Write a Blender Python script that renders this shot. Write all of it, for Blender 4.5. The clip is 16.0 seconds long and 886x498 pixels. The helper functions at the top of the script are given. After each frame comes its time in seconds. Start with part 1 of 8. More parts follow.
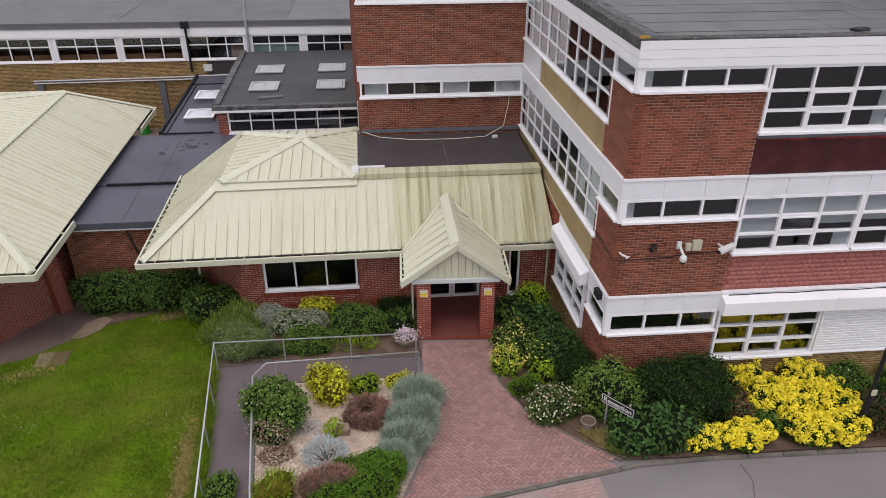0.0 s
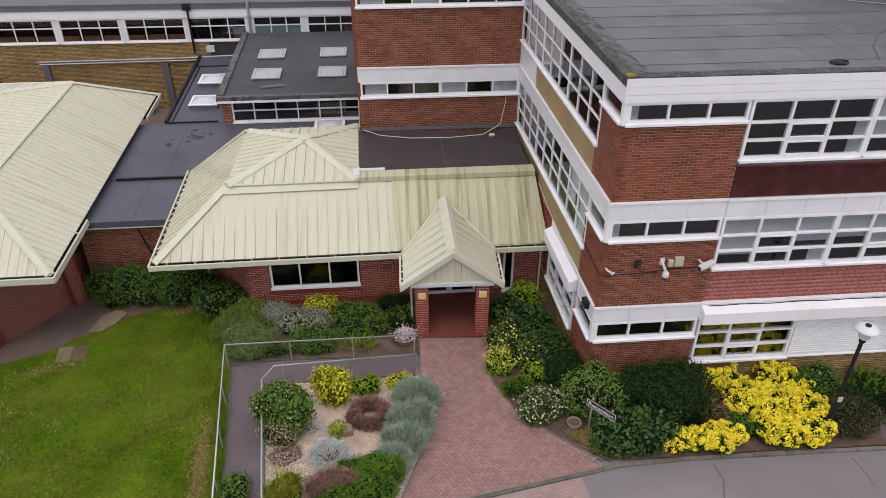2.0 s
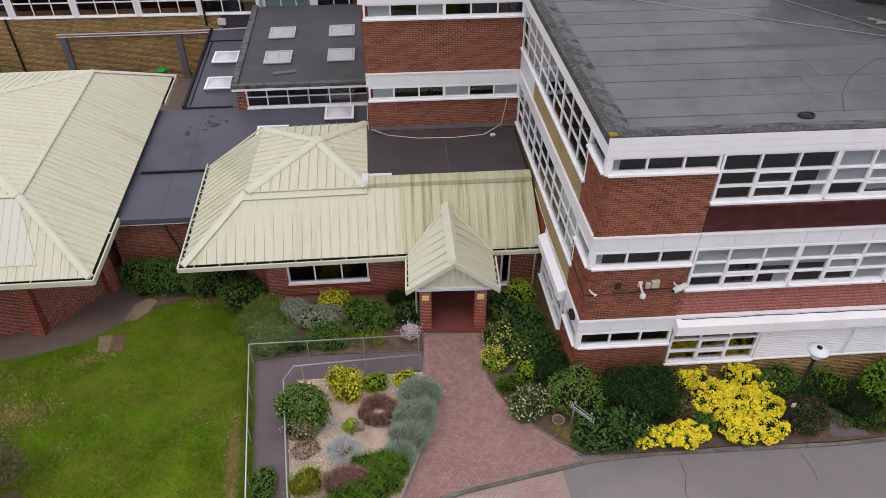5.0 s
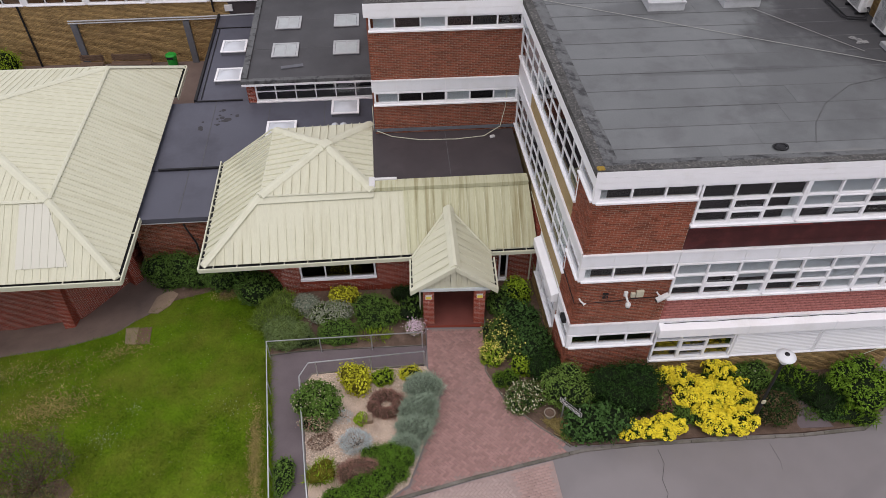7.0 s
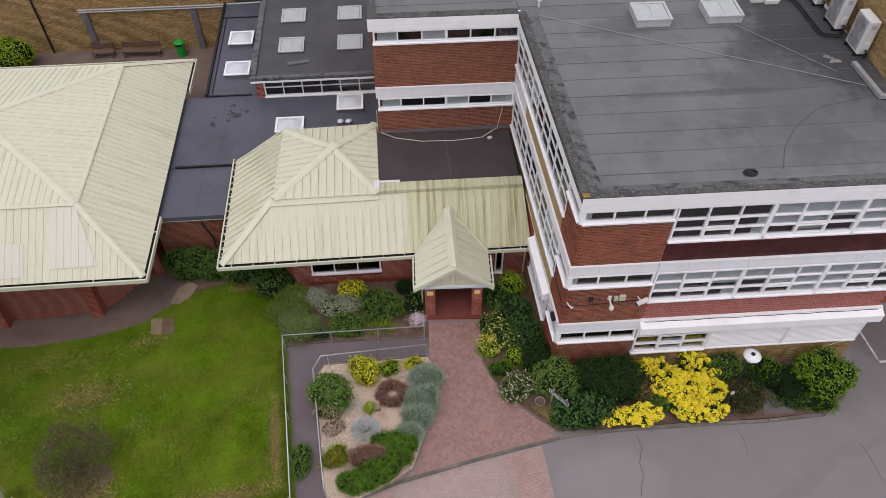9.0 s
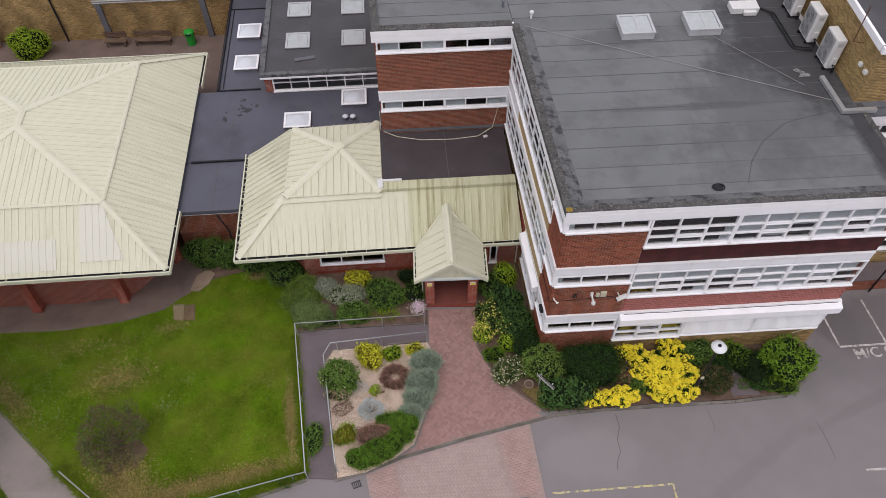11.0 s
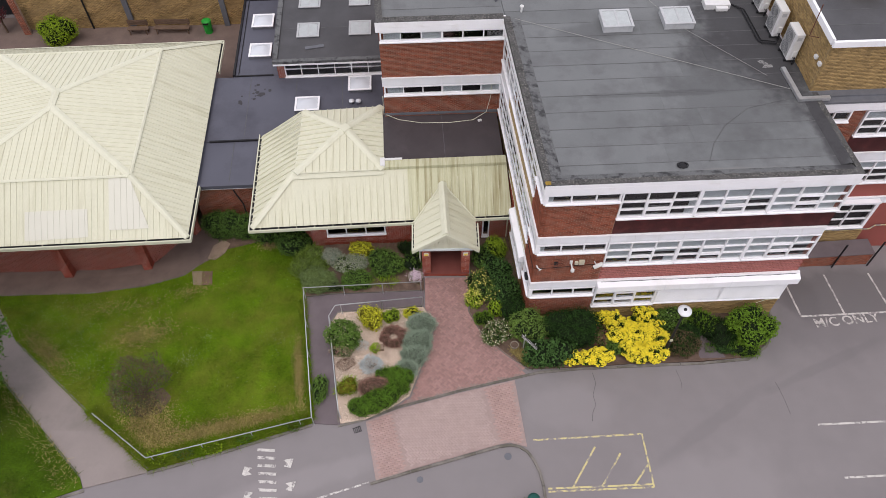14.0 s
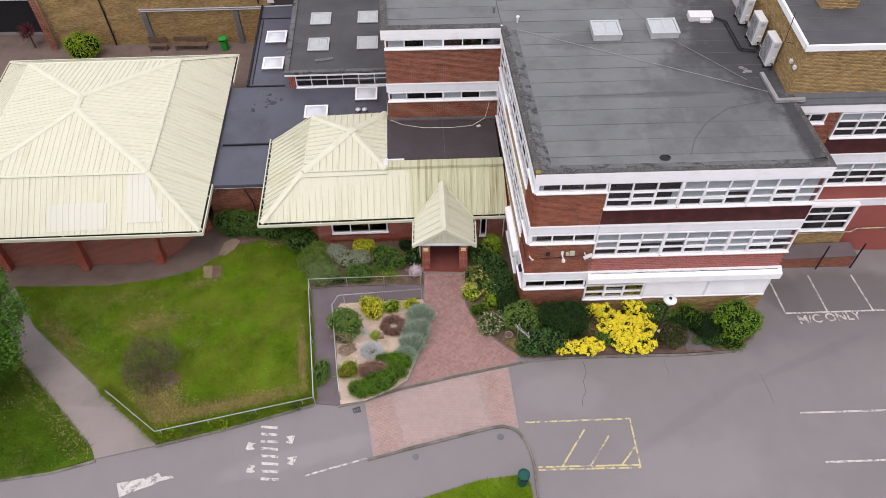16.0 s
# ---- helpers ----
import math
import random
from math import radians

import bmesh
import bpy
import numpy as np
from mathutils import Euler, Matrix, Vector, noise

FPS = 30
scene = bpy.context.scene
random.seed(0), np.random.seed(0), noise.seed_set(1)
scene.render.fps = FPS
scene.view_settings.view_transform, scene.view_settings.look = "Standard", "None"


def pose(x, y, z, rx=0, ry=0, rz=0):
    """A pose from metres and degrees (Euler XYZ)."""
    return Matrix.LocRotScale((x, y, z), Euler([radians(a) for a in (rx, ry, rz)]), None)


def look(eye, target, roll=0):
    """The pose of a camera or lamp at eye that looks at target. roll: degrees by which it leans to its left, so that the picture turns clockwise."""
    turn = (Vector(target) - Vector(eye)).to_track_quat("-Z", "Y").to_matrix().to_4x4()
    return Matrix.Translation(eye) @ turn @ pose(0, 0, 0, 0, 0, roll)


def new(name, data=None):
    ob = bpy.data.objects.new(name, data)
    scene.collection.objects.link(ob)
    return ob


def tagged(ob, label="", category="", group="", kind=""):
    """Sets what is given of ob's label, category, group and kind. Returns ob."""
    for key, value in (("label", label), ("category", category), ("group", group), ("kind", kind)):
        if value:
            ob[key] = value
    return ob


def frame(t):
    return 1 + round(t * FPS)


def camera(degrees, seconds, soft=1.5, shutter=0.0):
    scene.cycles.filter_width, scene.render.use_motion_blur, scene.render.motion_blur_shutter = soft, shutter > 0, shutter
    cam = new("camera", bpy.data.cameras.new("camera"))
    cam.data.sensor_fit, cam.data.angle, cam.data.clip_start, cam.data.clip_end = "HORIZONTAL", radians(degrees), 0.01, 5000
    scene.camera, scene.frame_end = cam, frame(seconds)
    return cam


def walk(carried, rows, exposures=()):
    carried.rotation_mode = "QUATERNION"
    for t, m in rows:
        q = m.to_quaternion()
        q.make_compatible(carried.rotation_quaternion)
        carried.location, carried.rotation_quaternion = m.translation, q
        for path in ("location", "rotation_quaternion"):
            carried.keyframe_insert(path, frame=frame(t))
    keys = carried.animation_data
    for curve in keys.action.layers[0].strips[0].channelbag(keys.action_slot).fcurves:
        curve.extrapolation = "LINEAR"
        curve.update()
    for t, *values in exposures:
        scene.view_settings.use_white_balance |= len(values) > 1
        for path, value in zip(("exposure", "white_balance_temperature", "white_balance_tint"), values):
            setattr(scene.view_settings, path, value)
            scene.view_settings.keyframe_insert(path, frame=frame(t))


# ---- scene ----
cam = camera(62.5, 16.0, 0.75)
PATH = [
    (0, (1.101, -0.916, 13.645), (1.205, 0.821, 12.66), 0.1),
    (0.5, (1.094, -0.958, 14.148), (1.199, 0.763, 13.134), 0.2),
    (1, (1.075, -0.979, 14.684), (1.181, 0.723, 13.639), 0.2),
    (1.5, (1.143, -0.984, 15.2), (1.244, 0.7, 14.125), 0.2),
    (2, (1.249, -0.962, 15.728), (1.343, 0.702, 14.622), 0.2),
    (2.5, (1.346, -0.944, 16.294), (1.433, 0.699, 15.157), 0.1),
    (3, (1.373, -0.926, 16.899), (1.456, 0.694, 15.73), 0.1),
    (3.5, (1.421, -0.924, 17.49), (1.497, 0.675, 16.291), 0.1),
    (4, (1.452, -0.909, 18.156), (1.523, 0.666, 16.925), 0.1),
    (6.5, (1.49, -0.838, 21.645), (1.545, 0.61, 20.266), -0.1),
    (7, (1.493, -0.812, 22.373), (1.546, 0.61, 20.967), -0.1),
    (7.5, (1.493, -0.776, 23.132), (1.543, 0.618, 21.699), -0.1),
    (8, (1.49, -0.769, 23.912), (1.539, 0.598, 22.453), -0.1),
    (8.5, (1.471, -0.769, 24.703), (1.52, 0.571, 23.219), -0.1),
    (9, (1.462, -0.788, 25.524), (1.512, 0.524, 24.016), -0.1),
    (11.5, (1.644, -1.247, 29.324), (1.684, -0.053, 27.72), -0.2),
    (12, (1.699, -1.548, 29.844), (1.737, -0.368, 28.23), -0.1),
    (12.5, (1.796, -1.916, 30.254), (1.831, -0.745, 28.633), -0.2),
    (13, (1.861, -2.433, 30.497), (1.893, -1.261, 28.877), -0.2),
    (13.5, (1.929, -3.04, 30.605), (1.958, -1.859, 28.991), -0.1),
    (14, (2.048, -3.694, 30.677), (2.071, -2.5, 29.072), -0.2),
    (14.5, (2.145, -4.401, 30.694), (2.164, -3.189, 29.103), -0.2),
    (15, (2.266, -5.117, 30.708), (2.278, -3.885, 29.133), -0.3),
    (15.5, (2.37, -5.862, 30.711), (2.377, -4.606, 29.154), -0.3),
    (16, (2.463, -6.597, 30.715), (2.466, -5.317, 29.178), -0.3),
]
walk(cam, [(t, look(eye, target, roll)) for t, eye, target, roll in PATH], [(0, -0.01, 6550, 17), (4, -0.05, 6550, 17), (9, -0.07, 6550, 17), (11.5, -0.03, 6550, 17), (12.5, 0.01, 6550, 17), (14, 0.16, 6550, 17), (16, 0.33, 6550, 17)])

# ---- world and light: an overcast day ----
world = bpy.data.worlds.new("overcast_sky")
scene.world = world
world.use_nodes = True
wn, wl = world.node_tree.nodes, world.node_tree.links
sky = wn.new("ShaderNodeTexSky")
sky.sky_type = 'NISHITA'
sky.sun_disc = False
sky.sun_elevation, sky.sun_rotation = radians(67), radians(192)
sky.air_density, sky.dust_density, sky.ozone_density = 1.0, 4.0, 1.0
cloud = wn.new("ShaderNodeMix")
cloud.data_type = 'RGBA'
cloud.inputs["Factor"].default_value = 0.75
cloud.inputs["B"].default_value = (9.0, 9.2, 9.6, 1)
wl.new(sky.outputs["Color"], cloud.inputs["A"])
wl.new(cloud.outputs["Result"], wn["Background"].inputs["Color"])
wn["Background"].inputs["Strength"].default_value = 0.122
sun = new("sun", bpy.data.lights.new("sun", 'SUN'))
sun.data.energy, sun.data.angle, sun.data.color = 0.85, radians(25), (1.0, 0.96, 0.9)
sun.matrix_world = look((-5, -16, 60), (0, 8, 0))


# ---- materials ----
def mat(name, colour, rough=0.7, metal=0.0, var=0.15, scale=4.0, fine=60.0, bump=0.15, stain=None, stain_amount=0.0, stain_scale=0.6, spec=0.18, pieces=0.0, stretch=(1, 1, 1), span=(0.5, 0.72)):
    """Colour with grain at two scales, an optional stain colour, bump, and a change from piece to piece."""
    m = bpy.data.materials.new(name)
    m.use_nodes = True
    n, l = m.node_tree.nodes, m.node_tree.links
    b = n["Principled BSDF"]
    b.inputs["Roughness"].default_value, b.inputs["Metallic"].default_value = rough, metal
    b.inputs["Specular IOR Level"].default_value = spec
    tc, mp = n.new("ShaderNodeNewGeometry"), n.new("ShaderNodeMapping")
    mp.inputs["Scale"].default_value = stretch
    l.new(tc.outputs["Position"], mp.inputs["Vector"])
    big, small = n.new("ShaderNodeTexNoise"), n.new("ShaderNodeTexNoise")
    big.inputs["Scale"].default_value, big.inputs["Detail"].default_value = scale, 6
    small.inputs["Scale"].default_value, small.inputs["Detail"].default_value = fine, 3
    for t in (big, small):
        l.new(mp.outputs["Vector"], t.inputs["Vector"])
    add = n.new("ShaderNodeMath")
    add.operation = 'ADD'
    l.new(big.outputs["Fac"], add.inputs[0]), l.new(small.outputs["Fac"], add.inputs[1])
    rng = n.new("ShaderNodeMapRange")
    rng.inputs["From Min"].default_value, rng.inputs["From Max"].default_value = 0.6, 1.4
    rng.inputs["To Min"].default_value, rng.inputs["To Max"].default_value = 1 - var, 1 + var
    l.new(add.outputs[0], rng.inputs["Value"])
    mul = n.new("ShaderNodeVectorMath")
    mul.operation = 'SCALE'
    mul.inputs[0].default_value = colour
    l.new(rng.outputs["Result"], mul.inputs["Scale"])
    out = mul.outputs["Vector"]
    if stain_amount:
        st = n.new("ShaderNodeTexNoise")
        st.inputs["Scale"].default_value, st.inputs["Detail"].default_value, st.inputs["Roughness"].default_value = stain_scale, 8, 0.65
        l.new(mp.outputs["Vector"], st.inputs["Vector"])
        sr = n.new("ShaderNodeMapRange")
        sr.inputs["From Min"].default_value, sr.inputs["From Max"].default_value = span
        sr.inputs["To Max"].default_value = stain_amount
        l.new(st.outputs["Fac"], sr.inputs["Value"])
        mx = n.new("ShaderNodeMix")
        mx.data_type = 'RGBA'
        mx.inputs["B"].default_value = (*stain, 1)
        l.new(sr.outputs["Result"], mx.inputs["Factor"]), l.new(out, mx.inputs["A"])
        out = mx.outputs["Result"]
    if pieces:
        oi = n.new("ShaderNodeObjectInfo")
        s = n.new("ShaderNodeMath")
        s.operation = 'ADD'
        l.new(oi.outputs["Random"], s.inputs[0]), l.new(tc.outputs["Random Per Island"], s.inputs[1])
        fr = n.new("ShaderNodeMath")
        fr.operation = 'FRACT'
        l.new(s.outputs[0], fr.inputs[0])
        pr = n.new("ShaderNodeMapRange")
        pr.inputs["To Min"].default_value, pr.inputs["To Max"].default_value = 1 - pieces, 1 + pieces * 0.8
        l.new(fr.outputs[0], pr.inputs["Value"])
        pm = n.new("ShaderNodeVectorMath")
        pm.operation = 'SCALE'
        l.new(out, pm.inputs[0]), l.new(pr.outputs["Result"], pm.inputs["Scale"])
        out = pm.outputs["Vector"]
    l.new(out, b.inputs["Base Color"])
    if bump:
        bp = n.new("ShaderNodeBump")
        bp.inputs["Strength"].default_value, bp.inputs["Distance"].default_value = bump, 0.02
        l.new(add.outputs[0], bp.inputs["Height"]), l.new(bp.outputs["Normal"], b.inputs["Normal"])
    return m


M_ASPHALT = mat("asphalt", (0.216, 0.199, 0.2), 0.85, var=0.07, scale=0.9, fine=80, bump=0.3, stain=(0.185, 0.172, 0.175), stain_amount=0.35, stain_scale=0.11)
M_PATH = mat("ramp_asphalt", (0.14, 0.115, 0.122), 0.9, var=0.2, scale=1.2, fine=90, bump=0.3, stain=(0.18, 0.15, 0.145), stain_amount=0.4, stain_scale=1.1)
M_CONC = mat("path_concrete", (0.25, 0.215, 0.2), 0.9, var=0.12, scale=1.0, fine=80, bump=0.2, stain=(0.13, 0.12, 0.1), stain_amount=0.5, stain_scale=0.5)
M_KERB = mat("kerb_stone", (0.19, 0.175, 0.155), 0.9, var=0.25, scale=2.5, fine=70, stain=(0.085, 0.08, 0.06), stain_amount=0.75, stain_scale=1.2, span=(0.42, 0.62))
M_APRON = mat("apron_slabs", (0.168, 0.125, 0.107), 0.92, var=0.25, scale=1.0, fine=60, stain=(0.11, 0.085, 0.075), stain_amount=0.6, stain_scale=0.7)
M_GRASS = mat("lawn_grass", (0.087, 0.152, 0.0055), 0.95, var=0.42, scale=0.9, fine=14, bump=0.35, stain=(0.19, 0.168, 0.03), stain_amount=0.52, stain_scale=0.42, spec=0.1, span=(0.44, 0.7))
M_BLADE = mat("grass_blades", (0.092, 0.163, 0.006), 0.9, var=0.42, scale=0.9, stain=(0.2, 0.176, 0.034), stain_amount=0.52, stain_scale=0.42, fine=14, bump=0, spec=0.1, pieces=0.3, span=(0.44, 0.7))
# Lawn green darkened to carry tree shade on the grass beside the path.
M_SHADEGRASS = mat("shaded_grass", (0.05, 0.096, 0.005), 0.95, var=0.4, scale=1.1, fine=14, bump=0.6, stain=(0.13, 0.12, 0.03), stain_amount=0.5, stain_scale=0.5, spec=0.1)
M_SHADEBLADE = mat("shaded_grass_blades", (0.055, 0.105, 0.006), 0.9, var=0.4, scale=1.1, fine=14, bump=0, spec=0.1, pieces=0.3)
M_CLOVER = mat("clover_heads", (0.42, 0.46, 0.24), 0.8, var=0.2, scale=3, bump=0, pieces=0.3)
M_DRYBLADE = mat("dry_grass_blades", (0.33, 0.26, 0.1), 0.9, var=0.4, scale=0.9, fine=20, bump=0, spec=0.1, pieces=0.45)
M_KNEE = mat("dull_grey_tube", (0.38, 0.4, 0.38), 0.6, metal=0.3, var=0.2, scale=6, bump=0.05)
M_GRAVEL = mat("gravel", (0.54, 0.42, 0.33), 0.95, var=0.4, scale=2.0, fine=45, bump=0.9, stain=(0.28, 0.2, 0.14), stain_amount=0.5, stain_scale=1.2)
M_PEBBLE = mat("pebbles", (0.56, 0.46, 0.37), 0.9, var=0.15, scale=5, bump=0, pieces=0.55)
M_SOIL = mat("soil", (0.13, 0.088, 0.066), 0.97, var=0.4, scale=3, fine=40, bump=0.9, stain=(0.24, 0.17, 0.13), stain_amount=0.4, stain_scale=1.5)
M_PAVER = mat("block_paver", (0.355, 0.213, 0.192), 0.88, var=0.12, scale=3.0, fine=90, bump=0.25, pieces=0.16, stain=(0.27, 0.19, 0.17), stain_amount=0.4, stain_scale=0.8)
M_PAVER2 = mat("worn_block_paver", (0.39, 0.3, 0.275), 0.9, var=0.1, scale=2.0, fine=90, bump=0.2, pieces=0.06, stain=(0.33, 0.26, 0.24), stain_amount=0.6, stain_scale=0.5)
M_PAVER3 = mat("red_block_paver", (0.37, 0.255, 0.228), 0.9, var=0.12, scale=2.0, fine=90, bump=0.2, pieces=0.08, stain=(0.4, 0.3, 0.28), stain_amount=0.5, stain_scale=0.8)
M_JOINT2 = mat("worn_paving_sand", (0.33, 0.25, 0.23), 0.95, var=0.15, scale=6, fine=80, bump=0.3)
M_JOINT = mat("paving_sand", (0.29, 0.21, 0.19), 0.95, var=0.2, scale=6, fine=80, bump=0.3)
M_BRICK = mat("red_brick", (0.238, 0.071, 0.04), 0.85, var=0.18, scale=1.5, fine=70, bump=0.3, pieces=0.33, stain=(0.15, 0.055, 0.035), stain_amount=0.5, stain_scale=0.8)
M_BRICK2 = mat("bright_red_brick", (0.27, 0.058, 0.035), 0.82, var=0.13, scale=2.0, fine=70, bump=0.3, pieces=0.24)
M_MORTAR = mat("mortar", (0.36, 0.265, 0.205), 0.95, var=0.15, scale=5, fine=90, bump=0.2)
M_MORTAR2 = mat("pale_mortar", (0.56, 0.44, 0.38), 0.95, var=0.15, scale=5, fine=90, bump=0.2)

M_SLAB = mat("tan_slab", (0.27, 0.2, 0.145), 0.9, var=0.25, scale=3, fine=60, bump=0.2)
M_SLAB2 = mat("brown_cover", (0.17, 0.1, 0.08), 0.9, var=0.25, scale=3, fine=60, bump=0.2)

M_CABLE = mat("grey_cable", (0.33, 0.33, 0.31), 0.6, var=0.1, scale=5, bump=0)
M_YBRICK = mat("yellow_stock_brick", (0.345, 0.232, 0.1), 0.88, var=0.2, scale=1.2, fine=60, bump=0.3, pieces=0.3, stain=(0.15, 0.1, 0.055), stain_amount=0.6, stain_scale=0.8)
M_YMORTAR = mat("yellow_mortar", (0.3, 0.215, 0.11), 0.95, var=0.2, scale=5, fine=90)
M_RENDER = mat("ochre_cladding", (0.38, 0.28, 0.145), 0.9, var=0.16, scale=1.5, fine=40, bump=0.4, stain=(0.24, 0.165, 0.08), stain_amount=0.55, stain_scale=1.4)
M_WHITE = mat("white_upvc", (0.84, 0.84, 0.86), 0.42, var=0.04, scale=1.5, fine=30, bump=0.03, stain=(0.66, 0.65, 0.61), stain_amount=0.35, stain_scale=1.4, span=(0.52, 0.7))
M_PANEL = mat("white_panel", (0.77, 0.78, 0.81), 0.35, var=0.04, scale=1.0, fine=30, bump=0.02, stain=(0.6, 0.6, 0.57), stain_amount=0.3, stain_scale=1.4)
M_SHUTTER = mat("shutter_slats", (0.8, 0.8, 0.81), 0.45, var=0.04, scale=1.0, fine=30, bump=0.02)
M_FELT = mat("roof_felt", (0.152, 0.16, 0.162), 0.7, var=0.16, scale=0.6, fine=40, bump=0.3, stain=(0.1, 0.1, 0.103), stain_amount=0.5, stain_scale=0.7, pieces=0.07, span=(0.5, 0.66))
M_SEAM = mat("bitumen_seam", (0.108, 0.11, 0.112), 0.8, var=0.3, scale=4, bump=0.1)
M_UPSTAND = mat("mossy_felt", (0.075, 0.074, 0.072), 0.95, var=0.6, scale=3.0, fine=18, bump=0.9, stain=(0.21, 0.2, 0.18), stain_amount=0.8, stain_scale=11.0, span=(0.53, 0.66))
M_MEMB = mat("roof_membrane", (0.092, 0.094, 0.118), 0.42, var=0.12, scale=0.5, fine=60, bump=0.06, stain=(0.048, 0.047, 0.058), stain_amount=0.6, stain_scale=0.35)
M_MEMB2 = mat("brown_membrane", (0.062, 0.053, 0.056), 0.5, var=0.2, scale=0.7, fine=60, bump=0.1, stain=(0.095, 0.08, 0.082), stain_amount=0.5, stain_scale=0.5)
M_CLER = mat("grey_roof_felt", (0.08, 0.08, 0.085), 0.7, var=0.25, scale=0.7, fine=60, bump=0.15, stain=(0.06, 0.06, 0.065), stain_amount=0.6, stain_scale=0.5)
M_SOILROOF = mat("puddle_silt", (0.05, 0.048, 0.052), 0.6, var=0.3, scale=3, bump=0.05)
M_FROST = mat("frosted_glazing", (0.3, 0.44, 0.43), 0.3, var=0.06, scale=2, bump=0.0, spec=0.6)
M_TANBACK = mat("tan_backing", (0.2, 0.12, 0.07), 0.8, var=0.5, scale=1.5, bump=0)
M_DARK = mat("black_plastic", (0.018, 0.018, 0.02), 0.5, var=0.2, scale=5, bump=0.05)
M_LEAD = mat("lead_flashing", (0.13, 0.135, 0.15), 0.6, var=0.2, scale=3, bump=0.1)
M_GALV = mat("galvanised_tube", (0.5, 0.51, 0.52), 0.45, metal=0.7, var=0.15, scale=6, bump=0.05)
M_CREAM = mat("cream_roof_metal", (0.595, 0.592, 0.455), 0.5, var=0.1, scale=0.8, fine=20, bump=0.04, stain=(0.4, 0.385, 0.265), stain_amount=0.65, stain_scale=0.8, stretch=(3.6, 0.3, 0.3))
M_CREAMX = mat("cream_roof_metal_side", (0.595, 0.592, 0.455), 0.5, var=0.1, scale=0.8, fine=20, bump=0.04, stain=(0.4, 0.385, 0.265), stain_amount=0.65, stain_scale=0.8, stretch=(0.3, 3.6, 0.3))
M_CREAM2 = mat("mossy_cream_metal", (0.5, 0.5, 0.34), 0.6, var=0.14, scale=0.9, fine=25, bump=0.05, stain=(0.24, 0.2, 0.085), stain_amount=0.85, stain_scale=0.8, stretch=(6.0, 0.25, 0.25), span=(0.46, 0.68))
M_CREAM3 = mat("new_cream_sheet", (0.59, 0.585, 0.5), 0.45, var=0.03, scale=0.8, bump=0.02)
M_TRIM = mat("cream_trim", (0.605, 0.605, 0.475), 0.45, var=0.06, scale=1.5, fine=30, bump=0.02, stain=(0.48, 0.47, 0.32), stain_amount=0.35, stain_scale=1.0)
M_BLUEWHITE = mat("pale_beam_paint", (0.55, 0.6, 0.6), 0.5, var=0.06, scale=2, bump=0.03)
M_MAROON = mat("maroon_cladding", (0.062, 0.018, 0.018), 0.5, var=0.35, scale=2.0, fine=30, bump=0.2, stain=(0.12, 0.03, 0.03), stain_amount=0.5, stain_scale=2.0)
M_REDWORN = mat("worn_red_tile", (0.19, 0.032, 0.03), 0.8, var=0.25, scale=4, fine=40, bump=0.2, pieces=0.3)
M_TILE = mat("red_hung_tile", (0.39, 0.145, 0.125), 0.75, var=0.08, scale=2.0, fine=40, bump=0.1, pieces=0.08)
M_SMOOTHRED = mat("red_cladding", (0.29, 0.085, 0.07), 0.7, var=0.1, scale=1.0, fine=30, bump=0.1)
M_FLOORRED = mat("red_porch_floor", (0.17, 0.055, 0.045), 0.6, var=0.2, scale=2.0, fine=50, bump=0.1)
# near-black colour stands for the dimness of unlit rooms
M_ROOMSHADE = mat("room_shade", (0.02, 0.02, 0.022), 0.9, var=0.4, scale=0.8, bump=0)
M_BLIND = mat("roller_blind", (0.58, 0.61, 0.64), 0.8, var=0.05, scale=2, bump=0.02)
M_LIGHT = mat("rooflight_glazing", (0.4, 0.43, 0.43), 0.3, var=0.15, scale=2.5, fine=20, bump=0.02, spec=0.5)
M_RIM = mat("pale_rooflight_frame", (0.44, 0.45, 0.46), 0.5, var=0.12, scale=4, bump=0.02, stain=(0.3, 0.3, 0.3), stain_amount=0.5, stain_scale=3.0)
M_DOME = mat("skylight_dome", (0.58, 0.61, 0.65), 0.2, var=0.05, scale=2, bump=0.0, spec=0.6)
M_YPAINT = mat("yellow_line_paint", (0.58, 0.51, 0.25), 0.8, var=0.25, scale=4, fine=30, bump=0.1, stain=(0.23, 0.212, 0.213), stain_amount=1.0, stain_scale=4.0, span=(0.48, 0.57))
M_WPAINT = mat("white_line_paint", (0.52, 0.5, 0.47), 0.8, var=0.25, scale=4, fine=30, bump=0.1, stain=(0.23, 0.212, 0.213), stain_amount=1.0, stain_scale=4.5, span=(0.49, 0.58))
M_CAMWHITE = mat("camera_casing", (0.64, 0.64, 0.63), 0.35, var=0.06, scale=4, bump=0)
M_BEIGE = mat("beige_box", (0.5, 0.47, 0.36), 0.5, var=0.06, scale=4, bump=0)
M_GREENBIN = mat("green_plastic", (0.02, 0.3, 0.04), 0.45, var=0.1, scale=4, bump=0)
M_TEALBIN = mat("teal_bin_plastic", (0.012, 0.075, 0.062), 0.5, var=0.12, scale=4, bump=0.02)
M_WOOD = mat("weathered_wood", (0.15, 0.1, 0.07), 0.85, var=0.3, scale=3, fine=40, bump=0.3)
M_TERRA = mat("stone_planter", (0.27, 0.23, 0.18), 0.9, var=0.2, scale=8, bump=0.3)
M_YLABEL = mat("yellow_sign", (0.75, 0.6, 0.08), 0.5, var=0.05, scale=4, bump=0)
M_RUST = mat("rusty_bracket", (0.12, 0.05, 0.035), 0.8, var=0.3, scale=10, bump=0.2)
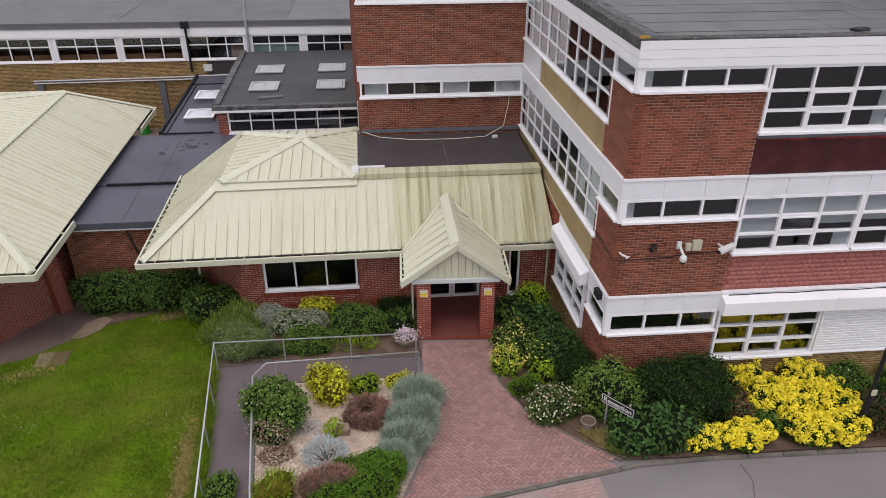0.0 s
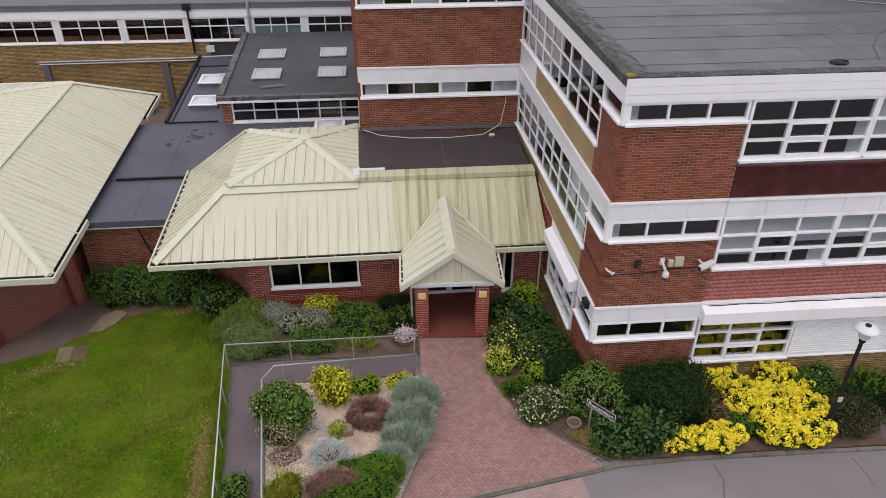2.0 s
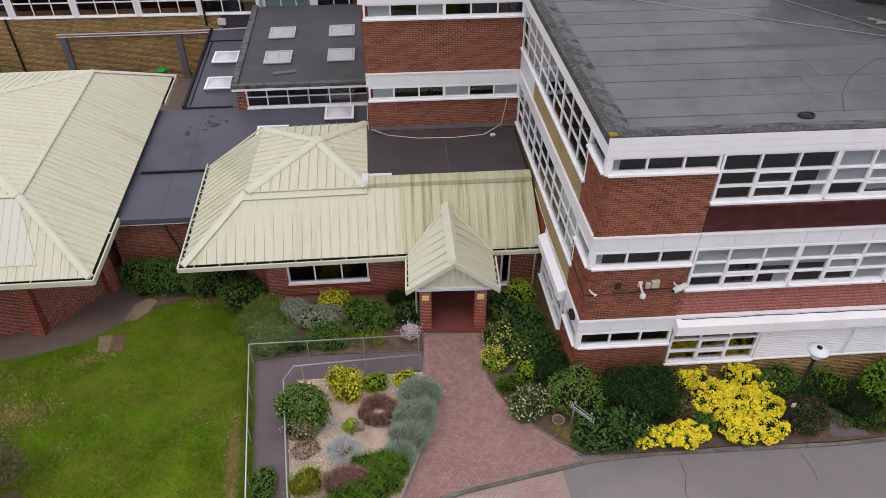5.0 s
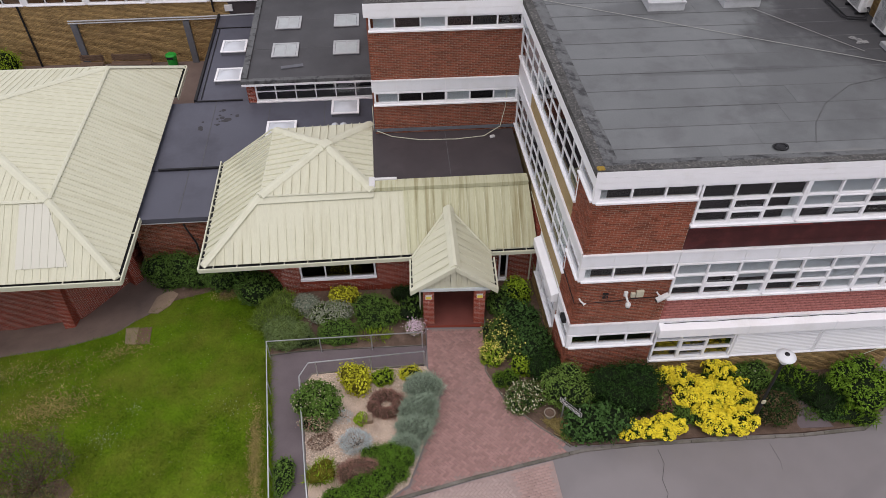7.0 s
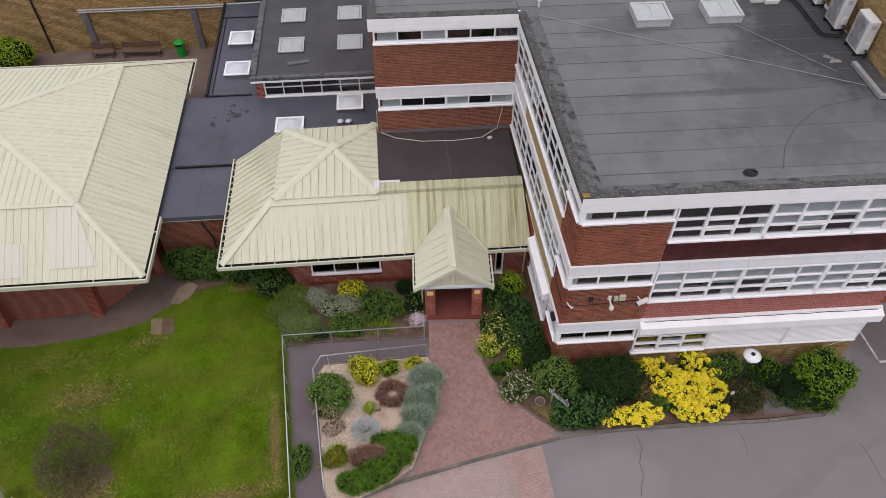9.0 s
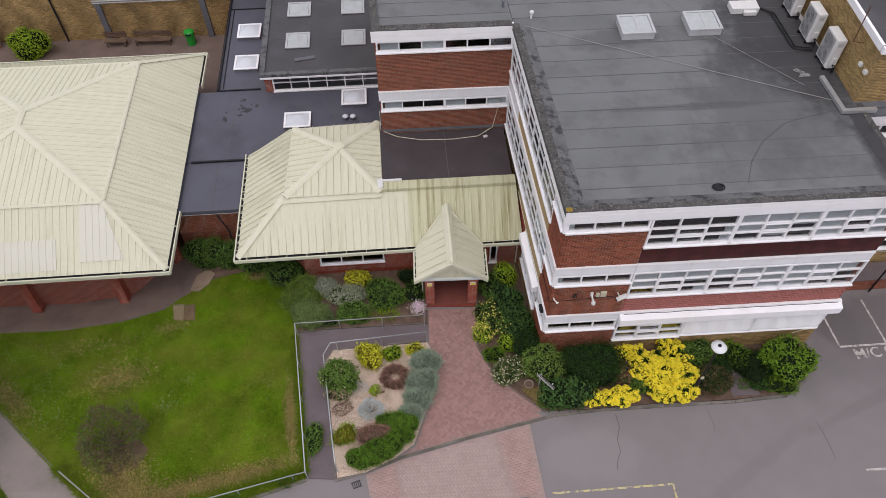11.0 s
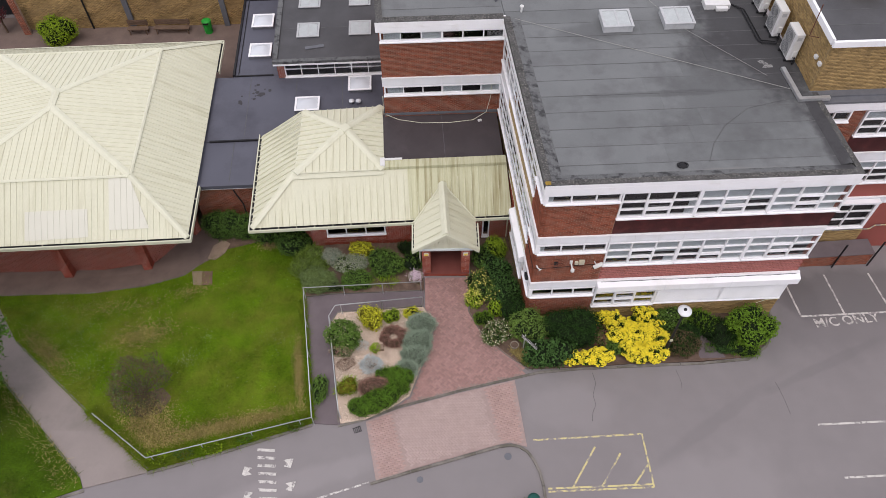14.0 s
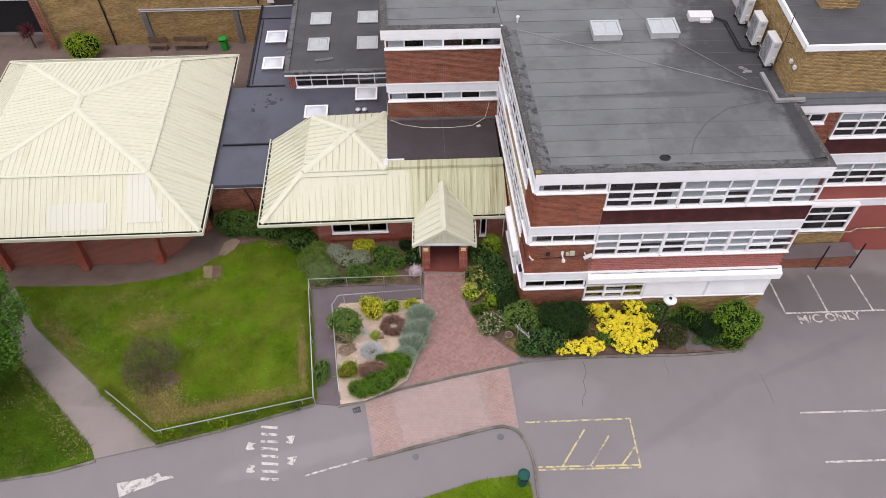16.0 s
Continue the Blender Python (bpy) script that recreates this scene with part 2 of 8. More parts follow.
M_LAMPW = mat("lamp_shade_paint", (0.7, 0.72, 0.74), 0.35, var=0.06, scale=6, bump=0.02)


def tint(m, spots, scale, ragged=0.5):
    """Stains of a known place and shape on a surface: (colour, amount, x, y, turn, half length, half width) with ragged, fading rims."""
    n, l = m.node_tree.nodes, m.node_tree.links
    b = n["Principled BSDF"]
    out = b.inputs["Base Color"].links[0].from_socket
    geo, noi = n.new("ShaderNodeNewGeometry"), n.new("ShaderNodeTexNoise")
    noi.inputs["Scale"].default_value, noi.inputs["Detail"].default_value = scale, 5
    l.new(geo.outputs["Position"], noi.inputs["Vector"])
    for colour, amount, x, y, turn, length, width in spots:
        mp = n.new("ShaderNodeMapping")
        mp.vector_type = 'TEXTURE'
        mp.inputs["Location"].default_value = (x, y, 0)
        mp.inputs["Rotation"].default_value = (0, 0, radians(turn))
        mp.inputs["Scale"].default_value = (length, width, 1000)
        l.new(geo.outputs["Position"], mp.inputs["Vector"])
        far = n.new("ShaderNodeVectorMath")
        far.operation = 'LENGTH'
        l.new(mp.outputs["Vector"], far.inputs[0])
        rag = n.new("ShaderNodeMath")
        rag.operation = 'MULTIPLY_ADD'
        rag.inputs[1].default_value = 2 * ragged
        l.new(noi.outputs["Fac"], rag.inputs[0]), l.new(far.outputs["Value"], rag.inputs[2])
        fade = n.new("ShaderNodeMapRange")
        fade.interpolation_type = 'SMOOTHSTEP'
        fade.inputs["From Min"].default_value, fade.inputs["From Max"].default_value = 1.0 + ragged, 0.45 + ragged
        fade.inputs["To Max"].default_value = amount
        l.new(rag.outputs[0], fade.inputs["Value"])
        mx = n.new("ShaderNodeMix")
        mx.data_type = 'RGBA'
        mx.inputs["B"].default_value = (*colour, 1)
        l.new(fade.outputs["Result"], mx.inputs["Factor"]), l.new(out, mx.inputs["A"])
        out = mx.outputs["Result"]
    l.new(out, b.inputs["Base Color"])


OIL, DARK_GREY, WORN, DAMP, GRIT = (0.15, 0.14, 0.143), (0.1, 0.092, 0.092), (0.262, 0.242, 0.243), (0.048, 0.047, 0.05), (0.21, 0.21, 0.2)
# a swept tyre track over the car park, darker motorcycle bays, paler worn ground
tint(M_ASPHALT, ((DARK_GREY, 0.55, 23.8, 16.3, 3, 6.2, 2.2), (DARK_GREY, 0.4, 20.6, 16.0, 80, 2.2, 1.0), (OIL, 0.4, 23.5, 14.6, 3, 6.5, 2.6), (OIL, 0.24, 14.3, 9.2, 33, 5.5, 0.4), (OIL, 0.3, 20.8, 12.3, 24, 5.0, 0.32), (OIL, 0.3, 19.2, 14.2, 50, 2.8, 1.1), (WORN, 0.5, 13.5, 6.2, 10, 4.5, 2.2), (WORN, 0.5, 8.0, 10.0, 0, 2.6, 1.5), (OIL, 0.25, 22, 6.0, 10, 4.0, 1.6), (WORN, 0.6, -4.0, 6.6, 17, 4.5, 0.7)), 0.7)
# damp felt round the condensers and along the far edge, grit washed to the front
tint(M_FELT, ((DAMP, 0.32, 15.5, 20.5, 60, 6.5, 4.0), (DAMP, 0.85, 16.9, 24.2, 100, 6.5, 3.3), (DAMP, 0.6, 15.2, 22.9, 20, 3.0, 1.3), (DAMP, 0.8, 18.05, 17.4, 92, 3.4, 0.6), (DAMP, 0.35, 9.5, 24.2, 10, 2.6, 0.9), (GRIT, 0.45, 13.4, 15.35, 1.6, 4.8, 0.3), (DAMP, 0.35, 11.9, 19.9, 1.6, 4.0, 0.25)), 1.6)


def glass_material(name, ior):
    """Clear panes: see-through with a mirror gloss that grows at a slant."""
    m = bpy.data.materials.new(name)
    m.use_nodes = True
    n, l = m.node_tree.nodes, m.node_tree.links
    n.remove(n["Principled BSDF"])
    tr, gl, mx, fr = n.new("ShaderNodeBsdfTransparent"), n.new("ShaderNodeBsdfGlossy"), n.new("ShaderNodeMixShader"), n.new("ShaderNodeFresnel")
    tr.inputs["Color"].default_value = (0.92, 0.95, 0.95, 1)
    gl.inputs["Roughness"].default_value, gl.inputs["Color"].default_value = 0.02, (0.95, 0.97, 1, 1)
    fr.inputs["IOR"].default_value = ior
    l.new(fr.outputs["Fac"], mx.inputs["Fac"]), l.new(tr.outputs[0], mx.inputs[1]), l.new(gl.outputs[0], mx.inputs[2])
    l.new(mx.outputs[0], n["Material Output"].inputs["Surface"])
    return m


M_GLASS = glass_material("window_glass", 1.8)
# index raised well past real glass to strengthen ground-floor reflections
M_MIRROR = glass_material("strong_mirror_glass", 3.0)
M_PLAIN = glass_material("plain_pane_glass", 1.4)
M_CLEAR = bpy.data.materials.new("clear_glass_edge")
M_CLEAR.use_nodes = True
_n = M_CLEAR.node_tree.nodes
_n.remove(_n["Principled BSDF"])
M_CLEAR.node_tree.links.new(_n.new("ShaderNodeBsdfTransparent").outputs[0], _n["Material Output"].inputs["Surface"])


def leaf_material(name, colour, var=0.35, pieces=0.45, trans=0.25, rough=0.6):
    m = mat(name, colour, rough, var=var, scale=2.2, fine=25, bump=0, spec=0.06, pieces=pieces)
    b = m.node_tree.nodes["Principled BSDF"]
    b.inputs["Subsurface Weight"].default_value = 0.0
    return m


# ---- mesh helpers ----
def part(name, bm, material, parent=None, label="", smooth=False):
    """One mesh object from a bmesh in world places, under a thing or a part."""
    me = bpy.data.meshes.new(name)
    base = Vector((0, 0, 0))
    p = parent
    while p is not None:
        base += p.location
        p = p.parent
    if parent is None:
        pass
    bmesh.ops.translate(bm, verts=bm.verts, vec=-base)
    bm.to_mesh(me)
    bm.free()
    me.materials.append(material)
    if smooth:
        me.polygons.foreach_set("use_smooth", [True] * len(me.polygons))
    ob = new(name, me)
    ob.parent = parent
    return tagged(ob, label)


def arrays(name, verts, faces, material, parent=None, label="", kind=""):
    """One mesh object from arrays of world places."""
    base = Vector((0, 0, 0))
    p = parent
    while p is not None:
        base += p.location
        p = p.parent
    me = bpy.data.meshes.new(name)
    v = np.asarray(verts, dtype=np.float64).reshape(-1, 3) - np.array(base)
    f = np.asarray(faces, dtype=np.int32)
    me.vertices.add(len(v))
    me.vertices.foreach_set("co", v.ravel())
    k = f.shape[1]
    me.loops.add(f.size)
    me.loops.foreach_set("vertex_index", f.ravel())
    me.polygons.add(len(f))
    me.polygons.foreach_set("loop_start", np.arange(0, f.size, k, dtype=np.int32))
    me.update(calc_edges=True)
    me.validate()
    me.materials.append(material)
    ob = new(name, me)
    ob.parent = parent
    return tagged(ob, label, kind=kind)


def thing(name, place, label, category, group="", kind=""):
    ob = new(name)
    ob.location = place
    ob.empty_display_size = 0.2
    return tagged(ob, label, category, group, kind)


class Face:
    """A wall's own axes: a along it, d out of it, z up; the two plan directions need not be square."""

    def __init__(self, x, y, along, out):
        self.o = np.array((x, y))
        self.a = np.array((math.cos(radians(along)), math.sin(radians(along))))
        self.d = np.array((math.cos(radians(out)), math.sin(radians(out))))
        self.angle = along

    def at(self, a, d, z):
        p = self.o + a * self.a + d * self.d
        return Vector((p[0], p[1], z))


HEX = ((0, 1, 2, 3), (7, 6, 5, 4), (0, 4, 5, 1), (1, 5, 6, 2), (2, 6, 7, 3), (3, 7, 4, 0))


def box(bm, f, a0, a1, d0, d1, z0, z1):
    v = [bm.verts.new(f.at(a, d, z)) for z in (z0, z1) for a, d in ((a0, d0), (a0, d1), (a1, d1), (a1, d0))]
    for q in HEX:
        bm.faces.new([v[i] for i in q])


WORLD = Face(0, 0, 0, 90)


def cube(bm, x0, x1, y0, y1, z0, z1):
    box(bm, WORLD, x0, x1, y0, y1, z0, z1)


def bm_box(f, *r):
    bm = bmesh.new()
    box(bm, f, *r)
    bmesh.ops.recalc_face_normals(bm, faces=bm.faces)
    return bm


def finish(bm, bevel=0.0):
    bmesh.ops.recalc_face_normals(bm, faces=bm.faces)
    if bevel:
        bmesh.ops.bevel(bm, geom=list(bm.edges), offset=bevel, segments=1, affect='EDGES', profile=0.5)
    return bm


def tube(bm, points, r, sides=8):
    """A round bar along a line of points, mitred at the bends."""
    pts = [Vector(p) for p in points]
    rings = []
    for i, p in enumerate(pts):
        t = (pts[min(i + 1, len(pts) - 1)] - pts[max(i - 1, 0)]).normalized()
        side = t.cross(Vector((0, 0, 1)))
        side = side.normalized() if side.length > 1e-3 else Vector((1, 0, 0))
        up = side.cross(t)
        rad = r[i] if isinstance(r, (list, tuple)) else r
        rings.append([bm.verts.new(p + rad * (math.cos(k * math.tau / sides) * side + math.sin(k * math.tau / sides) * up)) for k in range(sides)])
    for a, b in zip(rings, rings[1:]):
        for k in range(sides):
            bm.faces.new((a[k], a[(k + 1) % sides], b[(k + 1) % sides], b[k]))
    bm.faces.new(rings[0][::-1])
    bm.faces.new(rings[-1])


def turned(bm, place, profile, sides=20):
    """A turned form: (radius, height) pairs about an upright axis."""
    c = Vector(place)
    rings = [[bm.verts.new(c + Vector((r * math.cos(k * math.tau / sides), r * math.sin(k * math.tau / sides), z))) for k in range(sides)] for r, z in profile]
    for a, b in zip(rings, rings[1:]):
        for k in range(sides):
            bm.faces.new((a[k], a[(k + 1) % sides], b[(k + 1) % sides], b[k]))
    bm.faces.new(rings[0][::-1])
    bm.faces.new(rings[-1])


# ---- the lie of the ground ----
def ground(x, y):
    x, y = min(max(x, -32), 40), min(max(y, -20), 48)
    z = 0.42 - 0.035 * (x - 6) - 0.06 * (y - 8.3)
    z -= 0.019 * max(0, -3.2 - max(x, -16)) * max(0, min(y, 19.5) - 9)
    # a dip in the bed under the reception windows
    dip = lambda v: min(1.0, max(0.0, v))
    z -= 0.3 * dip((y - 17.2) / 1.7) * dip((x + 6.2) / 1.4) * dip((1.4 - x) / 0.7)
    if y > 21:
        z += 0.06 * (y - 21)
    if y > 22 and x < 4:
        k = min(1, (y - 22) / 8) * min(1, (4 - x) / 4)
        z += (-1.0 - z) * k * k * (3 - 2 * k)
    return z


def inside(x, y, poly):
    hit = False
    for (x0, y0), (x1, y1) in zip(poly, poly[1:] + poly[:1]):
        if (y0 > y) != (y1 > y) and x < (x1 - x0) * (y - y0) / (y1 - y0) + x0:
            hit = not hit
    return hit


def sheet(poly, lift, thick=0.15, step=1.0, wave=0.0):
    """A slab with the outline poly that follows the ground."""
    bm = bmesh.new()
    bm.faces.new([bm.verts.new((x, y, 0)) for x, y in poly])
    xs, ys = [p[0] for p in poly], [p[1] for p in poly]
    for lo, hi, n in ((min(xs), max(xs), (1, 0, 0)), (min(ys), max(ys), (0, 1, 0))):
        k = math.floor(lo / step) * step + step
        while k < hi:
            bmesh.ops.bisect_plane(bm, geom=bm.verts[:] + bm.edges[:] + bm.faces[:], plane_co=Vector(n) * k, plane_no=n, dist=1e-5)
            k += step
    bmesh.ops.triangulate(bm, faces=bm.faces)
    bmesh.ops.recalc_face_normals(bm, faces=bm.faces)
    if sum(f.normal.z for f in bm.faces) < 0:
        bmesh.ops.reverse_faces(bm, faces=bm.faces)
    rim = [e for e in bm.edges if e.is_boundary]
    low = bmesh.ops.extrude_edge_only(bm, edges=rim)["geom"]
    low = {v for v in low if isinstance(v, bmesh.types.BMVert)}
    for v in bm.verts:
        v.co.z = ground(v.co.x, v.co.y) + (lift - thick if v in low else lift + (wave * noise.noise((v.co.x * 0.6, v.co.y * 0.6, 0)) if wave else 0))
    bmesh.ops.recalc_face_normals(bm, faces=bm.faces)
    if sum(f.normal.z for f in bm.faces) < 0:
        bmesh.ops.reverse_faces(bm, faces=bm.faces)
    return bm


def ribbon(points, width, lift, thick=0.1, step=0.6):
    """A slab of even width along a line on the ground."""
    pts = []
    for (x0, y0), (x1, y1) in zip(points, points[1:]):
        n = max(1, int(math.hypot(x1 - x0, y1 - y0) / step))
        pts += [(x0 + (x1 - x0) * i / n, y0 + (y1 - y0) * i / n) for i in range(n)]
    pts.append(points[-1])
    bm = bmesh.new()
    rows = []
    for i, (x, y) in enumerate(pts):
        a, b = pts[max(i - 1, 0)], pts[min(i + 1, len(pts) - 1)]
        t = Vector((b[0] - a[0], b[1] - a[1])).normalized()
        n = Vector((-t.y, t.x)) * width / 2
        g = ground(x, y)
        rows.append([bm.verts.new((x + s * n.x, y + s * n.y, g + h)) for s, h in ((-1, lift - thick), (-1, lift), (1, lift), (1, lift - thick))])
    for a, b in zip(rows, rows[1:]):
        for k in range(3):
            bm.faces.new((a[k], a[k + 1], b[k + 1], b[k]))
    bm.faces.new(rows[0])
    bm.faces.new(rows[-1][::-1])
    return finish(bm)


# ---- walls, windows, roofs ----
BRICK_MESH = {}


def brick_mesh(material, w, h, t):
    key = (material.name, w, h, t)
    if key not in BRICK_MESH:
        bm = bmesh.new()
        cube(bm, 0, w, -t, 0.004, 0, h)
        finish(bm)
        me = bpy.data.meshes.new("brick")
        bm.to_mesh(me)
        bm.free()
        me.materials.append(material)
        BRICK_MESH[key] = me
    return BRICK_MESH[key]


PIECES = []
JOINT = 0.014


def brick_wall(f, parent, regions, material, mortar, thick=0.22, single=None, name="wall", label="", w=0.225, h=0.075):
    """Walling with its bricks standing proud of the mortar. single: the region whose bricks are objects of their own."""
    if len(regions) > 1:
        return [brick_wall(f, parent, [r], material, mortar, thick, 0 if i == single else None, name, label, w, h) for i, r in enumerate(regions)][-1]
    wall = part(name, bm_box(f, regions[0][0], regions[0][1], -thick, 0, regions[0][2], regions[0][3]), mortar, parent, label)
    vs, n, ones, j = [], 0, 0, JOINT
    for ri, (a0, a1, z0, z1) in enumerate(regions):
        course, z = 0, z0
        while z < z1 - 0.03:
            a = a0 - (0.5 * w if course % 2 else 0)
            while a < a1 - 0.02:
                b0, b1 = max(a, a0), min(a + w - j, a1)
                top = min(z + h - j, z1)
                if b1 - b0 > 0.03:
                    if ri == single and ones < 300 and b1 - b0 > w - 0.03 and top - z > h - 0.02:
                        ones += 1
                        PIECES.append((wall, brick_mesh(material, w - j, h - j, 0.006), f.at(b0, 0, z), f.angle))
                    else:
                        t = 0.003 + 0.002 * random.random()
                        for d in (0.0, t):
                            for aa, zz in ((b0, z), (b1, z), (b1, top), (b0, top)):
                                p = f.o + aa * f.a + d * f.d
                                vs.append((p[0], p[1], zz))
                        n += 1
                a += w
            z += h
            course += 1
    if n:
        k = (np.arange(n) * 8)[:, None, None]
        q = np.array(((4, 5, 6, 7), (0, 1, 5, 4), (1, 2, 6, 5), (2, 3, 7, 6), (3, 0, 4, 7)))[None]
        if f.a[0] * f.d[1] - f.a[1] * f.d[0] > 0:
            q = q[:, :, ::-1]
        arrays("bricks", vs, (k + q).reshape(-1, 4), material, wall, kind="stuff")
    return wall


def glass_pane(name, bm, parent, outer=3, glass=None):
    """A sheet of glass whose outer face is the mirror-like one."""
    ob = part(name, bm, glass or M_GLASS, parent)
    ob.data.materials.append(M_CLEAR)
    for p in ob.data.polygons:
        p.material_index = 0 if p.index == outer else 1
    ob.visible_shadow = False
    return ob


def frame_ring(f, a0, a1, z0, z1, w, d0, d1):
    """A four-sided frame in one piece."""
    bm = bmesh.new()
    rims = []
    for k, d in ((0, d0), (0, d1), (w, d1), (w, d0)):
        rims.append([bm.verts.new(f.at(a, d, z)) for a, z in ((a0 + k, z0 + k), (a1 - k, z0 + k), (a1 - k, z1 - k), (a0 + k, z1 - k))])
    for p, q in zip(rims, rims[1:] + rims[:1]):
        for i in range(4):
            bm.faces.new((p[i], p[(i + 1) % 4], q[(i + 1) % 4], q[i]))
    return finish(bm)


def window(f, parent, a0, a1, z0, z1, cols, rows, depth=0.03, bar=0.055, sill=True, name="window", blinds=(), heavy=(), glass=None, opens=()):
    """A glazed unit: a frame, its bars, a pane to every light, a sill below. cols, rows: inner divisions from 0 to 1. opens: lights with a casement of their own."""
    edge = 0.07
    win = part(name, frame_ring(f, a0, a1, z0, z1, edge, -0.06, depth), M_WHITE, parent)
    ca = [a0] + [a0 + (a1 - a0) * c for c in cols] + [a1]
    rz = [z0] + [z0 + (z1 - z0) * r for r in rows] + [z1]
    for i, a in enumerate(ca[1:-1]):
        b = bar * (1.9 if i in heavy else 1.0)
        part("glazing_bar", bm_box(f, a - b / 2, a + b / 2, -0.05, depth - 0.004, z0 + edge, z1 - edge), M_WHITE, win)
    for z in rz[1:-1]:
        for p, q in zip(ca, ca[1:]):
            part("glazing_bar", bm_box(f, p + (edge if p == a0 else bar / 2), q - (edge if q == a1 else bar / 2), -0.05, depth - 0.008, z - bar / 2, z + bar / 2), M_WHITE, win)
    for i, (p, q) in enumerate(zip(ca, ca[1:])):
        for j, (lo, hi) in enumerate(zip(rz, rz[1:])):
            bmp = bm_box(f, p + 0.02, q - 0.02, -0.022, -0.016, lo + 0.02, hi - 0.02)
            glass_pane("pane", bmp, win, 3, glass)
            if (i, j) in opens:
                p1, q1 = p + (edge if p == a0 else bar / 2) + 0.004, q - (edge if q == a1 else bar / 2) - 0.004
                l1, h1 = lo + (edge if lo == z0 else bar / 2) + 0.004, hi - (edge if hi == z1 else bar / 2) - 0.004
                part("casement", frame_ring(f, p1, q1, l1, h1, 0.04, -0.012, depth + 0.012), M_WHITE, win)
            for b in blinds:
                if b[:2] == (i, j):
                    u0, u1, v0, v1 = b[2:6] if len(b) > 2 else (0, 1, 0, 1)
                    w, h = q - p - 0.06, hi - lo - 0.05
                    part("blind", bm_box(f, p + 0.03 + w * u0, p + 0.03 + w * u1, -0.07, -0.06, lo + 0.025 + h * v0, lo + 0.025 + h * v1), M_FROST if "frost" in b else M_TANBACK if "tan" in b else M_BLIND, win, "pale blind behind the glass")
    if sill:
        part("sill", finish(bm_box(f, a0 - 0.03, a1 + 0.03, -0.05, depth + 0.07, z0 - 0.06, z0 - 0.002)), M_WHITE, win)
    return win


def metal_slope(name, parent, poly, material, spacing=0.33, rib=0.035, thick=0.06, label="", skip=0.0, width=0.045):
    """A roof plane of profiled sheet: a slab with ribs running up the slope. The first two corners lie on the eave."""
    P = [Vector(p) for p in poly]
    e = (P[1] - P[0]).normalized()
    nrm = (P[1] - P[0]).cross(P[2] - P[0]).normalized()
    if nrm.z < 0:
        nrm = -nrm
    s = nrm.cross(e).normalized()
    if s.z < 0:
        s = -s
    bm = bmesh.new()
    top, low = [bm.verts.new(p) for p in P], [bm.verts.new(p - nrm * thick) for p in P]
    bm.faces.new(top)
    bm.faces.new(low[::-1])
    for i in range(len(P)):
        j = (i + 1) % len(P)
        bm.faces.new((top[i], low[i], low[j], top[j]))
    slope = part(name, finish(bm), material, parent, label)
    uv = [((p - P[0]).dot(e), (p - P[0]).dot(s)) for p in P]
    lo, hi = min(u for u, v in uv), max(u for u, v in uv)
    bm = bmesh.new()
    u = lo + spacing * 0.5
    while u < hi:
        cut = []
        for (u0, v0), (u1, v1) in zip(uv, uv[1:] + uv[:1]):
            if (u0 > u) != (u1 > u):
                cut.append(v0 + (v1 - v0) * (u - u0) / (u1 - u0))
        if len(cut) >= 2 and max(cut) - min(cut) > 0.1:
            v0, v1 = min(cut), max(cut) - skip
            if v1 - v0 > 0.05:
                r = []
                for v in (v0, v1):
                    for du, h in ((-width / 2, 0.0), (-width / 4, rib), (width / 4, rib), (width / 2, 0.0)):
                        r.append(bm.verts.new(P[0] + e * (u + du) + s * v + nrm * (h + 0.001)))
                for q in ((0, 1, 5, 4), (1, 2, 6, 5), (2, 3, 7, 6), (0, 3, 2, 1), (4, 5, 6, 7)):
                    bm.faces.new([r[i] for i in q])
                part("rib", finish(bm), material, slope)
                bm = bmesh.new()
        u += spacing
    bm.free()
    return slope


def ridge_cap(name, parent, a, b, width, material, lift=0.05, drop=0.07):
    """A folded capping along a hip or ridge from a to b."""
    a, b = Vector(a), Vector(b)
    t = (b - a).normalized()
    side = t.cross(Vector((0, 0, 1))).normalized() * width / 2
    bm = bmesh.new()
    r = []
    for p in (a, b):
        for v in (side + Vector((0, 0, lift - drop)), side * 0.25 + Vector((0, 0, lift)), -side * 0.25 + Vector((0, 0, lift)), -side + Vector((0, 0, lift - drop)), Vector((0, 0, -0.05))):
            r.append(bm.verts.new(p + v))
    for k in range(5):
        j = (k + 1) % 5
        bm.faces.new((r[k], r[j], r[5 + j], r[5 + k]))
    bm.faces.new(r[:5][::-1])
    bm.faces.new(r[5:])
    return part(name, finish(bm), material, parent)


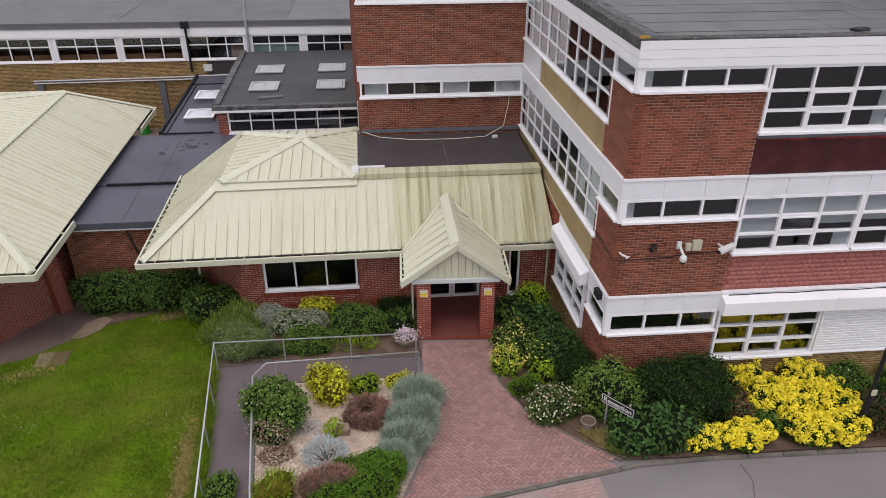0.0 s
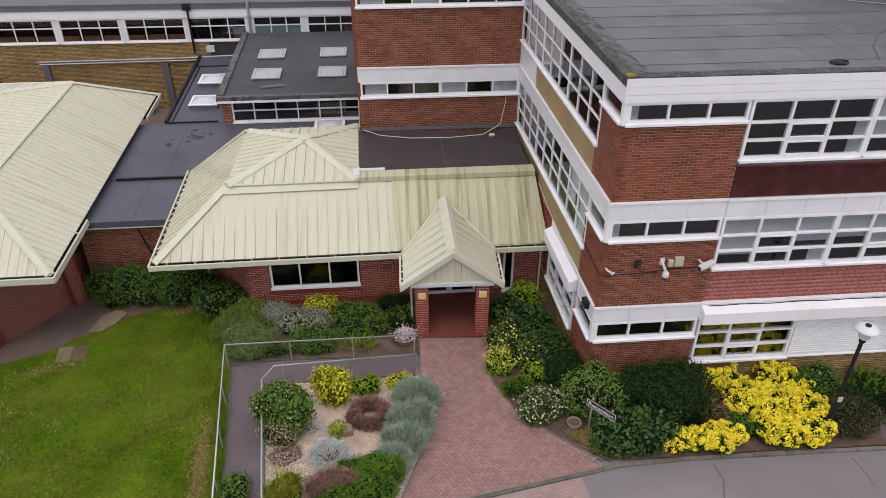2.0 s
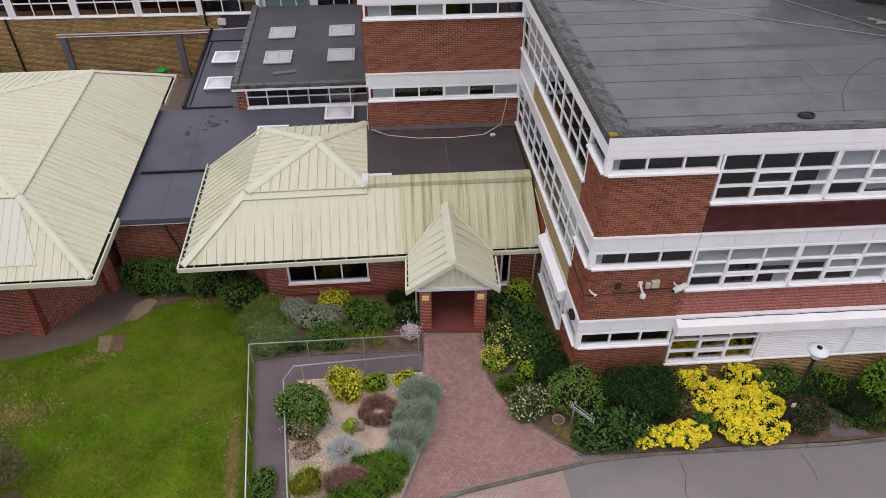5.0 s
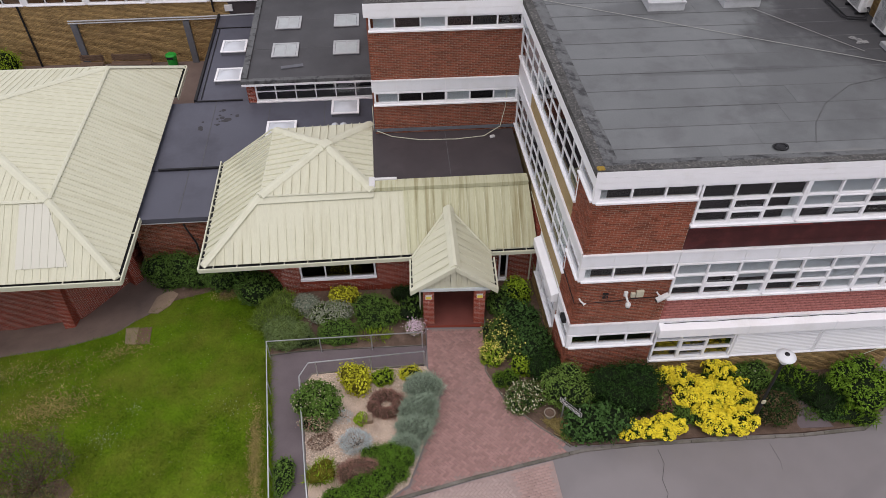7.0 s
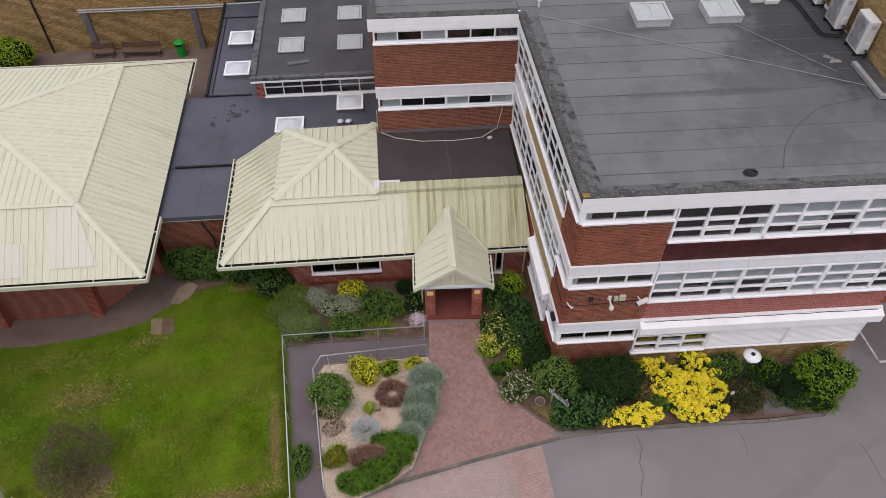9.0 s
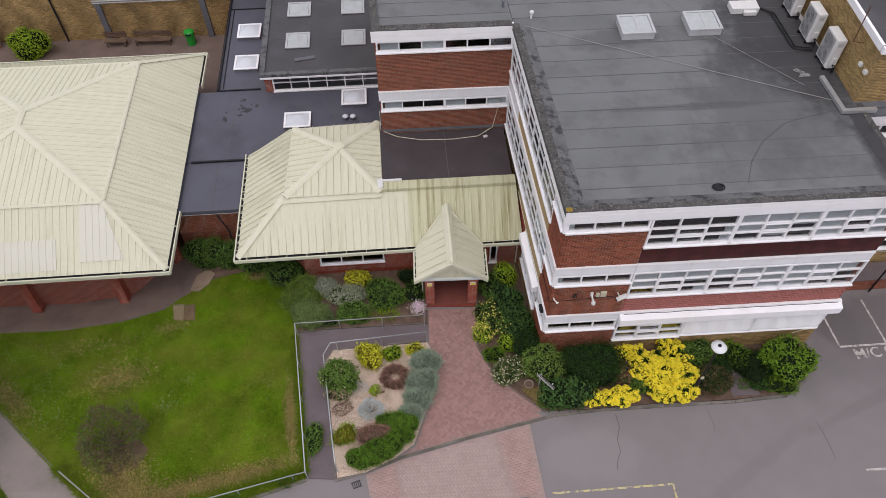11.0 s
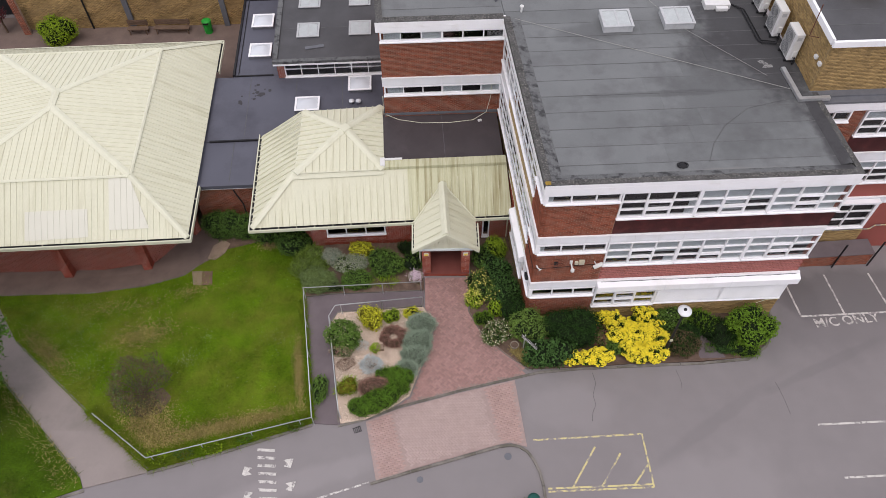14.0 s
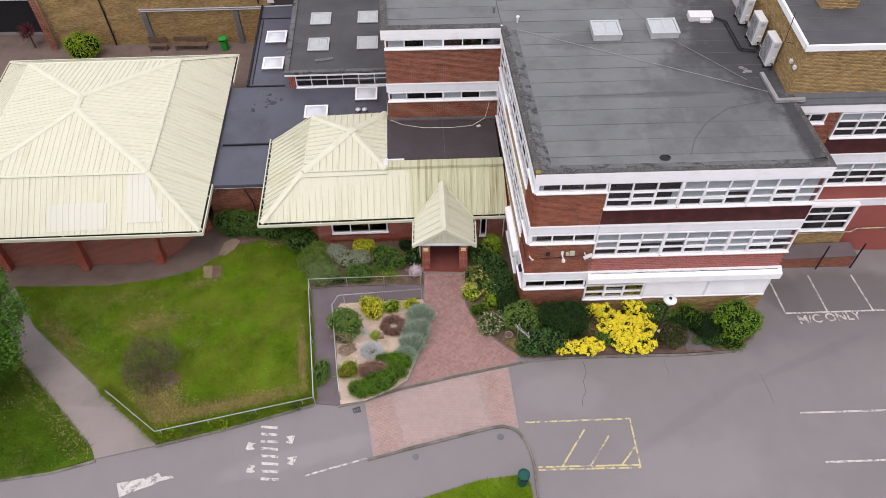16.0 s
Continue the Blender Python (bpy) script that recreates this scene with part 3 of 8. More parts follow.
def flat_roof(name, parent, f, a0, a1, d0, d1, z, material, strips=0.0, thick=0.25, label="", across=True):
    """A flat roof, laid in lapped strips where strips is set."""
    slab = part(name, bm_box(f, a0, a1, d0, d1, z - thick, z - 0.01), material, parent, label)
    if strips:
        lo, hi = (d0, d1) if across else (a0, a1)
        k, i = lo, 0
        while k < hi - 0.05:
            e = min(k + strips + 0.04, hi)
            h = z - 0.006 + 0.004 * (i % 2)
            bm = bmesh.new()
            cut = a0 + (a1 - a0) * (0.3 + 0.4 * random.random())
            if across:
                box(bm, f, a0, cut, k, e, z - 0.01, h + 0.003)
                box(bm, f, cut - 0.03, a1, k, e, z - 0.01, h + 0.008)
            else:
                box(bm, f, k, e, d0, d1, z - 0.01, h)
            strip = part("felt_strip", finish(bm), material, slab)
            if k > lo:
                part("lap_seam", bm_box(f, *((a0, a1, k - 0.012, k + 0.016) if across else (k - 0.012, k + 0.016, d0, d1)), z - 0.01, z + 0.008), M_SEAM, strip)
            k += strips
            i += 1
    return slab


def skylight(x0, x1, y0, y1, z, angle, label, split=1, dome=True, h=0.16):
    """A rooflight: an upstand kerb, a rim and one or two domed or flat lights."""
    cx, cy = (x0 + x1) / 2, (y0 + y1) / 2
    w, d = (x1 - x0) / 2, (y1 - y0) / 2
    f = Face(cx, cy, angle, angle + 90)
    t = thing("skylight", (cx, cy, z), label, "skylight", "flat roof skylights")
    bm = bmesh.new()
    box(bm, f, -w, w, -d, d, z - 0.02, z + h)
    part("kerb", finish(bm), M_LEAD if z < 9 else M_RIM, t)
    bm = bmesh.new()
    for a0, a1, d0, d1 in ((-w, w, -d, -d + 0.08), (-w, w, d - 0.08, d), (-w, -w + 0.08, -d + 0.08, d - 0.08), (w - 0.08, w, -d + 0.08, d - 0.08)):
        box(bm, f, a0 - 0.03 * (a0 == -w), a1 + 0.03 * (a1 == w), d0 - 0.03 * (d0 == -d), d1 + 0.03 * (d1 == d), z + h + 0.002, z + h + 0.05)
    if split == 2:
        box(bm, f, -0.035, 0.035, -d + 0.08, d - 0.08, z + h + 0.004, z + h + 0.048)
    part("rim", finish(bm), M_WHITE if dome else M_RIM, t)
    for i in range(split):
        a0 = -w + 0.09 + (2 * w - 0.14) * i / split
        a1 = a0 + (2 * w - 0.18) / split - 0.03 * (split - 1)
        bm = bmesh.new()
        n = 8
        grid = []
        for r in range(n + 1):
            row = []
            for c in range(n + 1):
                u, v = r / n, c / n
                k = min(1, 3.2 * min(u, 1 - u)) * min(1, 3.2 * min(v, 1 - v)) if dome else 0
                k = k * k * (3 - 2 * k)
                row.append(bm.verts.new(f.at(a0 + (a1 - a0) * u, -d + 0.09 + (2 * d - 0.18) * v, z + h + 0.03 + 0.14 * k)))
            grid.append(row)
        for r in range(n):
            for c in range(n):
                bm.faces.new((grid[r][c], grid[r + 1][c], grid[r + 1][c + 1], grid[r][c + 1]))
        part("dome" if dome else "light_panel", finish(bm), M_DOME if dome else M_LIGHT, t, smooth=True)
    return t


# ---- ground ----
def ground_sheet():
    xs = [-600, -300, -150, -80, -50] + sorted([-32 + k * 1.5 for k in range(49)] + [-16, -6.2, -5.9, -5.5, -4.8, -3.2, 0.7, 0.88, 1.05, 1.22, 1.4, 4]) + [60, 100, 200, 600]
    ys = [-400, -200, -100, -50] + sorted([-20 + k * 1.5 for k in range(46)] + [9, 17.2, 17.63, 18.05, 18.48, 18.9, 19.5, 21, 30]) + [70, 110, 200, 600]
    bm = bmesh.new()
    g = [[bm.verts.new((x, y, ground(x, y))) for y in ys] for x in xs]
    for i in range(len(xs) - 1):
        for j in range(len(ys) - 1):
            bm.faces.new((g[i][j], g[i + 1][j], g[i + 1][j + 1], g[i][j + 1]))
    return bm


tagged(part("ground", ground_sheet(), M_ASPHALT), "weathered grey asphalt of the drive and car park", "ground", kind="structure")

LAWN = [(-20.9, 17.5), (-18.25, 14.2), (-13.3, 9.95), (-10.0, 7.2), (-7.1, 8.05), (-3.4, 9.3), (-4.42, 16.1), (-4.5, 19.0), (-6.8, 20.4), (-9.2, 20.0), (-10.55, 19.0), (-11.1, 18.4), (-13.1, 17.85), (-17.1, 17.65)]
tagged(part("lawn", sheet(LAWN, 0.06, 0.2, 0.5, 0.03), M_GRASS), "mown green lawn with daisies and dry patches", "lawn", kind="structure")
# this lawn takes the darkened grass, so its shade sits in the colour
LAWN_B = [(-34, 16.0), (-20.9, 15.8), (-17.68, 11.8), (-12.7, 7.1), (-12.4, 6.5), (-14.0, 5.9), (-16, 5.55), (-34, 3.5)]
tagged(part("lawn", sheet(LAWN_B, 0.06, 0.2, 1.0, 0.03), M_SHADEGRASS), "longer green grass beside the concrete path, darkened as tree shade", "lawn", kind="structure")
LAWN_C = [(0.6, 4.5), (4.0, 5.65), (6.05, 5.95), (6.2, 5.0), (6.2, -8), (0.2, -8)]
tagged(part("lawn", sheet(LAWN_C, 0.07, 0.2, 1.0, 0.02), M_GRASS), "corner of green grass beside the drive kerb", "lawn", kind="structure")
PATH_L = [(-20.9, 15.8), (-17.68, 11.8), (-12.7, 7.1), (-12.35, 6.5), (-9.9, 7.15), (-13.3, 9.95), (-18.25, 14.2), (-20.9, 17.5)]
tagged(part("path", sheet(PATH_L, 0.06, 0.15, 0.75), M_CONC), "pale concrete footpath sloping down to the hall", "path", kind="structure")
APRON = [(-30, 15.5), (-20.9, 15.8), (-20.9, 17.5), (-17.1, 17.65), (-13.1, 17.85), (-11.1, 18.4), (-10.55, 19.0), (-9.2, 20.0), (-8.6, 21.0), (-8.6, 23.0), (-13, 23.0), (-30, 23.0)]
tagged(part("pavement", sheet(APRON, 0.075, 0.15, 1.0), M_APRON), "brown stained slab apron along the hall wall", "pavement", kind="structure")
COURT = [(-40, 33.0), (-9.6, 31.0), (-9.6, 41), (-40, 41)]
tagged(part("pavement", sheet(COURT, 0.035, 0.1, 2.0), M_APRON), "brown tarmac of the courtyard behind the hall", "pavement", kind="structure")
RAMP = [(-3.32, 9.28), (-2.2, 9.2), (-2.35, 10.2), (-3.0, 14.5), (-2.7, 15.1), (1.4, 15.5), (1.5, 16.45), (-4.38, 16.15)]
tagged(part("path", sheet(RAMP, 0.05, 0.1, 0.7), M_PATH), "dark asphalt ramp between tubular handrails", "path", kind="structure")
GRAVEL = [(-2.2, 9.25), (-1.1, 9.45), (0.0, 10.0), (0.8, 10.6), (1.5, 12.6), (1.95, 14.3), (1.45, 15.45), (-2.7, 15.1), (-3.0, 14.5), (-2.35, 10.2)]
tagged(part("gravel_bed", sheet(GRAVEL, 0.07, 0.12, 0.5, 0.05), M_GRAVEL), "pale gravel planting bed with shrubs", "gravel bed", kind="structure")
BED_L = [(-9.2, 20.0), (-6.8, 20.4), (-4.5, 19.0), (-4.4, 16.2), (1.5, 16.5), (1.45, 17.3), (1.4, 20.3), (-4.2, 20.3), (-6.7, 22.5), (-10.2, 22.5)]
tagged(part("planting_bed", sheet(BED_L, 0.085, 0.14, 0.4, 0.04), M_SOIL), "bare brown soil bed under the reception windows", "planting bed", kind="structure")
BED_R = [(3.85, 17.5), (3.7, 15.2), (4.35, 13.75), (5.4, 12.7), (6.35, 11.95), (8.4, 12.0), (11.2, 12.2), (14.5, 12.3), (16.8, 12.55), (17.8, 13.2), (18.5, 14.2), (18.6, 15.2), (6.6, 14.95), (6.2, 20.4), (3.85, 20.4)]
tagged(part("planting_bed", sheet(BED_R, 0.07, 0.12, 0.6, 0.05), M_SOIL), "brown soil bed full of shrubs along the school wall", "planting bed", kind="structure")

BARE = [(14.35, 12.45), (15.7, 12.5), (15.3, 13.4), (15.1, 14.2), (14.75, 14.1), (14.7, 13.2)]
tagged(part("pavement", sheet(BARE, 0.09, 0.1, 0.5), M_PATH), "bare grey tarmac strip between the shrubs", "pavement", kind="structure")
KERBS = (([(-34, 3.3), (-16, 5.5), (-14.0, 5.85), (-12.3, 6.4)], "low"), ([(-9.95, 7.1), (-7.1, 7.95), (-3.4, 9.2)], "up"), ([(-2.3, 9.15), (-1.15, 9.45), (0.3, 10.05), (1.9, 10.5), (2.85, 10.78), (4.6, 11.23), (6.2, 11.62)], "low"),
         ([(6.2, 11.62), (6.7, 11.74), (8.6, 11.93), (11.4, 12.06), (14.5, 12.2), (16.8, 12.42), (17.85, 13.1), (18.6, 14.2), (18.7, 15.3)], "up"),
         ([(-0.8, 6.55), (0.87, 7.05), (4.6, 8.12), (5.1, 8.2), (5.5, 8.14), (5.85, 7.9), (6.1, 7.5), (6.28, 7.0), (6.38, 6.4), (6.42, 4.9), (6.4, -8)], "up"), ([(0.4, 4.4), (4.0, 5.62), (6.1, 5.9)], "low"))
EDGINGS = (([(-9.9, 7.25), (-13.25, 10.0), (-18.25, 14.25)], "edge"), ([(-12.6, 6.95), (-17.7, 11.75), (-20.9, 15.75)], "edge"), ([(-20.9, 17.55), (-17.1, 17.7), (-13.1, 17.9), (-11.1, 18.45), (-10.55, 19.05), (-9.2, 20.05)], "edge"),
         ([(-2.28, 9.3), (-2.4, 10.2), (-3.05, 14.5), (-2.7, 15.15), (1.4, 15.55)], "edge"), ([(-3.38, 9.3), (-4.43, 16.2), (1.45, 16.5)], "edge"), ([(3.8, 17.4), (3.65, 15.2), (4.3, 13.72), (5.36, 12.66), (6.3, 11.9)], "edge"))


def kerbs():
    for line, kind in KERBS + EDGINGS:
        width, lift = {"low": (0.11, 0.036), "up": (0.105, 0.07), "edge": (0.05, 0.07)}[kind]
        run = [Vector((x, y, 0)) for x, y in line]
        t = thing("kerb", (line[0][0], line[0][1], ground(*line[0])), "weathered grey concrete kerb stones in a row" if kind != "edge" else "thin concrete edging strip beside the path", "kerb", kind="structure")
        for a, b in zip(run, run[1:]):
            n = max(1, round((b - a).length / (0.91 if kind != "edge" else 1.8)))
            if (b - a).length > 15:
                n = 8
            for i in range(n):
                p, q = a.lerp(b, i / n + 0.004), a.lerp(b, (i + 1) / n - 0.004)
                part("kerb_stone", ribbon([(p.x, p.y), (q.x, q.y)], width, lift + 0.008 * random.random(), 0.16), M_KERB, t)


kerbs()

# block paving: a herringbone forecourt, and the worn crossing in the drive
FORE = [(1.55, 17.3), (1.55, 15.3), (2.0, 14.3), (1.55, 12.6), (0.85, 10.5), (0.3, 10.13), (1.9, 10.58), (2.85, 10.86), (4.6, 11.31), (6.15, 11.69), (5.4, 12.6), (4.3, 13.65), (3.62, 15.2), (3.75, 17.35)]
tagged(part("forecourt", sheet(FORE, 0.02, 0.1, 0.8), M_JOINT), "bedding sand under the red herringbone block paving", "pavement", kind="structure")
CROSS = [(-1.1, 9.36), (0.3, 9.95), (1.9, 10.4), (2.85, 10.68), (4.6, 11.13), (5.6, 11.38), (5.86, 8.12), (5.1, 8.32), (4.6, 8.22), (0.87, 7.15), (-0.55, 6.65)]
tagged(part("crossing", sheet(CROSS, 0.022, 0.08, 0.8), M_JOINT2), "bedding under the worn block-paved crossing", "pavement", kind="structure")


def paver_verts(cx, cy, ux, uy, l, w, lift):
    """The corners of one block: a low cushion with chamfered edges."""
    vx, vy = -uy, ux
    out = []
    for k, h in ((1.0, -0.02), (1.0, -0.006), (0.9, 0.0)):
        for s, t in ((-1, -1), (1, -1), (1, 1), (-1, 1)):
            a, b = s * (l / 2 - (1 - k) * 0.06), t * (w / 2 - (1 - k) * 0.06)
            x, y = cx + a * ux + b * vx, cy + a * uy + b * vy
            out.append((x, y, ground(x, y) + lift + h))
    return out


PAVER_FACES = np.array([(8, 9, 10, 11)] + [(r + k, r + (k + 1) % 4, r + 4 + (k + 1) % 4, r + 4 + k) for r in (0, 4) for k in range(4)])


def herringbone(poly, angle, lift, l=0.2, w=0.1, gap=0.014):
    """Centres and directions of blocks laid in herringbone within poly."""
    ca, sa = math.cos(radians(angle)), math.sin(radians(angle))
    cx, cy = sum(p[0] for p in poly) / len(poly), sum(p[1] for p in poly) / len(poly)
    out = []
    n = 64
    for i in range(-n, n):
        for j in range(-n, n):
            # each pair: a flat block and a standing one, stepped along the diagonal
            x0, y0 = (i + 2 * j) * w, (-i + 2 * j) * w
            for u, v, d in ((x0 + w, y0 + w / 2, (1, 0)), (x0 + w / 2, y0 + 3 * w, (0, 1))):
                x, y = cx + u * ca - v * sa, cy + u * sa + v * ca
                ux, uy = (d[0] * ca - d[1] * sa) * l * 0.42, (d[0] * sa + d[1] * ca) * l * 0.42
                if inside(x + ux, y + uy, poly) and inside(x - ux, y - uy, poly):
                    out.append((x, y, d[0] * ca - d[1] * sa, d[0] * sa + d[1] * ca, l - gap, w - gap))
    return out


def lay(name, blocks, material, parent, lift, near=None):
    """Blocks as one joined part, but for up to 300 in the stretch near, which are objects of their own."""
    vs, n, ones = [], 0, 0
    for b in blocks:
        jit = random.uniform(-0.003, 0.003)
        if near and ones < 300 and inside(b[0], b[1], near):
            ones += 1
            PAVERS.append((parent, material, b, lift + jit))
        else:
            vs += paver_verts(*b, lift + jit)
            n += 1
    if n:
        arrays(name, vs, ((np.arange(n) * 12)[:, None, None] + PAVER_FACES[None]).reshape(-1, 4), material, parent, kind="stuff")


PAVERS = []
fore = tagged(new("block_paving"), "red-brown herringbone block paving leading to the porch", "paving", kind="structure")
lay("block_pavers", herringbone(FORE, 47, 0.05), M_PAVER, fore, 0.05, [(1.5, 13.5), (4.0, 13.5), (4.0, 11.4), (1.5, 11.0)])
cross = tagged(new("block_paving"), "worn pinkish block paving of the drive crossing", "paving", kind="structure")
MID = [(0.05, 9.83), (1.9, 10.37), (2.85, 10.65), (4.05, 10.95), (4.6, 8.32), (0.8, 7.25)]
lay("block_pavers", herringbone(MID, 47, 0.03), M_PAVER2, cross, 0.032)
SIDE1 = [(-1.05, 9.3), (0.0, 9.78), (0.78, 7.2), (-0.5, 6.75)]
SIDE2 = [(4.12, 10.96), (5.52, 11.3), (5.78, 8.22), (5.1, 8.4), (4.68, 8.34)]


def running(poly, angle, w=0.2, h=0.1):
    ca, sa = math.cos(radians(angle)), math.sin(radians(angle))
    cx, cy = sum(p[0] for p in poly) / len(poly), sum(p[1] for p in poly) / len(poly)
    out = []
    for j in range(-30, 31):
        for i in range(-20, 21):
            u, v = (i + 0.5 * (j % 2)) * w, j * h
            x, y = cx + u * ca - v * sa, cy + u * sa + v * ca
            if inside(x + ca * 0.08, y + sa * 0.08, poly) and inside(x - ca * 0.08, y - sa * 0.08, poly):
                out.append((x, y, ca, sa, w - 0.013, h - 0.013))
    return out


lay("block_pavers", running(SIDE1, 15) + running(SIDE2, 15), M_PAVER3, cross, 0.033)


def edging(points, width, material, parent, lift):
    """A course of blocks laid end-on along a line."""
    blocks = []
    for (x0, y0), (x1, y1) in zip(points, points[1:]):
        n = int(math.hypot(x1 - x0, y1 - y0) / 0.105)
        t = Vector((x1 - x0, y1 - y0)).normalized()
        for i in range(n):
            k = (i + 0.5) / n
            blocks.append((x0 + (x1 - x0) * k, y0 + (y1 - y0) * k, -t.y, t.x, width, 0.096))
    lay("edging_blocks", blocks, material, parent, lift)


edging([(3.72, 17.3), (3.58, 15.25), (4.22, 13.75), (5.28, 12.72), (6.1, 11.95)], 0.2, M_PAVER, fore, 0.056)
edging([(1.62, 17.25), (1.63, 15.35)], 0.2, M_PAVER, fore, 0.056)


def stroke(name, points, width, material, label, category="road marking", lift=0.012):
    return tagged(part(name, ribbon(points, width, lift, 0.012, 0.4), material), label, category, "painted markings", "structure")


for line in ([(6.15, 8.43), (10.95, 8.68)], [(10.95, 8.68), (11.0, 6.3)], [(6.5, 6.15), (11.0, 6.3)], [(6.55, 6.28), (11.0, 6.42)], [(8.8, 8.1), (7.6, 6.32)], [(9.85, 7.8), (8.8, 6.3)], [(11.0, 7.35), (10.2, 6.4)]):
    stroke("bay_line", line, 0.075, M_YPAINT, "worn yellow painted line of a hatched bay")
for line in ([(18.95, 9.05), (24.5, 9.3)], [(19.23, 6.61), (24.5, 6.85)], [(19.4, 4.2), (24.5, 4.4)], [(20.05, 17.0), (20.2, 14.88)], [(22.3, 17.5), (22.46, 14.99)], [(24.7, 17.6), (24.92, 15.15)], [(20.2, 14.88), (30, 15.45)]):
    stroke("bay_line", line, 0.09, M_WPAINT, "white painted parking bay line")
stroke("centre_line", [(-3.45, 5.8), (-2.0, 6.27), (-0.85, 6.62)], 0.075, M_WPAINT, "faded white line along the drive")
for k in range(8):
    y = 8.1 - k * 0.347
    stroke("speed_hump_mark", [(-5.61 + k * 0.055, y), (-4.86 + k * 0.055, y - 0.04)], 0.12, M_WPAINT, "short pale stripe across the drive hump")


def triangle_mark(x, y, s, turn):
    bm = bmesh.new()
    pts = [(-0.5, -0.5), (0.5, -0.3), (0.1, 0.0), (0.45, 0.35), (-0.3, 0.5)]
    c, w = math.cos(radians(turn)), math.sin(radians(turn))
    ring = []
    for h in (-0.01, 0.014):
        ring.append([bm.verts.new((x + s * (p * c - q * w), y + s * (p * w + q * c), ground(x, y) + h)) for p, q in pts])
    bm.faces.new(ring[1])
    bm.faces.new(ring[0][::-1])
    for i in range(5):
        j = (i + 1) % 5
        bm.faces.new((ring[0][i], ring[0][j], ring[1][j], ring[1][i]))
    tagged(part("arrow_mark", finish(bm), M_WPAINT), "worn white triangle painted at the hump", "road marking", "painted markings", "structure")


for x, y, a in ((-5.9, 7.15, 0), (-4.25, 7.5, 180), (-5.7, 6.1, 0), (-4.05, 6.5, 180)):
    triangle_mark(x, y, 0.42, a)


def direction_arrow():
    bm = bmesh.new()
    pts = [(-11.13, 5.42), (-10.85, 4.83), (-10.2, 5.14), (-9.71, 5.33), (-9.39, 5.54), (-8.83, 5.68), (-8.95, 5.8), (-9.35, 5.72), (-9.54, 5.91), (-9.74, 5.76), (-10.53, 5.55)]
    top = [bm.verts.new((x, y, ground(x, y) + 0.014)) for x, y in pts]
    low = [bm.verts.new((x, y, ground(x, y) - 0.01)) for x, y in pts]
    bm.faces.new(top)
    bm.faces.new(low[::-1])
    for i in range(len(pts)):
        j = (i + 1) % len(pts)
        bm.faces.new((low[i], low[j], top[j], top[i]))
    tagged(part("direction_arrow", finish(bm), M_WPAINT), "worn white arrow painted on the drive", "road marking", "painted markings", "structure")


direction_arrow()


def writing(text, size, place, turn, material, thick=0.004, upright=False, squash=1.0):
    """Letters in the built-in font, as a mesh."""
    cu = bpy.data.curves.new("letters", 'FONT')
    cu.body, cu.size, cu.extrude = text, size, thick
    cu.align_x, cu.align_y = 'CENTER', 'CENTER'
    cu.offset = size * 0.015
    ob = bpy.data.objects.new("letters", cu)
    scene.collection.objects.link(ob)
    me = bpy.data.meshes.new_from_object(ob.evaluated_get(bpy.context.evaluated_depsgraph_get()))
    bpy.data.objects.remove(ob)
    me.transform(Matrix.Diagonal((1, squash, 1, 1)))
    me.transform(pose(0, 0, 0, 90 if upright else 0, 0, turn))
    me.transform(Matrix.Translation(place))
    me.materials.clear()
    me.materials.append(material)
    return me


def ground_word(text, x, y, size):
    me = writing(text, size, (x, y, 0), 5.5, M_WPAINT)
    for v in me.vertices:
        v.co.z += ground(v.co.x, v.co.y) + 0.012
    tagged(new("ground_lettering", me), "white painted letters on the car park asphalt", "road marking", "painted markings", "structure")


ground_word("M/C", 21.35, 14.5, 0.72)
ground_word("ONLY", 23.15, 14.7, 0.72)


def crack(points, width=0.02):
    stroke("tarmac_crack", points, width, M_DARK2, "thin dark crack in the asphalt", "crack", 0.006)


M_DARK2 = mat("crack_tar", (0.1, 0.095, 0.095), 0.9, var=0.3, scale=6, bump=0.1)
crack([(9.25, 11.75), (9.32, 11.2), (9.1, 10.6), (9.15, 10.1), (8.95, 9.7), (8.87, 9.3)])
crack([(17.7, 11.2), (17.77, 10.9), (17.85, 10.2), (17.88, 9.56)], 0.014)
crack([(13.2, 11.9), (13.3, 11.2), (13.25, 10.9)], 0.012)


def drain(x, y, turn, w, l, label, round_=False):
    t = thing("drain_cover", (x, y, ground(x, y)), label, "drain", kind="structure")
    f = Face(x, y, turn, turn + 90)
    g = ground(x, y)
    bm = bmesh.new()
    if round_:
        turned(bm, (x, y, g), [(w, -0.03), (w, 0.012), (w * 0.9, 0.016)], 18)
        part("cover", finish(bm), M_LEAD, t)
        return
    for k in range(5):
        a = -l / 2 + l * k / 4
        box(bm, f, a - 0.015, a + 0.015, -w / 2, w / 2, g - 0.02, g + 0.012)
    box(bm, f, -l / 2 - 0.03, l / 2 + 0.03, -w / 2 - 0.03, -w / 2, g - 0.02, g + 0.014)
    box(bm, f, -l / 2 - 0.03, l / 2 + 0.03, w / 2, w / 2 + 0.03, g - 0.02, g + 0.014)
    part("grate", finish(bm), M_DARK, t)


drain(-1.45, 8.98, 20, 0.2, 0.3, "dark iron gully grate at the kerb")
drain(1.26, 6.72, 0, 0.14, 0.14, "small round iron cover in the footway", True)
drain(5.0, 7.7, 0, 0.16, 0.16, "small round iron cover in the footway", True)


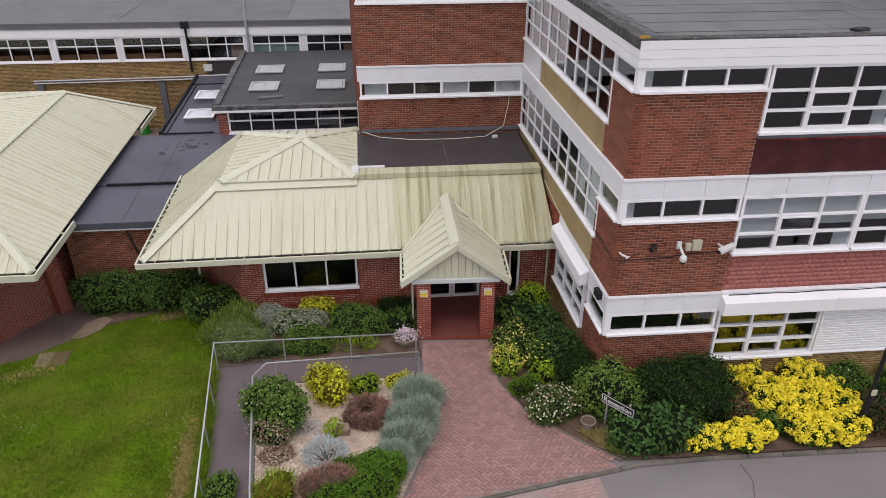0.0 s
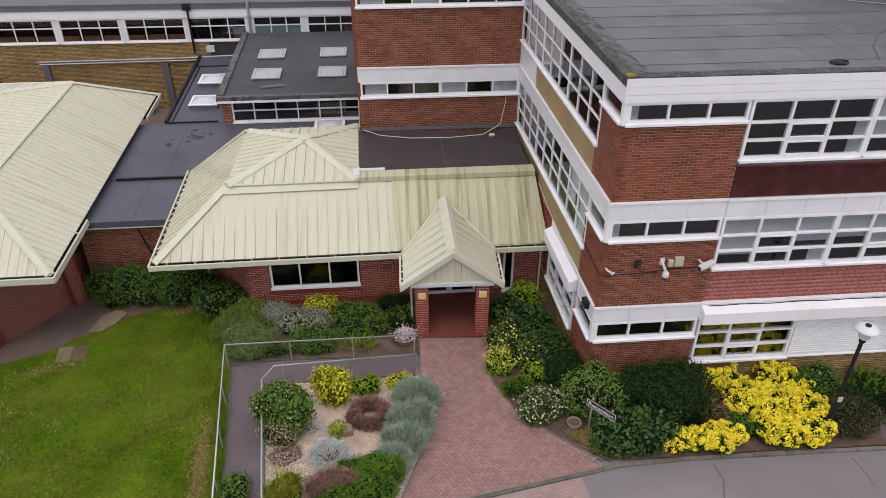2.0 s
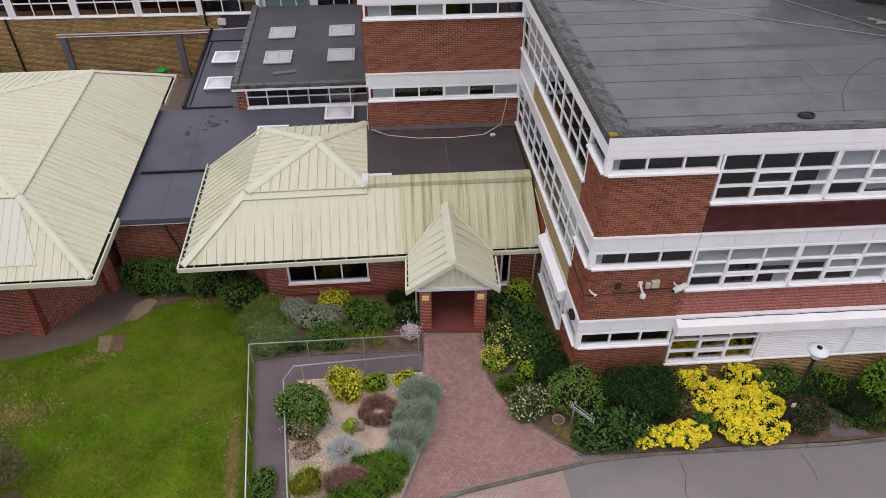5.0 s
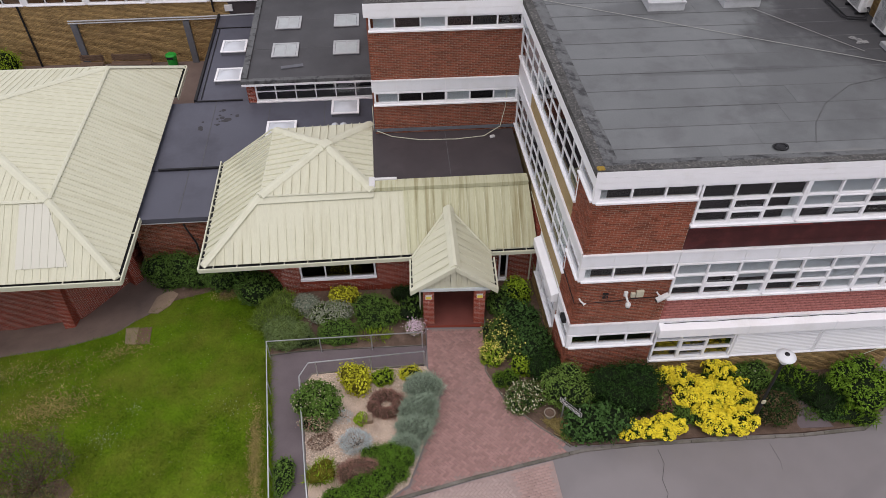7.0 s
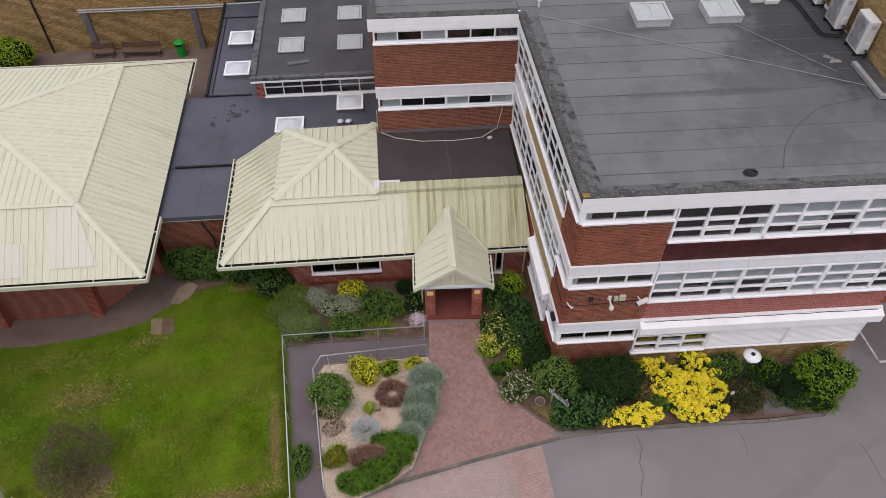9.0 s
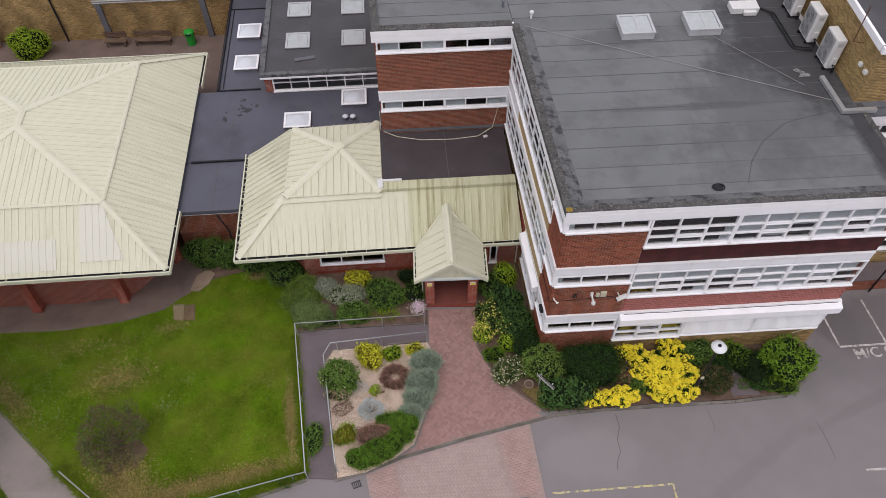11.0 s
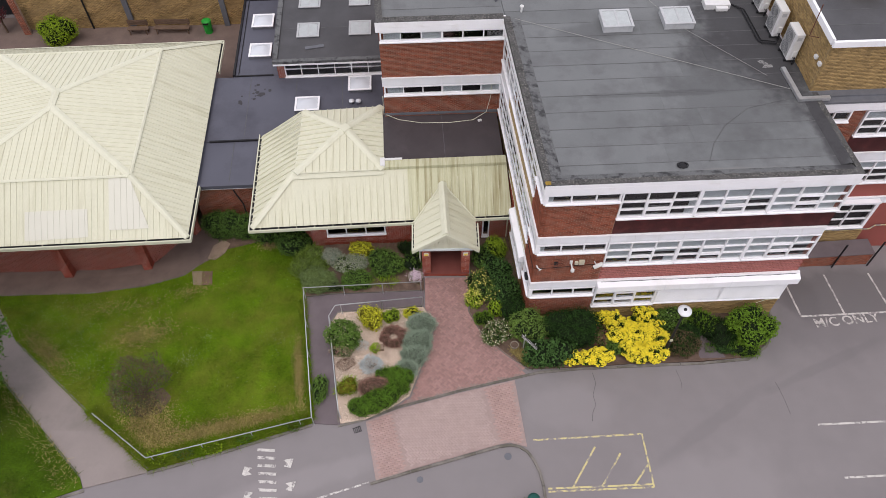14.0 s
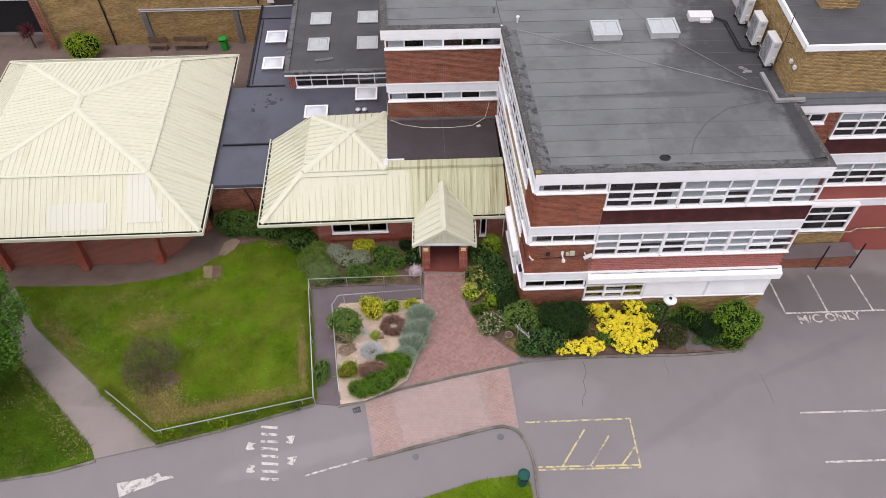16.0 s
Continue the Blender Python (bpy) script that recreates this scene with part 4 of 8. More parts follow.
def slab_cover(x0, x1, y0, y1, material, label):
    tagged(part("paving_slab", sheet([(x0, y0), (x1, y0 - 0.08), (x1 - 0.2, y1 - 0.05), (x0 - 0.3, y1)], 0.095, 0.12, 0.5), material), label, "slab", kind="structure")


slab_cover(-10.46, -9.99, 17.62, 18.64, M_SLAB, "pale concrete slab sunk in the lawn")
slab_cover(-9.96, -9.42, 17.54, 18.55, M_SLAB2, "brown inspection cover sunk in the lawn")


# ---- the main three-storey block ----
EX, EY = 1.6, 94.5
FRONT = Face(6.40, 14.80, EX, EX - 90)
LEFT = Face(6.40, 14.80, EY, EX + 180)
W = 12.25
D = 10.45
school = thing("school_building", (6.4, 14.8, 0.0), "three-storey school block of red brick, white window bands and flat roof", "building")

brick_wall(FRONT, school, [(0, 3.05, 6.5, 8.62), (0, 3.05, 3.18, 5.33), (0, 3.05, -0.6, 1.94)], M_BRICK, M_MORTAR, single=0, name="front_wall")
brick_wall(LEFT, school, [(0, 1.7, 6.5, 8.62), (0, 1.7, 3.18, 5.33), (0, 1.7, -0.6, 1.94)], M_BRICK, M_MORTAR, name="side_wall")
brick_wall(FRONT, school, [(3.05, W, -1.0, 0.97)], M_YBRICK, M_YMORTAR, name="plinth_wall", label="yellow-brown stock brick plinth")
brick_wall(LEFT, school, [(1.7, 5.2, -0.6, 0.97)], M_YBRICK, M_YMORTAR, name="plinth_wall", label="yellow-brown stock brick plinth")
brick_wall(LEFT, school, [(4.75, 6.6, 0.9, 3.2)], M_BRICK2, M_MORTAR, name="side_wall")

# linings added to darken what shows through the glass
part("wall_lining", bm_box(FRONT, 0.24, 3.04, -0.26, -0.225, -0.6, 9.1), M_ROOMSHADE, school)
part("wall_lining", bm_box(LEFT, 0.24, 1.69, -0.26, -0.225, -0.6, 9.1), M_ROOMSHADE, school)
# near-black core behind the glass, floor by floor, its colour carrying the rooms' shade
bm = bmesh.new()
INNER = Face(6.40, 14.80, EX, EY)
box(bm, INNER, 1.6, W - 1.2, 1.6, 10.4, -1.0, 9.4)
part("core_wall", finish(bm), M_ROOMSHADE, school)
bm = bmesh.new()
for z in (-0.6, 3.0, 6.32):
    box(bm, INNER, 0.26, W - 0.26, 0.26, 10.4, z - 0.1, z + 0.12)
part("floor_slab", finish(bm), M_ROOMSHADE, school)


def band(f, a0, a1, z0, z1, panels, name="fascia", material=None, d=0.045):
    """A white infill band: upright panels parted by thin joints, with a trim above and below."""
    p = part("panel_band", bm_box(f, a0, a1, -0.05, d - 0.02, z0, z1 - 0.052), M_WHITE, school)
    n = panels
    for i in range(n):
        part("panel", bm_box(f, a0 + (a1 - a0) * i / n + 0.008, a0 + (a1 - a0) * (i + 1) / n - 0.008, d - 0.02, d, z0 + 0.03, z1 - 0.055), material or M_PANEL, p)
    part("trim", bm_box(f, a0, a1, -0.05, d + 0.03, z1 - 0.05, z1), M_WHITE, p)
    return p


THIRD = (1 / 3, 2 / 3)
# corner bands: three low lights on the front, one on the return
for z, head, pan in ((8.62, 9.2, 0), (5.33, 5.97, 1), (1.94, 2.62, 1)):
    window(FRONT, school, 0.06, 3.02, z + 0.05, head, THIRD, (), depth=0.05, blinds=() if z < 2 else ((0, 0, 0, 0.28, 0, 1),), glass=M_MIRROR if z < 2 else None)
    window(LEFT, school, 0.06, 1.45, z + 0.05, head, (), (), depth=0.05)
    part("corner_post", bm_box(FRONT, -0.055, 0.06, -0.07, 0.055, z, head), M_WHITE, school)
    if pan:
        band(FRONT, -0.05, 3.04, head, head + 0.55, 3)
        band(LEFT, 0.0, 1.5, head, head + 0.55, 1)

# large windows of the front: three units of nine lights on the upper floors
TOP = (((2, 0, 0.62, 1, 0, 1), (2, 1, 0.7, 1, 0, 1)), ((0, 2), (1, 2), (2, 2), (0, 1), (1, 1), (2, 1, 0, 1, 0.45, 1), (1, 0, 0, 1, 0.3, 1)), ((0, 2), (1, 2), (2, 2), (0, 1), (2, 1), (0, 0), (2, 0), (1, 0, 0, 1, 0.5, 1)))
MIDDLE = (((0, 2), (1, 2), (2, 2), (0, 1), (2, 1, 0, 1, 0.35, 1), (2, 0, 0.55, 1, 0, 1), (0, 0, 0, 1, 0.7, 1)), ((0, 2), (1, 2), (2, 2), (0, 1, 0, 1, 0.5, 1), (1, 1), (2, 1), (2, 0)), ((0, 2), (1, 2), (2, 2), (0, 1), (1, 1), (2, 1, 0, 1, 0.5, 1), (0, 0)))
UNITS = (3.05, 6.2, 9.22, W)
for i, (a, b) in enumerate(zip(UNITS, UNITS[1:])):
    window(FRONT, school, a + 0.003, b - 0.003, 7.62, 9.2, THIRD, (0.32, 0.62), depth=0.06, blinds=TOP[i], opens=((1, 0), (1, 1)))
    window(FRONT, school, a + 0.003, b - 0.003, 4.36, 5.95, THIRD, (0.33, 0.64), depth=0.06, blinds=MIDDLE[i], opens=((1, 0), (1, 1)))
    band(FRONT, a + 0.003, b - 0.003, 5.95, 6.5, 3)
window(FRONT, school, 3.08, 6.02, 0.99, 2.6, THIRD, (0.33, 0.66), depth=0.06, glass=M_MIRROR, opens=((1, 0), (1, 1)))
# maroon cladding under the top windows, hung tiles under the middle ones
mar = part("maroon_spandrel", bm_box(FRONT, 3.06, W, -0.2, -0.03, 6.52, 7.42), M_MAROON, school, "dark maroon weathered cladding boards")
for k in range(4):
    part("cladding_board", finish(bm_box(FRONT, 3.06, W, -0.03, 0.0 - 0.002 * (k % 2), 6.53 + k * 0.222, 6.53 + k * 0.222 + 0.2205)), M_MAROON, mar)
part("lead_flashing", finish(bm_box(FRONT, 3.06, W, -0.2, 0.03, 7.44, 7.56)), M_LEAD, school)
tile_back = part("tile_backing", bm_box(FRONT, 3.06, W, -0.2, -0.0085, 3.2, 4.3), M_SMOOTHRED, school)
# one more added lining, to keep the far wall's inside dark
part("wall_lining", bm_box(Face(6.40, 14.80, EX, EY), W - 0.28, W - 0.245, 0.075, 10.4, -0.6, 9.1), M_ROOMSHADE, school)
part("side_end_wall", bm_box(Face(6.40, 14.80, EX, EY), W - 0.24, W, 0.03, 10.4, -1.2, 9.3), M_BRICK, school)


def hung_tiles():
    vs, n = [], 0
    rows = 8
    for r in range(rows):
        z0 = 3.22 + r * 0.134
        a = 3.08 + (0.085 if r % 2 else 0)
        while a < W - 0.1:
            j = random.uniform(-0.004, 0.004)
            lo, hi = -0.002 + j * 0.3, -0.003
            for d0, d1, z in ((lo, lo - 0.004, z0), (hi, hi - 0.004, z0 + 0.1325)):
                for aa, d in ((a, d0), (a + 0.166, d0), (a + 0.166, d1), (a, d1)):
                    p = FRONT.o + aa * FRONT.a + d * FRONT.d
                    vs.append((p[0], p[1], z))
            n += 1
            a += 0.17
    q = np.array(((0, 1, 5, 4), (1, 2, 6, 5), (3, 0, 4, 7), (0, 3, 2, 1), (4, 5, 6, 7)))
    arrays("hung_tiles", vs, ((np.arange(n) * 8)[:, None, None] + q[None]).reshape(-1, 4), M_TILE, tile_back, "dull red vertical hung tiles", "stuff")


hung_tiles()
a = 3.06
while a < W - 0.1:
    b = min(a + random.uniform(0.12, 0.3), W)
    part("red_tile", bm_box(FRONT, a, b - 0.006, -0.02, 0.008, 7.43 - random.uniform(0.015, 0.065), 7.435), M_REDWORN, mar)
    a = b

# shutter boxes and shutters at ground level


def shutter_box(f, a0, a1, z0, z1, out):
    bm = bmesh.new()
    p = [(0.0, z0 + 0.03), (out, z0), (out, z1 - 0.14), (0.0, z1)]
    rows = [[bm.verts.new(f.at(a, d, z)) for d, z in p] for a in (a0, a1)]
    for i in range(4):
        j = (i + 1) % 4
        bm.faces.new((rows[0][i], rows[0][j], rows[1][j], rows[1][i]))
    bm.faces.new(rows[0][::-1])
    bm.faces.new(rows[1])
    return part("shutter_box", finish(bm, 0.012), M_WHITE, school, "white boxed hood over the ground floor windows")


shutter_box(FRONT, 3.02, W + 0.15, 2.6, 3.14, 0.36)
part("hood_flashing", finish(bm_box(FRONT, 3.02, W + 0.12, -0.02, 0.1, 3.145, 3.2)), M_WHITE, school)
shutter_box(LEFT, 1.62, 4.65, 2.48, 2.98, 0.27)
for a in (6.15, 9.2):
    part("hood_joint", finish(bm_box(FRONT, a - 0.02, a + 0.02, 0.02, 0.366, 2.595, 3.02)), M_PANEL, school)


def shutter(a0, a1):
    s = part("roller_shutter", bm_box(FRONT, a0, a1, -0.06, 0.0, 1.0, 2.62), M_SHUTTER, school, "closed white slatted roller shutter")
    k = 0
    z = 1.04
    while z < 2.6:
        bm = bmesh.new()
        p = [(0.0, z), (0.028, z + 0.02), (0.028, z + 0.06), (0.0, z + 0.082)]
        rows = [[bm.verts.new(FRONT.at(a, d, zz)) for d, zz in p] for a in (a0 + 0.03, a1 - 0.03)]
        for i in range(4):
            j = (i + 1) % 4
            bm.faces.new((rows[0][i], rows[0][j], rows[1][j], rows[1][i]))
        part("slat", finish(bm), M_SHUTTER, s)
        z += 0.085
    for a in (a0 - 0.03, a1 - 0.03):
        part("guide", finish(bm_box(FRONT, a, a + 0.06, -0.05, 0.05, 0.98, 2.63)), M_WHITE, s)


shutter(6.08, 9.12)
shutter(9.2, W - 0.05)
part("shutter_sill", finish(bm_box(FRONT, 6.06, W, -0.05, 0.08, 0.95, 0.985)), M_WHITE, school)

# the side: long glazed strips over cladding
NC = 9
COLS = tuple((i + 1) / NC for i in range(NC - 1))
window(LEFT, school, 1.5, 10.4, 7.42, 9.2, COLS, (0.36, 0.66), depth=0.018, bar=0.05, heavy=(2, 5), blinds=((8, 2), (5, 1, 0.5, 1, 0, 1)), glass=M_PLAIN)
window(LEFT, school, 1.5, 10.4, 4.18, 5.95, COLS, (0.36, 0.66), depth=0.018, bar=0.05, heavy=(2, 5), blinds=((0, 2), (0, 1), (1, 2), (1, 1, 0.4, 1, 0, 1), (0, 0)), glass=M_PLAIN)
band(LEFT, 1.5, 10.4, 5.95, 6.5, 9)
part("side_cladding", finish(bm_box(LEFT, 1.7, 8.08, -0.2, 0.0, 6.5, 7.36)), M_RENDER, school, "ochre stone-faced cladding panel")
part("side_panel", finish(bm_box(LEFT, 8.08, 10.42, -0.2, 0.02, 6.5, 7.36)), M_PANEL, school)
part("side_cladding", finish(bm_box(LEFT, 1.7, 10.4, -0.2, 0.0, 3.2, 4.12)), M_RENDER, school, "ochre stone-faced cladding panel")
window(LEFT, school, 1.75, 4.6, 1.0, 2.5, THIRD, (0.33, 0.66), depth=0.06)
part("window_head", bm_box(LEFT, 1.6, 4.75, -0.2, -0.01, 2.5, 3.18), M_WHITE, school)
part("side_backing", bm_box(LEFT, 6.6, 10.4, -0.22, -0.02, 0.0, 3.2), M_BRICK, school)


# fascia boards and the flat roof
def fascia(f, a0, a1, parent, z0=9.2, z1=9.8, boards=3, d=0.09):
    fb = part("fascia", bm_box(f, a0, a1, -0.2, d - 0.02, z0, z1 - 0.004), M_WHITE, parent)
    h = (z1 - z0) / boards
    for k in range(boards):
        part("fascia_board", finish(bm_box(f, a0 - d * 0.9, a1, d - 0.02, d + 0.004 * (k % 2), z0 + k * h + 0.004, z0 + (k + 1) * h - 0.002)), M_WHITE, fb)


fascia(FRONT, 0, W + 0.05, school)
fascia(LEFT, -0.02, 10.4, school)
roof = flat_roof("roof", school, INNER, 0.0, W, 0.0, 21.0, 9.72, M_FELT, strips=1.0, thick=0.3, label="grey felted flat roof laid in strips")


def upstand(a0, a1, d0, d1):
    """A gritty felt kerb at the roof edge, uneven along its length."""
    bm = bm_box(INNER, a0, a1, d0, d1, 9.6, 9.83)
    along = INNER.a if a1 - a0 > d1 - d0 else INNER.d
    n = int(max(a1 - a0, d1 - d0) / 0.25)
    for i in range(1, n):
        k = i / n * max(a1 - a0, d1 - d0)
        c = INNER.at(a0 + (k if along is INNER.a else 0), d0 + (0 if along is INNER.a else k), 0)
        bmesh.ops.bisect_plane(bm, geom=bm.verts[:] + bm.edges[:] + bm.faces[:], plane_co=c, plane_no=(along[0], along[1], 0), dist=1e-5)
    for v in bm.verts:
        if v.co.z > 9.8:
            v.co.z += 0.03 * noise.noise(v.co * 2.3)
    part("roof_upstand", bm, M_UPSTAND, roof, "gritty mossy felt kerb at the roof edge")


for r in ((-0.1, W + 0.06, -0.08, 0.17), (W - 0.16, W + 0.06, 0.172, 4.6), (-0.1, 0.2, 0.172, 10.5)):
    upstand(*r)


def fillet(a0, a1, d0, d1, side):
    """A sloped felt roll inside the kerb, lumpy along its length. side: which edge stands high."""
    n = int(max(a1 - a0, d1 - d0) / 0.2)
    long_a = a1 - a0 > d1 - d0
    bm = bmesh.new()
    rows = []
    for i in range(n + 1):
        k = i / n
        row = []
        for u, z in ((0.0, 9.815), (0.22, 9.83), (0.5, 9.775), (0.8, 9.752), (1.0, 9.728)):
            w = u if side > 0 else 1 - u
            a, d = (a0 + (a1 - a0) * k, d0 + (d1 - d0) * w) if long_a else (a0 + (a1 - a0) * w, d0 + (d1 - d0) * k)
            p = INNER.at(a, d, z)
            row.append(bm.verts.new(p + Vector((0, 0, 0.018 * noise.noise(p * 3.1) * (1 - u)))))
        rows.append(row)
    for p, q in zip(rows, rows[1:]):
        for k in range(4):
            bm.faces.new((p[k], p[k + 1], q[k + 1], q[k]))
    bmesh.ops.recalc_face_normals(bm, faces=bm.faces)
    if sum(f.normal.z for f in bm.faces) < 0:
        bmesh.ops.reverse_faces(bm, faces=bm.faces)
    part("felt_fillet", bm, M_FILLET, roof, "dark felt roll inside the roof kerb", True)


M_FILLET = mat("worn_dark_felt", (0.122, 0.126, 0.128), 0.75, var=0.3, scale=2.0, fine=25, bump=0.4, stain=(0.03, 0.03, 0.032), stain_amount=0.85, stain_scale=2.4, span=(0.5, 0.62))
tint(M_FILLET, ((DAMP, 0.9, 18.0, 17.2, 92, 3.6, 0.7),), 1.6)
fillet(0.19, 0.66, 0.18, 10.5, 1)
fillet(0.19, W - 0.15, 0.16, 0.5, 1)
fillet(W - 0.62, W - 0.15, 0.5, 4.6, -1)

# centre block set back, same bands
CEN = Face(*(INNER.at(0, 10.45, 0).xy), EX, EX - 90)
CL = -6.0
centre = thing("school_building", (2.5, 25.3, 3.9), "recessed three-storey school block of red brick with white bands", "building")
school_main, school = school, centre
brick_wall(CEN, centre, [(CL, 0.05, 6.5, 8.62), (CL, 0.05, 3.6, 5.3)], M_BRICK, M_MORTAR, name="front_wall")
part("side_wall", bm_box(INNER, CL, CL + 0.22, 10.5, 21.0, 1.0, 9.3), M_BRICK, centre)
SIX = tuple(i / 6 for i in range(1, 6))
window(CEN, centre, CL + 0.05, -0.02, 8.68, 9.24, SIX, (), depth=0.05, heavy=(2,), blinds=((0, 0), (2, 0)))
window(CEN, centre, CL + 0.05, -0.02, 5.36, 5.93, SIX, (), depth=0.05, heavy=(2,), blinds=((0, 0), (3, 0), (5, 0)))
band(CEN, CL - 0.03, 0.0, 5.93, 6.5, 6)
fascia(CEN, CL - 0.05, 0.0, centre, 9.24, 9.8, 2)
bm = bmesh.new()
box(bm, INNER, CL + 1.2, 0.5, 11.8, 20.9, 1.0, 9.4)
part("core_wall", finish(bm), M_ROOMSHADE, centre)
flat_roof("roof", centre, INNER, CL, -0.02, 10.45, 21.0, 9.72, M_FELT, strips=1.0, thick=0.3, label="grey felted flat roof")
part("roof_upstand", finish(bm_box(INNER, CL - 0.08, -0.1, 10.37, 10.75, 9.6, 9.83)), M_UPSTAND, centre)
part("roof_upstand", finish(bm_box(INNER, CL - 0.08, CL + 0.25, 10.75, 21.0, 9.6, 9.83)), M_UPSTAND, centre)
part("wall_flashing", finish(bm_box(CEN, CL, 0.03, 0.0, 0.05, 3.98, 4.12)), M_LEAD, centre)
school = school_main


# ---- reception: a low brick wing under a cream metal roof ----
REC = Face(-7.02, 18.98, 2.0, 92.5)
RZ, RR, RA = 2.22, 3.86, 4.36


def rec(a, b, z):
    return REC.at(a, b, z)


reception = thing("reception_building", (0, 19.9, 0), "single-storey red brick reception wing with a cream ribbed metal roof", "building")
RF = Face(*REC.at(2.75, 0.6, 0).xy, 2.0, -88.0)
RL = 10.35
brick_wall(RF, reception, [(0, 0.75, -1.4, 2.2), (0.75, 3.85, -1.4, 0.53), (3.85, 6.05, -1.4, 2.2), (0.75, 3.85, 1.98, 2.2), (7.75, 8.85, -1.4, 2.2), (9.24, RL, -1.4, 2.2), (8.85, 9.24, -1.4, -0.08), (8.85, 9.24, 1.98, 2.2)], M_BRICK2, M_MORTAR2, single=2, name="front_wall")
brick_wall(Face(*REC.at(2.75, 0.66, 0).xy, 2.0, -88.0), reception, [(-0.02, 0.55, -1.4, 2.2)], M_BRICK2, M_MORTAR2, name="corner_pier", thick=0.2)


def soldier(f, a0, a1, z, material, parent):
    """A course of bricks on end."""
    bm = bmesh.new()
    a = a0
    while a < a1 - 0.06:
        box(bm, f, a, a + 0.064, -0.02, 0.018, z, z + 0.212)
        a += 0.075
    part("soldier_course", finish(bm), material, parent)


soldier(RF, 0.7, 3.9, 0.29, M_BRICK2, reception)
soldier(RF, 0.6, 6.05, -0.2, M_BRICK2, reception)
window(RF, reception, 0.78, 3.82, 0.57, 1.96, THIRD, (), depth=0.02, blinds=())
window(RF, reception, 8.86, 9.23, -0.03, 1.96, (), (), depth=0.02)
part("core_wall", bm_box(Face(*REC.at(2.75, 2.6, 0).xy, 2.0, 92.0), 0.3, RL, 0.0, 0.1, -1.0, 2.1), M_ROOMSHADE, reception)
part("floor_slab", bm_box(Face(*REC.at(2.75, 1.0, 0).xy, 2.0, 92.0), 0.1, RL, 0.0, 1.7, -0.2, -0.02), M_ROOMSHADE, reception)
c0, c1 = REC.at(2.75, 0.6, 0), REC.at(0.35, 3.4, 0)
ang = math.degrees(math.atan2(c0.y - c1.y, c0.x - c1.x))
CH = Face(c1.x, c1.y, ang, ang - 90)
brick_wall(CH, reception, [(0, (c0 - c1).length, -1.9, 2.2)], M_BRICK2, M_MORTAR2, name="splay_wall")

# roof planes
metal_slope("front_slope", reception, [rec(0, 0, RZ), rec(13.02, 0.1, RZ), rec(12.85, 2.45, RR), rec(2.3, 2.2, RR)], M_CREAM, 0.34, rib=0.05, label="cream ribbed metal roof slope")
mossy = metal_slope("stained_sheet", reception, [rec(7.9, 0.08, RZ + 0.045), rec(12.98, 0.1, RZ + 0.045), rec(12.8, 2.42, RR + 0.04), rec(7.85, 2.32, RR + 0.04)], M_CREAM2, 0.34, rib=0.055, thick=0.02, label="moss-stained yellowed roof sheets")
metal_slope("side_slope", reception, [rec(0, 6.5, RZ), rec(0, 0, RZ), rec(2.3, 2.2, RR), rec(2.55, 6.5, RR)], M_CREAMX, 0.36, rib=0.06, label="cream ribbed metal roof slope")
bm = bmesh.new()
ga = [bm.verts.new(rec(*p)) for p in ((0.1, 6.46, RZ - 0.25), (2.5, 6.46, RZ - 0.25), (2.5, 6.46, RR - 0.03), (0.1, 6.46, RZ - 0.03))]
gb = [bm.verts.new(v.co + Vector((0, -0.1, 0))) for v in ga]
bm.faces.new(ga), bm.faces.new(gb[::-1])
for i in range(4):
    bm.faces.new((ga[i], gb[i], gb[(i + 1) % 4], ga[(i + 1) % 4]))
part("back_gable", finish(bm), M_TRIM, reception)
P0, P1, P2, P3 = (2.3, 2.02), (6.7, 2.05), (6.68, 6.62), (2.5, 6.45)
APX = (4.79, 4.6)
for q0, q1, cream in ((P0, P1, M_CREAM), (P1, P2, M_CREAMX), (P2, P3, M_CREAM), (P3, P0, M_CREAMX)):
    metal_slope("upper_slope", reception, [rec(*q0, RR + 0.05), rec(*q1, RR + 0.05), rec(*APX, RA)], cream, 0.34, rib=0.05, label="cream ribbed metal sheet of the low pyramid roof")
for q in (P0, P1, P2, P3):
    ridge_cap("hip_cap", reception, rec(*q, RR + 0.06), rec(*APX, RA + 0.03), 0.42, M_TRIM)
bm = bmesh.new()
turned(bm, rec(*APX, RA - 0.05), [(0.36, 0.0), (0.36, 0.1), (0.3, 0.13)], 4)
part("apex_cap", finish(bm), M_TRIM, reception)
bm = bmesh.new()
for q0, q1 in ((P0, P1), (P1, P2), (P3, P0)):
    tube(bm, [rec(*q0, RR + 0.02), rec(*q1, RR + 0.02)], 0.045, 6)
part("drip_edge", finish(bm), M_TRIM, reception)
# black box fills the space under the pyramid roof
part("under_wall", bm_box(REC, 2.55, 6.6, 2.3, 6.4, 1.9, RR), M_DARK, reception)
ridge_cap("hip_cap", reception, rec(0, 0, RZ + 0.02), rec(2.3, 2.2, RR + 0.02), 0.36, M_TRIM)
metal_slope("head_flashing", reception, [rec(2.05, 1.82, RR - 0.2), rec(6.7, 1.9, RR - 0.2), rec(6.7, 2.16, RR + 0.045), rec(2.25, 2.1, RR + 0.045)], M_TRIM, 50, thick=0.05)
# capping along the top of the front slope, stained where the flat roof drains
part("ridge_flashing", finish(bm_box(REC, 6.6, 12.85, 2.12, 2.62, RR - 0.1, RR + 0.075)), M_CREAM2, reception, "mossy cream capping along the flat roof")
